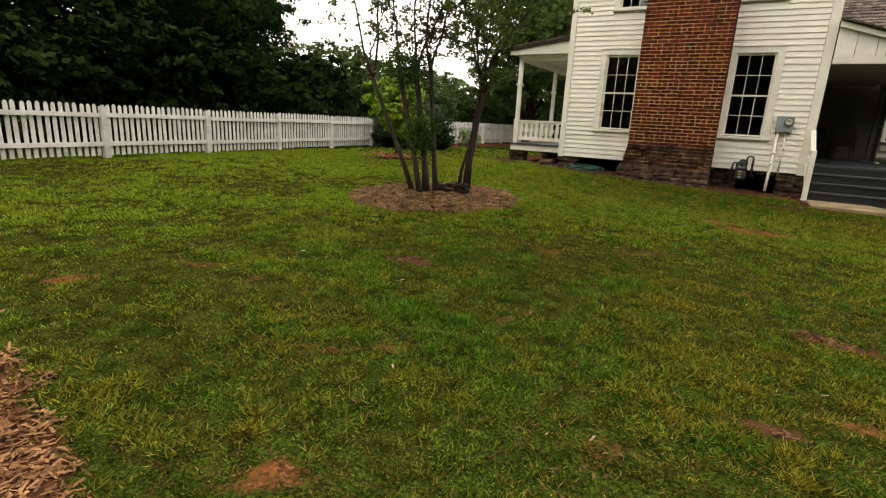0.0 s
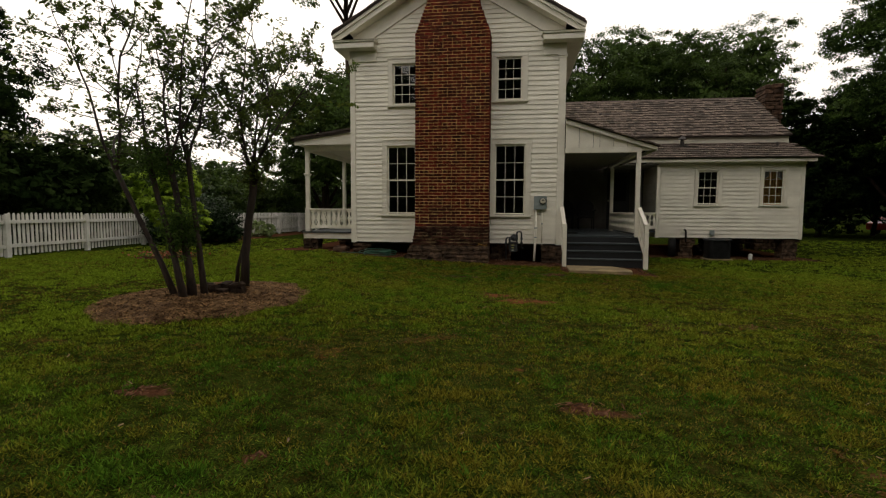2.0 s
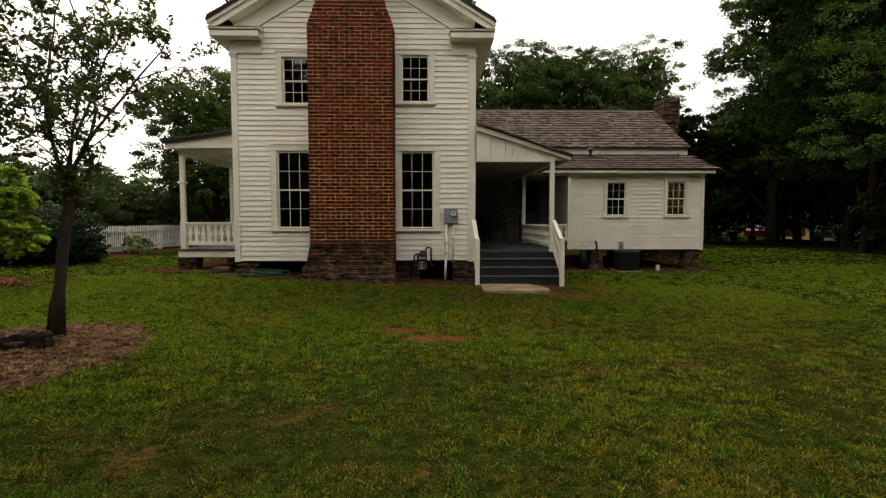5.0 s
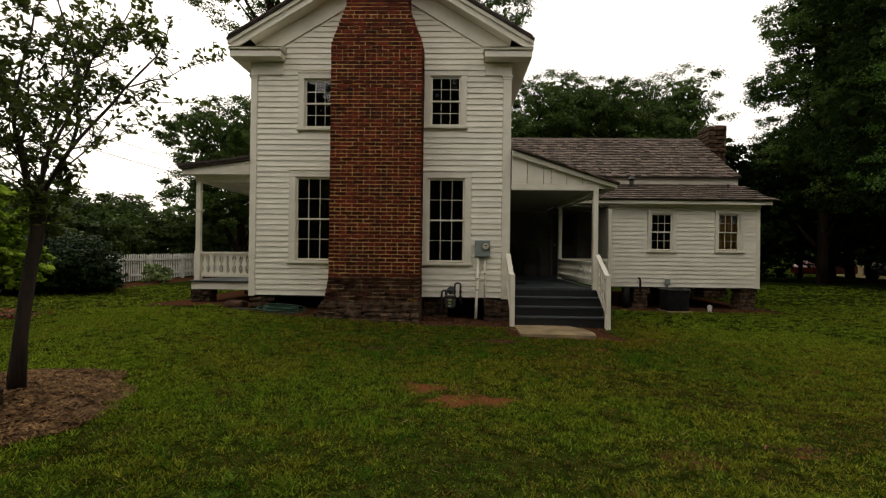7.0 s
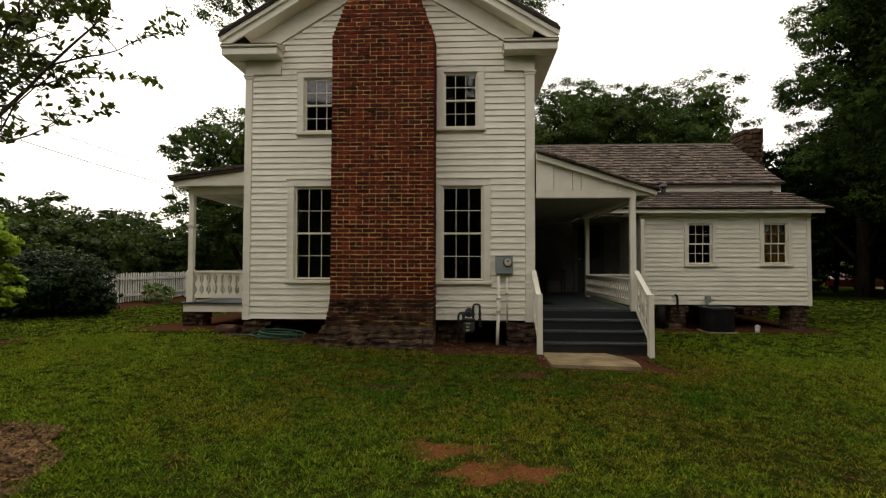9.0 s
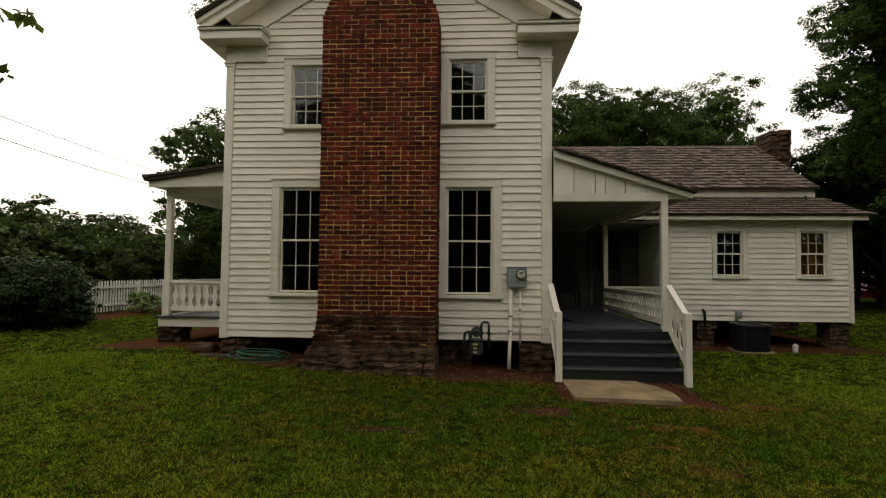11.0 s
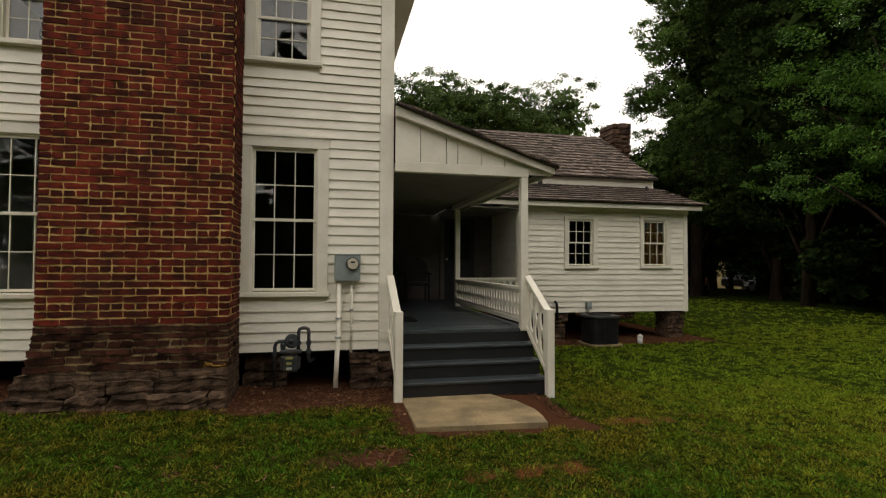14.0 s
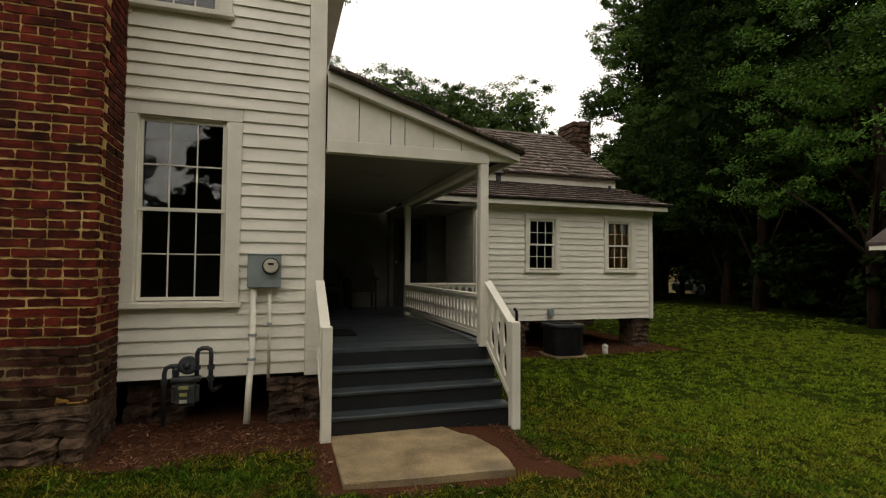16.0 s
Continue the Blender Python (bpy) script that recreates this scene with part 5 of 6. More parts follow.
# ---- electric meter, gas meter, hose ----
meter = thing("electric_meter", (1.42, 12.6, 1.3), "grey electric meter box with round glass meter on the clapboards", "electric meter")
part("box", chamfer(box(B(), 1.26, 1.565, 12.575, 12.695, 1.31, 1.62), 0.006), GALV, meter)
part("hood", chamfer(box(B(), 1.255, 1.57, 12.568, 12.696, 1.621, 1.632), 0.003), GALV, meter)
bm = B()
bmesh.ops.create_cone(bm, cap_ends=True, segments=28, radius1=0.082, radius2=0.078, depth=0.03)
bm.transform(pose(1.47, 12.56, 1.515, 90))
part("ring", bm, GAS, meter, "dark metal ring")
bm = B()
bmesh.ops.create_cone(bm, cap_ends=True, segments=28, radius1=0.068, radius2=0.060, depth=0.05)
bm.transform(pose(1.47, 12.525, 1.515, 90))
part("dial", bm, BRASS, meter, "pale dial behind glass")
part("display", box(B(), 1.445, 1.495, 12.495, 12.4985, 1.525, 1.545), BLACK, meter)
part("conduit", tube(B(), [(1.315, 12.64, 1.31), (1.315, 12.64, 0.62), (1.30, 12.56, 0.45), (1.285, 12.52, 0.06)], 0.03, 12), TRIM, meter, "thick white painted conduit", True)
part("conduit", tube(B(), [(1.465, 12.655, 1.31), (1.465, 12.655, 0.44)], 0.016, 10), TRIM, meter, "thin white painted conduit", True)
for x, z, r in ((1.315, 0.86, 0.04), (1.31, 0.63, 0.04), (1.465, 0.96, 0.024)):
    part("clamp", tube(B(), [(x, 12.642, z - 0.012), (x, 12.642, z + 0.012)], r, 12), GALV, meter)

gas = thing("gas_meter", (0.78, 12.5, 0.12), "dull grey gas meter with bent pipes and a round regulator", "gas meter")
bm = box(B(), 0.665, 0.885, 12.43, 12.56, 0.27, 0.48)
bmesh.ops.bevel(bm, geom=list(bm.edges), offset=0.035, segments=3, affect="EDGES")
part("body", bm, GAS, gas, rounded=False)
part("collar", chamfer(box(B(), 0.655, 0.895, 12.44, 12.55, 0.481, 0.525), 0.012), GAS, gas)
bm = B()
bmesh.ops.create_cone(bm, cap_ends=True, segments=24, radius1=0.085, radius2=0.075, depth=0.06)
chamfer(bm, 0.008)
bm.transform(pose(0.79, 12.50, 0.625, 80, 0, 12))
part("regulator", bm, GAS, gas, "round pressure regulator")
part("vent_knob", tube(B(), [(0.79, 12.47, 0.625), (0.78, 12.43, 0.63)], 0.028, 12), GAS, gas, rounded=True)
part("pipe", tube(B(), [(0.60, 12.5, 0.10), (0.60, 12.5, 0.56), (0.612, 12.5, 0.605), (0.645, 12.5, 0.62), (0.72, 12.5, 0.622)], 0.02, 10), GAS, gas, rounded=True)
part("pipe", tube(B(), [(0.69, 12.5, 0.50), (0.69, 12.5, 0.61)], 0.026, 10), GAS, gas, rounded=True)
part("pipe", tube(B(), [(0.86, 12.5, 0.50), (0.86, 12.5, 0.725), (0.872, 12.5, 0.758), (0.90, 12.5, 0.77), (0.94, 12.5, 0.77), (0.968, 12.5, 0.757), (0.975, 12.5, 0.72), (0.975, 12.5, 0.42), (0.985, 12.62, 0.36), (1.02, 12.9, 0.34)], 0.02, 10), GAS, gas, rounded=True)
for x, z in ((0.60, 0.48), (0.86, 0.60), (0.975, 0.60), (0.69, 0.57), (0.975, 0.50)):
    part("union", tube(B(), [(x, 12.5, z - 0.02), (x, 12.5, z + 0.02)], 0.031, 8), GAS, gas)
for z, m, w in ((0.44, STICKER, 0.08), (0.38, STICKER, 0.06), (0.32, PALE_STICKER, 0.06)):
    part("sticker", box(B(), 0.765 - w / 2, 0.765 + w / 2, 12.426, 12.4285, z - 0.015, z + 0.015), m, gas, "small paper sticker")

pts = []
rs = random.Random(11)
for k in range(7 * 22):
    a = 2 * math.pi * k / 22
    r = 0.30 + 0.05 * math.sin(a * 0.37) + rs.uniform(-0.006, 0.006)
    x, y = -2.62 + (r + 0.06) * math.cos(a + 0.3) + 0.08 * math.sin(a * 0.21), 12.42 + r * 0.62 * math.sin(a + 0.3)
    pts.append((x, y, float(ground_z(x, y)) + 0.02 + 0.016 * (k // 22) + 0.016 * math.sin(1.3 * a)))
pts += [(x, 12.5 - 0.09 * (x + 3.0), float(ground_z(x, 12.5)) + 0.02) for x in (-3.05, -3.25, -3.45, -3.6)]
tagged(part("garden_hose", tube(B(), pts, 0.0105, 7), HOSE, rounded=True), "coiled green garden hose lying by the chimney", "garden hose")
bm = B()
rough_stone(bm, -3.95, -3.55, 12.75, 13.05, float(ground_z(-3.7, 12.9)) - 0.02, float(ground_z(-3.7, 12.9)) + 0.14, random.Random(3), 0.02)
tagged(part("foundation_rock", bm, STONE), "dark flat rock lying at the house corner", "rock")

# ---- front (west) porch ----
QX0, QY0, QZ = -5.33, 14.1, 0.65
wp = thing("front_porch_floor", (-4.4, 16, QZ), "white-edged grey front porch floor", "porch floor", kind="structure")
part("deck", box(B(), QX0 - 0.04, WX0 - 0.01, QY0 - 0.04, 20.0, QZ - 0.035, QZ), DECK, wp)
part("skirt", box(B(), QX0, WX0 - 0.01, QY0, QY0 + 0.04, 0.45, QZ - 0.037), TRIM, wp, "white skirt board")
part("skirt", box(B(), QX0, QX0 + 0.04, QY0 + 0.042, 20.0, 0.45, QZ - 0.037), TRIM, wp, "white skirt board")


def column(x, y):
    c = thing("porch_column", (x, y, QZ), "square white porch column with a moulded capital", "column", "front porch columns", "structure")
    part("shaft", chamfer(box(B(), x - 0.055, x + 0.055, y - 0.055, y + 0.055, QZ, 2.98), 0.008), TRIM, c)
    part("rail_block", chamfer(box(B(), x - 0.07, x + 0.07, y - 0.07, y + 0.07, QZ, 1.34), 0.008), TRIM, c)
    bm = box(B(), x - 0.09, x + 0.09, y - 0.09, y + 0.09, 2.30, 2.335)
    box(bm, x - 0.075, x + 0.075, y - 0.075, y + 0.075, 2.27, 2.298)
    part("capital", chamfer(bm, 0.005), TRIM, c)


for x, y in ((-5.22, 14.2), (-5.22, 17.35), (-5.22, 19.9)):
    column(x, y)
railing("porch_railing", (-5.14, 14.2), (-3.42, 14.2), 0.74, 1.32, 0.74, 1.32, 0.145, "white front porch railing of sawn balusters")
railing("porch_railing", (-5.22, 14.28), (-5.22, 17.28), 0.74, 1.32, 0.74, 1.32, 0.145, "white front porch railing of sawn balusters")
bm = box(B(), -5.29, WX0 - 0.01, 14.15, 14.25, 2.98, 3.12)
box(bm, -5.29, -5.16, 14.252, 20, 2.98, 3.12)
structure("front_porch_beam", bm, TRIM, "white boxed beam of the front porch", "beam")
fpr = thing("front_porch_roof", (-4.5, 16, 3.2), "low dark front porch roof with a white soffit", "roof", kind="structure")
o = [(-5.50, 3.22), (WX0 - 0.01, 3.50), (WX0 - 0.01, 3.58), (-5.54, 3.30)]
part("roof_slope", prism(B(), o, 1, 13.78, 20.2), ROOF_EDGE, fpr)
o = [(-5.46, 3.11), (WX0 - 0.01, 3.125), (WX0 - 0.01, 3.498), (-5.46, 3.215)]
part("gable_board", prism(B(), o, 1, 13.86, 13.90), TRIM, fpr)
part("soffit", box(B(), -5.44, WX0 - 0.01, 13.902, 20.1, 3.125, 3.14), TRIM, fpr)
bm = B()
x = -5.52
while x < WX0 - 0.1:
    w = rng.uniform(0.1, 0.2)
    z = 3.275 + (x + 5.72) * 0.134
    box(bm, x, x + w - 0.006, 13.74, 14.1, z - 0.02, z + rng.uniform(0.015, 0.04), 0.004, rng)
    x += w
part("edge_shingles", bm, ROOF_EDGE, fpr)

# ---- picket fence ----
FX = -11.4


def picket_mesh():
    bm = B()
    o = [(-0.036, 0.05), (0.036, 0.05), (0.036, 1.03), (0.022, 1.065), (0.0, 1.08), (-0.022, 1.065), (-0.036, 1.03)]
    prism(bm, o, 0, 0.0, 0.018)
    bmesh.ops.recalc_face_normals(bm, faces=bm.faces)
    me = bpy.data.meshes.new("picket")
    bm.to_mesh(me)
    bm.free()
    me.materials.append(FENCE)
    return me


PICKET = picket_mesh()


def fence(y0, y1, label, sp=2.42):
    f = thing("picket_fence", (FX, (y0 + y1) / 2, 0.12), label, "fence", "picket fence along the yard")
    n = int(round((y1 - y0) / sp))
    for i in range(n + 1):
        y = y0 + (y1 - y0) * i / n
        g = float(ground_z(FX, y))
        bm = box(B(), FX - 0.02, FX + 0.08, y - 0.06, y + 0.06, g - 0.1, g + 1.06)
        bmesh.ops.bevel(bm, geom=[e for e in bm.edges if min(e.verts[0].co.z, e.verts[1].co.z) > g + 0.9], offset=0.03, segments=2, affect="EDGES")
        part("post", bm, FENCE, f, "square white fence post")
        if i == n:
            break
        yb = y + (y1 - y0) / n
        for z in (0.24, 0.82):
            part("rail", box(B(), FX + 0.002, FX + 0.045, y + 0.06, yb - 0.06, g + z, g + z + 0.085), FENCE, f)
        k = int((yb - y - 0.12) / 0.128)
        for j in range(k):
            ob = new("picket", PICKET)
            ob.parent = f
            ob.location = Vector((FX - 0.02, y + 0.06 + (yb - y - 0.12) * (j + 0.5) / k, g + rng.uniform(-0.012, 0.012))) - OFF[f.name]
            ob.rotation_euler = (rng.uniform(-0.012, 0.012), 0, 0)
    return f


near_fence = fence(-4.97, 18.25, "long white wooden picket fence along the lawn", 2.58)
near_fence.location.x, near_fence.rotation_euler.z = -10.87, 0.104
fence(19.9, 44.1, "white wooden picket fence beyond the garden opening")


# ---- trees ----
def leaf_quads(centres, normals, size, rng, slim=0.6):
    """Diamond leaves round centres, turned about loose normals."""
    k = len(centres)
    nrm = normals + rng.normal(0, 0.6, (k, 3))
    nrm /= np.linalg.norm(nrm, axis=1)[:, None] + 1e-9
    ref = rng.normal(0, 1, (k, 3))
    u = np.cross(nrm, ref)
    u /= np.linalg.norm(u, axis=1)[:, None] + 1e-9
    w = np.cross(nrm, u)
    s = (size * rng.uniform(0.6, 1.5, k))[:, None]
    return np.stack([centres - u * s, centres - w * s * slim + u * s * 0.15, centres + u * s, centres + w * s * slim + u * s * 0.15], 1).reshape(-1, 3)


def crown_verts(rng, lobes, clumps, per, size, core=0.7):
    out = []
    for cx, cy, cz, rx, ry, rz in lobes:
        d = rng.normal(0, 1, (clumps, 3))
        d /= np.linalg.norm(d, axis=1)[:, None]
        r = rng.uniform(0.55, 1.06, clumps) ** 0.7
        cen = np.array([cx, cy, cz]) + d * r[:, None] * np.array([rx, ry, rz])
        cr = rng.uniform(0.10, 0.24, clumps) * (rx + rz) / 2
        which = np.repeat(np.arange(clumps), per)
        e = rng.normal(0, 0.5, (len(which), 3)) * cr[which][:, None] * np.array([1.2, 1.2, 0.6])
        nrm = d[which] * 0.6 + np.array([0, 0, 0.8])
        out.append(leaf_quads(cen[which] + e, nrm, size, rng))
        k = int(220 * core)
        if k:
            d = rng.normal(0, 1, (k, 3))
            d /= np.linalg.norm(d, axis=1)[:, None]
            q = np.array([cx, cy, cz]) + d * rng.uniform(0.2, 0.62, (k, 1)) * np.array([rx, ry, rz])
            out.append(leaf_quads(q, d, max(size, min(rx, rz) * 0.085), rng, 0.8))
    return np.concatenate(out)


def tree(name, loc, height, radius, bottom, material, label, seed, lobes=9, clumps=40, per=27, size=0.15, core=0.7, trunk=0.28, conical=0.0, kind=""):
    """A tapered trunk with limbs and a crown of many leaves in uneven lobes, built about its base."""
    rng = np.random.RandomState(seed)
    t = thing(name, loc, label, "tree" if "tree" in name else "bush", kind=kind)
    L, bm = [], B()
    top = bottom + (height - bottom) * 0.75
    bend = rng.uniform(-0.3, 0.3, (4, 2))
    path = [(bend[i][0] * (i > 0), bend[i][1] * (i > 0), top * i / 3 - (0.3 if i == 0 else 0)) for i in range(4)]
    tube(bm, path, [trunk, trunk * 0.75, trunk * 0.5, trunk * 0.2], 9)
    for i in range(lobes):
        s = (i + 0.5) / lobes
        z = bottom + (height - bottom) * (0.12 + 0.80 * s)
        a = i * 2.4 + rng.uniform(-0.5, 0.5)
        spread = radius * (1 - conical * s) * math.sqrt(max(0.05, 1 - (abs(s - 0.4) / 0.75) ** 2)) * rng.uniform(0.35, 0.68)
        rr = radius * (1 - conical * 0.8 * s) * rng.uniform(0.36, 0.58)
        c = (spread * math.cos(a), spread * math.sin(a), z, rr, rr, rr * rng.uniform(0.6, 0.9))
        L.append(c)
        start = Vector((0, 0, max(bottom * 0.6, min(z - rr, top) - rr * 0.5)))
        end = Vector(c[:3])
        tube(bm, [start, start.lerp(end, 0.5) + Vector((0, 0, 0.2)), end], [trunk * 0.35, trunk * 0.22, trunk * 0.06], 6)
    bmesh.ops.recalc_face_normals(bm, faces=bm.faces)
    me = bpy.data.meshes.new("trunk")
    bm.to_mesh(me)
    bm.free()
    me.materials.append(BARK_DARK)
    smooth(me)
    tr = new("trunk", me)
    tr.parent = t
    v = crown_verts(rng, L, clumps, per, size, core)
    raw("crown", v, np.arange(len(v)).reshape(-1, 4), material, t)
    return t


def gz(x, y):
    return (x, y, float(ground_z(x, y)))


CEDAR = "dense dark evergreen tree at the edge of the yard"
OAK = "tall broad-leaved tree with a full green crown"
ce = [tree("cedar_tree", gz(-18, 5.5), 13.5, 4.6, 0.6, LEAF_DARK, CEDAR, 11, 11, conical=0.45, size=0.062, per=85), tree("cedar_tree", gz(-19, 9.5), 11, 4.3, 0.5, LEAF_DARK, CEDAR, 12, 10, conical=0.4, size=0.062, per=85), tree("cedar_tree", gz(-17.8, 13.9), 8.6, 4.3, 0.3, LEAF_DARK, CEDAR, 13, 12, conical=0.35, size=0.062, per=85),
      tree("cedar_tree", gz(22.5, 27), 20, 5.4, 1.6, LEAF_DARK, CEDAR, 14, 16, per=120, size=0.07, core=1.2, conical=0.35), tree("cedar_tree", gz(22.5, 18), 19, 6.2, 2.6, LEAF_DARK, CEDAR, 15, 16, per=120, size=0.07, core=1.2, conical=0.3)]
for k, (i, x, y, turn) in enumerate([(0, -20, 0.5, 70), (0, -24, 7, 140), (1, -23, 12.5, 200), (1, -16.5, -4.5, 40), (0, -17, -10, 260), (2, -15.2, 9.0, 120), (2, -15.4, 2.5, 250), (2, -21.5, 15.5, 30), (2, -20.5, 16.4, 200),
                                    (3, 26, 31, 80), (3, 28, 21, 160), (4, 20.5, 23.5, 100), (4, 22.5, 9.5, 200), (3, 25, 2, 20), (4, 26, 14, 290), (3, 25.5, 34.5, 210), (4, 31, 26, 40)]):
    copy_thing(ce[i], pose(*gz(x, y), 0, 0, turn))
low = tree("cedar_tree", gz(-9, -15), 14, 4.6, 0.3, LEAF_DARK, CEDAR, 17, 10, clumps=30, per=30, size=0.26, conical=0.35)
for x, y, turn in [(-2.5, -16, 10), (4, -15.5, 190), (10.5, -15, 280), (17, -12, 60), (-15, -15, 330), (1, -21, 50), (7.5, -21, 150), (-6, -21, 250), (14, -19, 20), (22, -6, 80), (13.5, -7.5, 0), (18.5, -2.5, 120), (11, -11, 220), (21, 2.5, 300), (20, -9.5, 40), (25, -13, 140), (16, -5.0, 260), (29, 30, 0), (33, 24, 90), (30, 15, 200), (28, 8, 30), (36, 33, 140), (-12, -18, 20), (-5.5, -17.5, 130), (0.5, -17.5, 200), (6, -17.8, 320), (12.5, -17, 75), (-1, -13.6, 290), (-6, -13.2, 170), (3.5, -24, 10), (10, -24, 100), (-3, -24, 200), (16.5, -15, 20)]:
    copy_thing(low, pose(*gz(x, y), 0, 0, turn) @ Matrix.Diagonal((1, 1, 0.42 if -9 < x < -1.2 and y < -12 else 1.1 if -1.2 < x < 8 and y < -12 else 1, 1)))
SCRUB = "low dark undergrowth under the trees"
scrub = tree("scrub_bush", gz(21, 21), 3.2, 2.6, 0.0, LEAF_DARK, SCRUB, 18, 8, clumps=28, per=36, size=0.10, trunk=0.06)
for x, y, turn in [(23.5, 24.5, 40), (20, 17.2, 120), (25.5, 27.5, 200), (23, 20.5, 300), (21.5, 13.5, 10), (24, 16.5, 60), (27, 22.5, 130), (24.5, 11, 90), (20.5, 10.2, 170), (29.5, 27.5, 260), (18.7, 14.0, 310), (-14.6, 0, 20), (-14.2, 3.6, 80), (-14.4, 6.9, 150), (-14.0, 10.4, 230), (-14.5, 13.8, 300), (-14.8, -3.5, 40), (-16.5, 16.2, 90), (-13, -13, 10), (-8.5, -12.5, 60), (-4, -13, 110), (0.5, -12.6, 160), (5, -13, 210), (9.5, -12.6, 260), (14, -11, 310), (17.5, -7, 20), (20.5, -3.5, 70), (19.5, -10, 130), (24.5, -9, 200)]:
    copy_thing(scrub, pose(*gz(x, y), 0, 0, turn))
oaks = [tree("oak_tree", gz(6, 40), 14.5, 5.0, 4.0, LEAF_OAK, OAK, 21, 14, per=150, size=0.065, core=1.2), tree("oak_tree", gz(11, 41.5), 15.0, 4.6, 4.0, LEAF_OAK, OAK, 22, 14, per=150, size=0.065, core=1.2)]
for i, x, y, turn in ((0, 15.5, 40, 120), (1, 18.0, 47, 220), (0, 1.5, 44, 70), (0, -14, 50, 200), (1, 31, 42, 140)):
    copy_thing(oaks[i], pose(*gz(x, y), 0, 0, turn))
tree("oak_tree", gz(-10.0, 27.5), 8.2, 4.3, 1.6, LEAF_OAK, "spreading oak behind the front porch", 23, 14, per=130, size=0.06, core=1.2)
tree("oak_tree", gz(-9.3, 29.5), 21.0, 5.6, 14.6, LEAF_OAK, "very tall oak rising behind the house roof", 24, 12, clumps=36, per=110, size=0.065, core=0.2, trunk=0.28)
tree("oak_tree", gz(0.2, 30.5), 21.0, 5.2, 14.4, LEAF_OAK, "very tall oak rising behind the house roof", 29, 11, clumps=36, per=110, size=0.065, core=0.2, trunk=0.28)
tree("oak_tree", gz(21.0, 30.5), 19, 5.2, 1.2, LEAF_WOOD, "tall airy green tree beyond the wing", 25, 18, clumps=44, per=150, size=0.055, core=1.4, conical=0.4, trunk=0.4)
under = tree("understory_tree", gz(18.2, 32.5), 8.2, 3.0, 0.3, LEAF_DARK, "dark bushy tree at the edge of the woods", 27, 11, per=70, size=0.08, core=1.0, trunk=0.14)
for x, y, turn in ((20.2, 36.0, 90), (16.6, 33.0, 310), (18.0, 37.5, 250), (25.0, 24.5, 40)):
    copy_thing(under, pose(*gz(x, y), 0, 0, turn))
hanging = tree("understory_tree", gz(24.6, 32.0), 6.5, 3.2, 1.5, LEAF_DARK, "dark tree with low hanging limbs at the edge of the woods", 28, 11, per=70, size=0.08, core=1.0, trunk=0.14)
for x, y, turn in ((27.5, 30.0, 60), (22.6, 35.0, 150), (28.5, 34.0, 240), (26.0, 36.5, 300), (24.0, 28.5, 20)):
    copy_thing(hanging, pose(*gz(x, y), 0, 0, turn))
tree("maple_tree", gz(18.0, 17.6), 8.8, 4.4, 3.2, LEAF_MAPLE, "bright green layered tree before the dark cedars", 26, 10, clumps=34, per=120, size=0.045, core=0.0, trunk=0.22)
# bushes, vines and the sapling


def round_bush(x, y, r, tall, label, seed):
    """A clipped mound: short trunk, one full crown with small bumps."""
    t = thing("round_bush", gz(x, y), label, "bush")
    rng = np.random.RandomState(seed)
    part("trunk", tube(B(), [(x, y, float(ground_z(x, y)) - 0.1), (x, y, tall * 0.5)], 0.07), BARK_DARK, t)
    lobes = [(0, 0, tall * 0.46, r * 0.86, r * 0.86, tall * 0.50)]
    for k in range(14):
        a, up = k * 2.4, rng.uniform(0.15, 0.72)
        d = r * (0.62 if up < 0.5 else 0.42)
        lobes.append((d * math.cos(a), d * math.sin(a), tall * up, r * 0.34, r * 0.34, tall * 0.24))
    v = np.concatenate([crown_verts(rng, lobes[:1], 260, 60, 0.038, 8.0), crown_verts(rng, lobes[1:], 40, 46, 0.038, 1.0)])
    raw("crown", v, np.arange(len(v)).reshape(-1, 4), YEW, t)
    return t


round_bush(-10.4, 16.5, 1.75, 1.8, "large dark green rounded shrub by the fence", 41)
VN = "vine-covered shrub mound beyond the fence"
vm = [tree("vine_bush", gz(-15.6, 17.5), 3.7, 3.3, 0.1, VINE, VN, 42, 10, per=60, size=0.075, trunk=0.1), tree("vine_bush", gz(-14.8, 22.5), 2.9, 3.2, 0.1, VINE, VN, 43, 10, per=60, size=0.075, trunk=0.1)]
for i, x, y, turn in ((1, -14.6, 27.5, 90), (0, -17.5, 25, 160), (1, -14.0, 33, 200), (0, -15, 39, 40), (1, -10.5, 40, 300), (0, -20, 31, 250), (1, -19.5, 20.5, 20), (0, -8, 44, 100)):
    copy_thing(vm[i], pose(*gz(x, y), 0, 0, turn))
tree("sapling_tree", gz(-7.75, 11.5), 2.15, 0.95, 0.7, SAPLING, "young bright green sapling in a mulch ring", 44, 9, clumps=26, per=44, size=0.06, core=0.0, trunk=0.03)
tree("hosta_bush", gz(-10.4, 21.3), 0.62, 0.62, 0.02, leaf_material("hosta_leaf", (0.12, 0.2, 0.05), (0.3, 0.36, 0.16), 0.3), "low variegated hosta by the fence", 45, 8, clumps=10, per=8, size=0.09, core=0.0, trunk=0.01)
bed = thing("flower_bed", gz(-7.65, 11.4), "small bed of reddish flowers round the sapling", "flowers")
r0 = np.random.RandomState(5)
c = np.stack([r0.normal(0, 0.38, 500), r0.normal(0, 0.3, 500), r0.uniform(0.03, 0.14, 500)], -1)
v = leaf_quads(c, np.tile([0, 0, 1.0], (500, 1)), 0.03, r0)
raw("blossoms", v[:1200], np.arange(1200).reshape(-1, 4), FLOWER, bed)
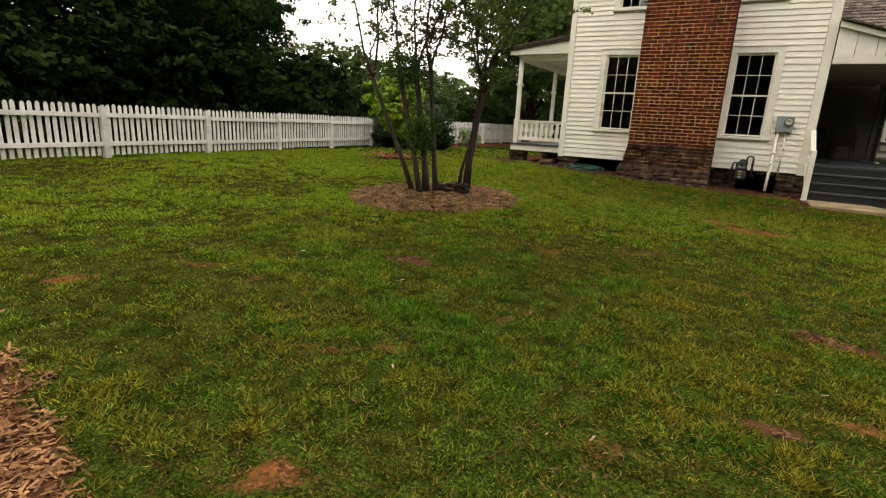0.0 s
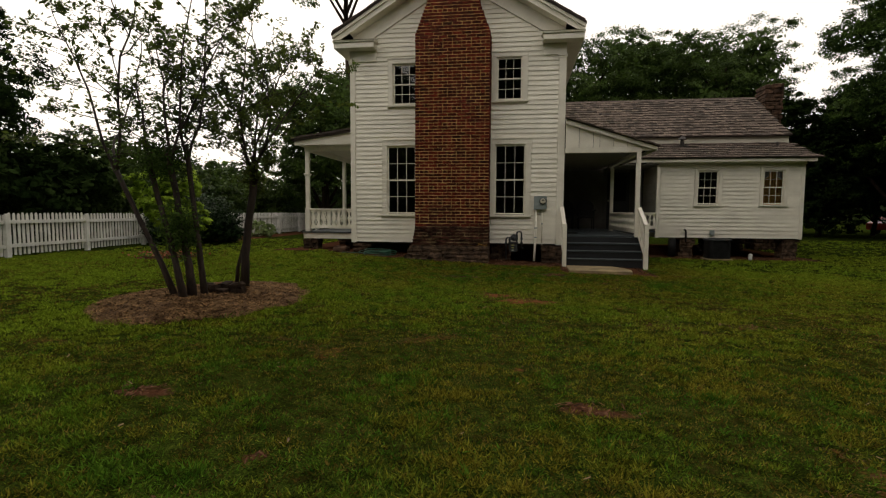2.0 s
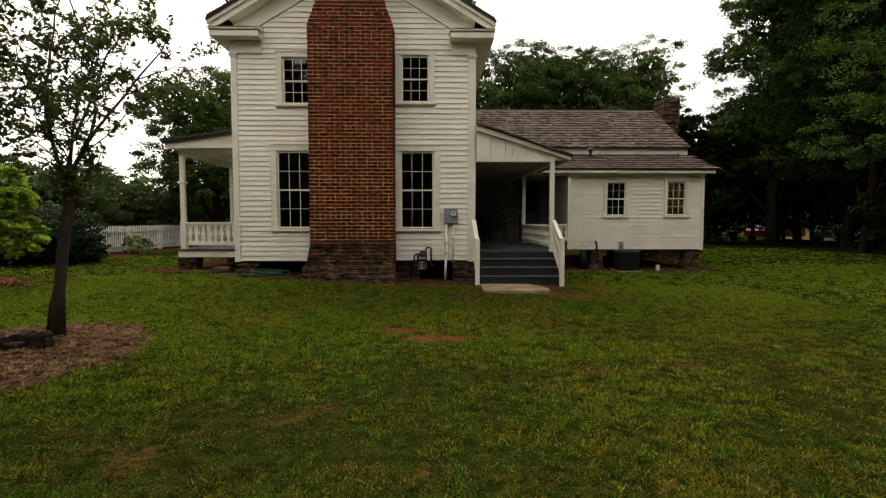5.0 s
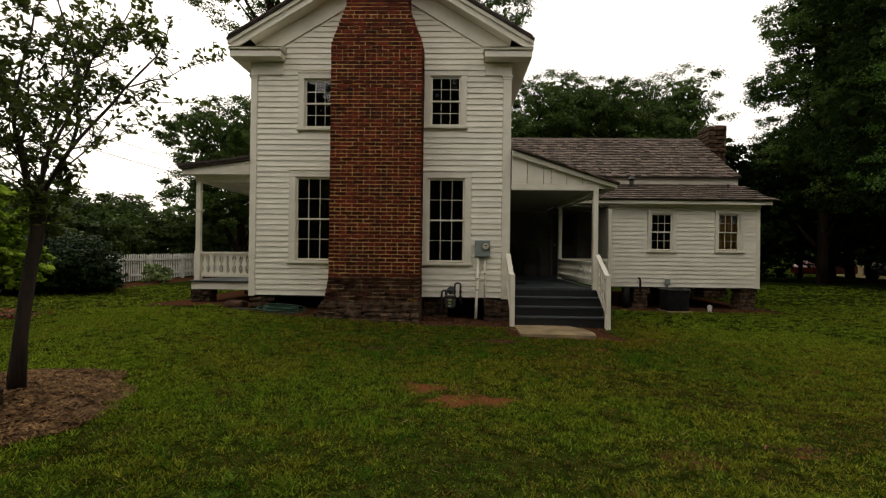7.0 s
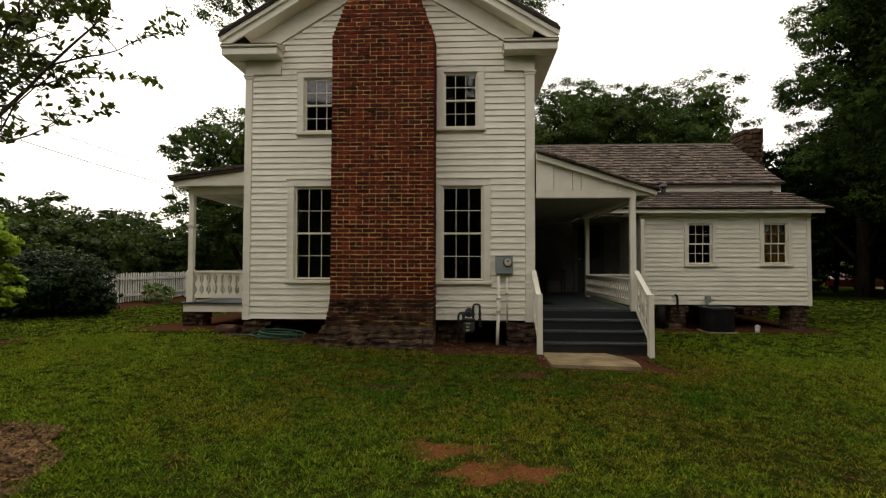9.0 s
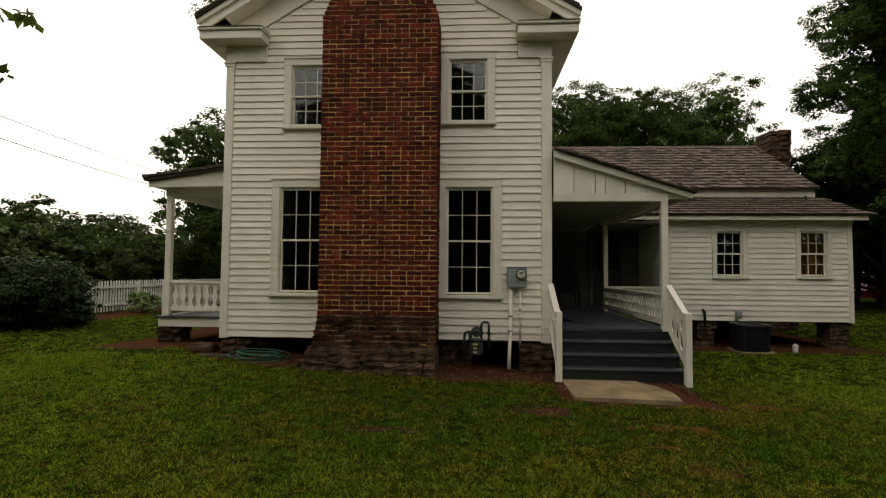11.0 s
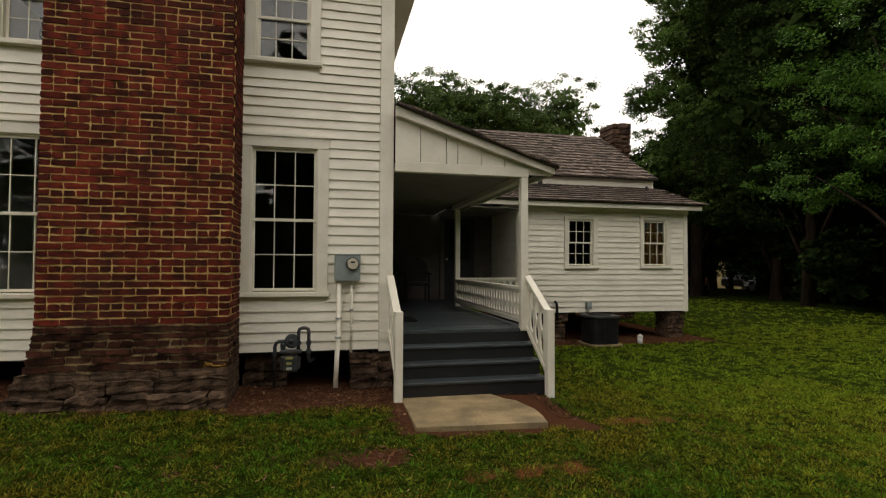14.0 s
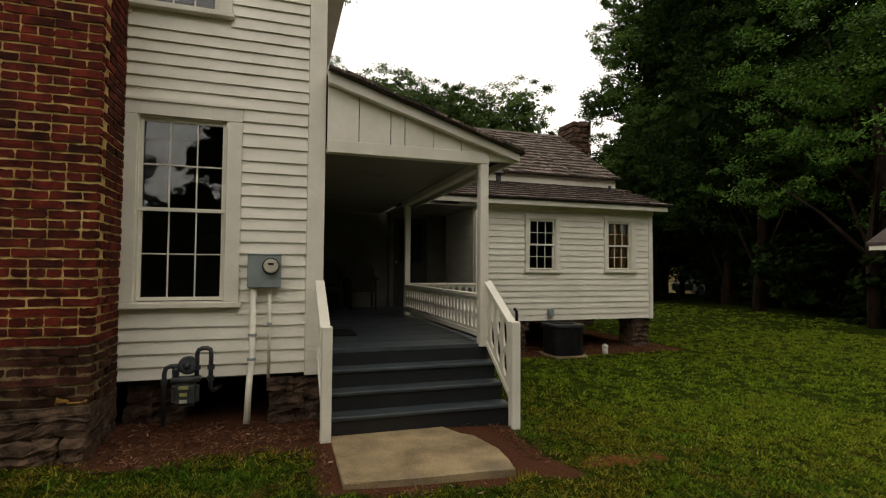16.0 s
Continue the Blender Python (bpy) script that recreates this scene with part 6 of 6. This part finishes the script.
raw("leaves", v[1200:], np.arange(800).reshape(-1, 4), LEAF_MID, bed)

# far woods on the horizon
r0 = np.random.RandomState(6)
V = []
for k in range(150):
    a = -1.5 + 3.0 * k / 150
    d = r0.uniform(85, 110)
    h, w = r0.uniform(5, 9), r0.uniform(5, 8)
    V.append(crown_verts(r0, [(d * math.sin(a), d * math.cos(a), h * 0.45, w, w, h * 0.6)], 14, 12, 0.7, 0.4))
V = np.concatenate(V)
tagged(raw("far_woods", V, np.arange(len(V)).reshape(-1, 4), LEAF_OAK), "distant green woods along the horizon", "woods", kind="stuff")


# ---- crape myrtles ----
def myrtle(name, loc, label, stems, seed, leaf=0.030):
    """stems: base, middle, top, radii below and above, number, lean and length of the shoots that rise from the top, and whether a cut stub stands above them."""
    t = thing(name, loc, label, "tree")
    r = random.Random(seed)
    C, N = [], []

    def spray(q, d, k, size):
        for _ in range(k):
            C.append(q + d * r.uniform(-0.3, 1.0) * size + Vector((r.gauss(0, 0.5), r.gauss(0, 0.5), r.gauss(0, 0.4))) * size)
            N.append((d.x * 0.4, d.y * 0.4, 0.8))

    def shoot(p, d, length, rad, depth, bm):
        """A wand that wavers, turns up to the light, and bears shorter ones in turn."""
        q, d = Vector(p), Vector(d).normalized()
        pts = [q.copy()]
        n = (10, 7, 4)[2 - depth]
        for i in range(n):
            d = (d + Vector((r.uniform(-1, 1), r.uniform(-1, 1), r.uniform(-0.5, 0.7))) * (0.26, 0.32, 0.36)[2 - depth] + Vector((0, 0, 0.05))).normalized()
            q = q + d * length / n
            pts.append(q.copy())
            if depth and r.random() < ((0.85 - 0.05 * i) if depth == 2 else 0.75):
                a = r.uniform(0, 6.283)
                out = (d * 0.5 + Vector((math.cos(a), math.sin(a), r.uniform(-0.35, 0.25)))).normalized()
                reach = r.uniform(0.24, 0.48) * (1.15 - 0.6 * i / n) if depth == 2 else r.uniform(0.28, 0.55)
                shoot(q, out, length * reach, rad * 0.42, depth - 1, bm)
            if depth == 0 or (depth == 1 and i >= 2):
                spray(q, d, r.randint(2, 6) if depth == 0 else r.randint(1, 3), 0.055)
        spray(q, d, 9, 0.07)
        tube(bm, pts, [rad * (1 - 0.85 * i / n) + 0.0012 for i in range(n + 1)], 6 if rad > 0.008 else 3)

    for base, mid, top, r0_, r1_, shoots, lean, length, stub in stems:
        bm = B()
        base, mid, top = Vector(base), Vector(mid), Vector(top)
        pts = [base - Vector((0, 0, 0.05)), base.lerp(mid, 0.45) + Vector((r.uniform(-0.02, 0.02), r.uniform(-0.02, 0.02), 0)), mid, mid.lerp(top, 0.5) + Vector((r.uniform(-0.02, 0.02), 0.01, 0)), top]
        if stub:
            pts.append(top + (top - mid).normalized() * stub)
        tube(bm, pts, [r0_ * 1.35, r0_, (r0_ + r1_) / 2, r1_ * 1.05, r1_ * 1.2] + ([r1_ * 0.85] if stub else []), 10)
        for k in range(shoots):
            a = 2 * math.pi * (k + r.uniform(-0.3, 0.3)) / shoots
            shoot(mid.lerp(top, r.uniform(0.8, 1.0)), (math.cos(a) * lean + (top - mid).x * 0.3, math.sin(a) * lean, 1.0), length * r.uniform(0.75, 1.15), 0.018, 2, bm)
        part("trunk", bm, BARK, t, "grey-brown peeling trunk", True)
    rn = np.random.RandomState(seed)
    v = leaf_quads(np.array([tuple(c) for c in C]) - np.array(loc), np.array(N, float), leaf, rn, 0.5)
    raw("leaves", v, np.arange(len(v)).reshape(-1, 4), LEAF_MYRTLE, t)
    return t


def burl(tree_ob, x, y, z, wide, tall, seed):
    """Dense dark shoots that sprout round the stems."""
    r = np.random.RandomState(seed)
    c = r.normal(0, 0.6, (2200, 3)) * np.array([wide, wide, tall]) + np.array([x, y, z]) - np.array(OFF[tree_ob.name])
    v = leaf_quads(c, r.normal(0, 1, (2200, 3)), 0.024, r, 0.4)
    raw("burl_growth", v, np.arange(len(v)).reshape(-1, 4), LEAF_WOOD, tree_ob)


g0 = 0.17
left_myrtle = myrtle("crape_myrtle", (-3.15, 5.78, g0), "multi-stemmed crape myrtle with cut-back dark trunks and sparse leaves", [
    ((-3.17, 5.68, g0), (-3.38, 5.70, 1.02), (-3.59, 5.70, 1.80), 0.038, 0.030, 1, 0.30, 1.5, 0.10),
    ((-3.14, 5.80, g0), (-3.27, 5.80, 1.02), (-3.40, 5.78, 1.90), 0.046, 0.036, 2, 0.32, 2.2, 0.12),
    ((-3.05, 5.92, g0), (-3.13, 5.91, 1.02), (-3.22, 5.90, 1.93), 0.036, 0.028, 2, 0.32, 2.0, 0.14),
    ((-3.38, 5.82, g0), (-3.80, 5.82, 1.02), (-4.18, 5.80, 1.82), 0.034, 0.027, 3, 0.34, 2.5, 0)], 71)
burl(left_myrtle, -3.28, 5.78, 1.0, 0.17, 0.26, 4)
burl(left_myrtle, -3.48, 5.76, 1.85, 0.30, 0.22, 5)
myrtle("crape_myrtle", (-2.95, 6.68, g0), "crape myrtle with a forked trunk and spreading leafy shoots", [
    ((-2.95, 6.68, g0), (-2.85, 6.68, 1.15), (-2.76, 6.67, 1.86), 0.054, 0.050, 6, 0.40, 2.35, 0.07),
    ((-3.20, 6.90, g0), (-3.04, 6.85, 0.75), (-2.86, 6.74, 1.42), 0.026, 0.020, 1, 0.7, 0.9, 0)], 72)
stump = thing("old_stump", (-2.95, 6.15, g0), "rotting broken stump in the mulch mound", "stump")
for k in range(6):
    rs, bm = random.Random(k + 90), B()
    x, y = -3.0 + rs.uniform(-0.22, 0.2), 6.12 + rs.uniform(-0.15, 0.2)
    rough_stone(bm, x, x + rs.uniform(0.1, 0.2), y, y + rs.uniform(0.1, 0.2), g0 - 0.02, g0 + rs.uniform(0.05, 0.13), rs, 0.02)
    part("broken_wood", bm, BARK_DARK, stump)

# ---- distance: log cabin, cars and a tan building under the trees ----
cx, cy = 15.25, 15.2
cabin = thing("log_cabin", (cx, cy, -0.12), "small old log cabin with a low roof", "cabin")
for k in range(9):
    z = -0.1 + k * 0.235
    part("log", chamfer(box(B(), cx, cx + 4, cy, cy + 0.2, z, z + 0.19), 0.03), LOG, cabin)
    part("log", chamfer(box(B(), cx + 0.02, cx + 0.2, cy - 5, cy - 0.01, z + 0.1, z + 0.29), 0.03), LOG, cabin)
part("chinking", box(B(), cx + 0.06, cx + 3.9, cy + 0.06, cy + 0.16, -0.1, 2.1), CONCRETE, cabin)
part("chinking", box(B(), cx + 0.07, cx + 0.16, cy - 4.9, cy + 0.059, -0.1, 2.2), CONCRETE, cabin)
o = [(cx - 0.55, 2.12), (cx + 2.1, 3.5), (cx + 4.7, 2.12), (cx + 4.7, 2.2), (cx + 2.1, 3.6), (cx - 0.55, 2.2)]
part("roof", prism(B(), o, 1, cy - 5.4, cy + 0.55), ROOF_EDGE, cabin)
part("eave_board", box(B(), cx - 0.53, cx - 0.49, cy - 5.3, cy + 0.5, 2.02, 2.118), TRIM, cabin)
part("end_wall", box(B(), cx + 3.8, cx + 4.0, cy - 5, cy - 0.01, -0.1, 2.1), LOG, cabin)
step = part("stone_step", chamfer(box(B(), cx - 0.85, cx - 0.05, cy - 1.6, cy - 0.5, -0.2, -0.02), 0.03), STONE)
tagged(step, "flat stone step beside the cabin", "step")


def car(x, y, turn, paint, label):
    t = thing("parked_car", (x, y, -0.12), label, "car", "cars beyond the trees")
    side = [(-2.1, 0.3), (-2.15, 0.75), (-1.75, 0.92), (-1.2, 0.98), (-0.65, 1.42), (0.85, 1.45), (1.45, 1.0), (2.05, 0.88), (2.15, 0.5), (2.05, 0.28)]
    bm = prism(B(), side, 1, -0.85, 0.85)
    chamfer(bm, 0.06, 2)
    rot = pose(x, y, -0.12, 0, 0, turn)
    bm.transform(rot)
    part("body", bm, paint, t)
    for s in (-1, 1):
        bm = prism(B(), [(-1.05, 1.0), (-0.6, 1.36), (0.8, 1.38), (1.25, 1.02)], 1, s * 0.84, s * 0.862)
        bm.transform(rot)
        part("window", bm, BLACK, t, "dark car window")
        for w in (-1.35, 1.3):
            bm = B()
            bmesh.ops.create_cone(bm, cap_ends=True, segments=18, radius1=0.33, radius2=0.33, depth=0.22)
            bm.transform(rot @ pose(w, s * 0.78, 0.33, 90))
            part("wheel", bm, BLACK, t)


car(26.5, 38.2, 20, RED_CAR, "red car parked beyond the trees")
car(37, 34, 60, PALE_CAR, "pale silver car parked beyond the trees")
car(30, 36, 10, PALE_CAR, "pale silver car parked beyond the trees")
hut = thing("tan_building", (33.5, 40, -0.12), "low tan building glimpsed beyond the trees", "building")
part("wall", box(B(), 30, 37, 37, 43, -0.2, 2.7), TAN_WALL, hut)
part("roof", prism(B(), [(29.5, 2.7), (33.5, 4.6), (37.5, 2.7)], 1, 36.5, 43.5), ROOF_EDGE, hut)
part("door", box(B(), 32.5, 33.4, 36.95, 36.998, -0.1, 1.95), BLACK, hut)

# overhead cables
for dz, r in ((0.0, 0.016), (-1.15, 0.02)):
    pts = [(-24.6 + 2.4 * s, 10 + 50 * s, 10.6 - 1.9 * s + dz + 1.2 * (2 * s - 1) ** 2 - 0.55) for s in [k / 14 for k in range(15)]]
    tagged(part("overhead_cable", tube(B(), pts, r, 6), BLACK), "thin black overhead cable across the sky", "cable")

# ---- single bricks and shingles ----
rb = random.Random(21)


def worn_brick(bm, length, tall, rs, wear, place):
    """A brick with a worn, uneven outline; place turns (along, outward, up) into a point."""
    along = (0.0, 0.33, 0.68, 1.0)
    o = [(length * s, 0.0) for s in along] + [(length, tall * 0.5)] + [(length * s, tall) for s in along[::-1]] + [(0.0, tall * 0.5)]
    o = [(p + (wear * 0.7 if p == 0 else -wear * 0.7 if p == length else 0) * (q in (0, tall)) + rs.uniform(-wear, wear), q + rs.uniform(-wear, wear) * 0.8) for p, q in o]
    face = [bm.verts.new(place(p, rs.uniform(-0.002, 0.002), q)) for p, q in o]
    back = [bm.verts.new(place(p, 0.07, q)) for p, q in o]
    bm.faces.new(face)
    for i in range(len(o)):
        bm.faces.new((face[i], back[i], back[(i + 1) % len(o)], face[(i + 1) % len(o)]))


def brick_mesh(length, tall, mat, seed, name, wear):
    bm = B()
    worn_brick(bm, length, tall, random.Random(seed), wear, lambda p, d, q: (p, d, q))
    me = bpy.data.meshes.new(name)
    bmesh.ops.recalc_face_normals(bm, faces=bm.faces)
    bm.to_mesh(me)
    bm.free()
    me.materials.append(mat)
    return me


SETS = {}
for mname, mm in (("new", BRICK), ("old", BRICK_OLD)):
    tall, wear = (0.0575, 0.0056) if mname == "new" else (0.054, 0.0085)
    SETS[mname] = {"s": [brick_mesh(0.2135 if mname == "new" else 0.226, tall, mm, k, "brick", wear) for k in range(14)], "h": [brick_mesh(0.102 if mname == "new" else 0.112, tall, mm, 20 + k, "brick", wear) for k in range(8)]}
far = B()


def lay(face, s, z, kind, as_part, old):
    """One brick on the front (s along x) or on a side (s along y)."""
    push = rb.uniform(-0.020, 0.004) if old else rb.uniform(-0.008, 0.002)
    if as_part:
        ob = new("brick", rb.choice(SETS["old" if old else "new"][kind]))
        ob.parent = chimney
        if face == "front":
            p, turn = (s, CHY - 0.002 + push, z), 0
        else:
            p, turn = (CH1 + 0.002 - push, s, z), 90
        ob.location = Vector(p) - OFF[chimney.name]
        ob.rotation_euler = (0, rb.uniform(-0.02, 0.02), radians(turn))
    else:
        ln = 0.2135 if kind == "s" else 0.103
        if face == "front":
            worn_brick(far, ln, 0.0575, rb, 0.0054, lambda p, d, q: (s + p, CHY - 0.002 + push + d, z + q))
        elif face == "east":
            worn_brick(far, ln, 0.0575, rb, 0.0054, lambda p, d, q: (SIDE_X + 0.002 - push - d, s + p, z + q))
        else:
            worn_brick(far, ln, 0.0575, rb, 0.0054, lambda p, d, q: (SIDE_W - 0.002 + push + d, s + p, z + q))


z, row = BASE_Z + 0.004, 0
while z < 8.45:
    n = 0.0
    if z >= 5.36:
        n = min(0.28, 0.028 * int((z - 5.36) / COURSE + 0.01))
    a, b = CH0 + n, CH1 - n
    SIDE_X, SIDE_W = b, a
    old = z < OLD_Z - 0.03
    near = z < 2.45
    if old:
        a = a - flare(z)
        SIDE_W = a
    header = row % 5 == 3
    count = round((b - a + 0.0145) / 0.2205)
    pitch = (b - a + 0.0145) / (2 * count if header else count)
    half = 0 if header else row % 2
    if half:
        lay("front", a, z, "h", near, old)
        lay("front", b - 0.0965, z, "h", near, old)
    for k in range(2 * count if header else count - half):
        lay("front", a + pitch * (k + half / 2), z, "h" if header else "s", near, old)
    s = CHY + (0.10 if row % 2 else 0.0) + 0.092
    while s < FY - 0.1:
        ln = 0.206 if s + 0.206 < FY + 0.01 else 0.0965
        lay("east", s, z, "s" if ln > 0.1 else "h", near, old)
        if not near:
            lay("west", s, z, "s" if ln > 0.1 else "h", False, old)
        s += ln + 0.0125
    z += COURSE * rb.uniform(0.985, 1.015)
    row += 1
ob = part("upper_brickwork", far, BRICKS_FAR, chimney)
tagged(ob, kind="stuff")

rs = random.Random(33)
SH = []
for k in range(10):
    w = 0.10 + 0.018 * k
    bm = B()
    vs = [bm.verts.new(c) for c in ((0, 0, 0), (w, 0.0, 0), (w, 0.36, 0.0), (0, 0.36, 0.0), (0, -0.004, 0.040), (w, -0.004, 0.034), (w, 0.36, 0.006), (0, 0.36, 0.006))]
    for f in ((0, 3, 2, 1), (4, 5, 6, 7), (0, 1, 5, 4), (1, 2, 6, 5), (2, 3, 7, 6), (3, 0, 4, 7)):
        bm.faces.new([vs[i] for i in f])
    bmesh.ops.recalc_face_normals(bm, faces=bm.faces)
    me = bpy.data.meshes.new("shingle")
    bm.to_mesh(me)
    bm.free()
    me.materials.append(SHINGLE), me.materials.append(ROOF_EDGE)
    # Butt face in the dark roof tone: aged end grain and painted-in shadow line.
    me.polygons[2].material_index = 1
    SH.append((w, me))
slope = math.atan2(SZ1 - SZ0, SY1 - SY0)
for k in range(8):
    s = k / 8
    x = 4.16 + rs.uniform(0, 0.06)
    while x < 9.42:
        w, me = rs.choice(SH)
        ob = new("shingle", me)
        ob.parent = shed_roof
        ob.location = Vector((x, SY0 - 0.04 + (SY1 - SY0) * s + rs.uniform(-0.012, 0.012), SZ0 + 0.012 + (SZ1 - SZ0) * s)) - OFF[shed_roof.name]
        ob.rotation_euler = (slope - 0.03 + rs.uniform(-0.01, 0.02), rs.uniform(-0.02, 0.02), 0)
        x += w + 0.006
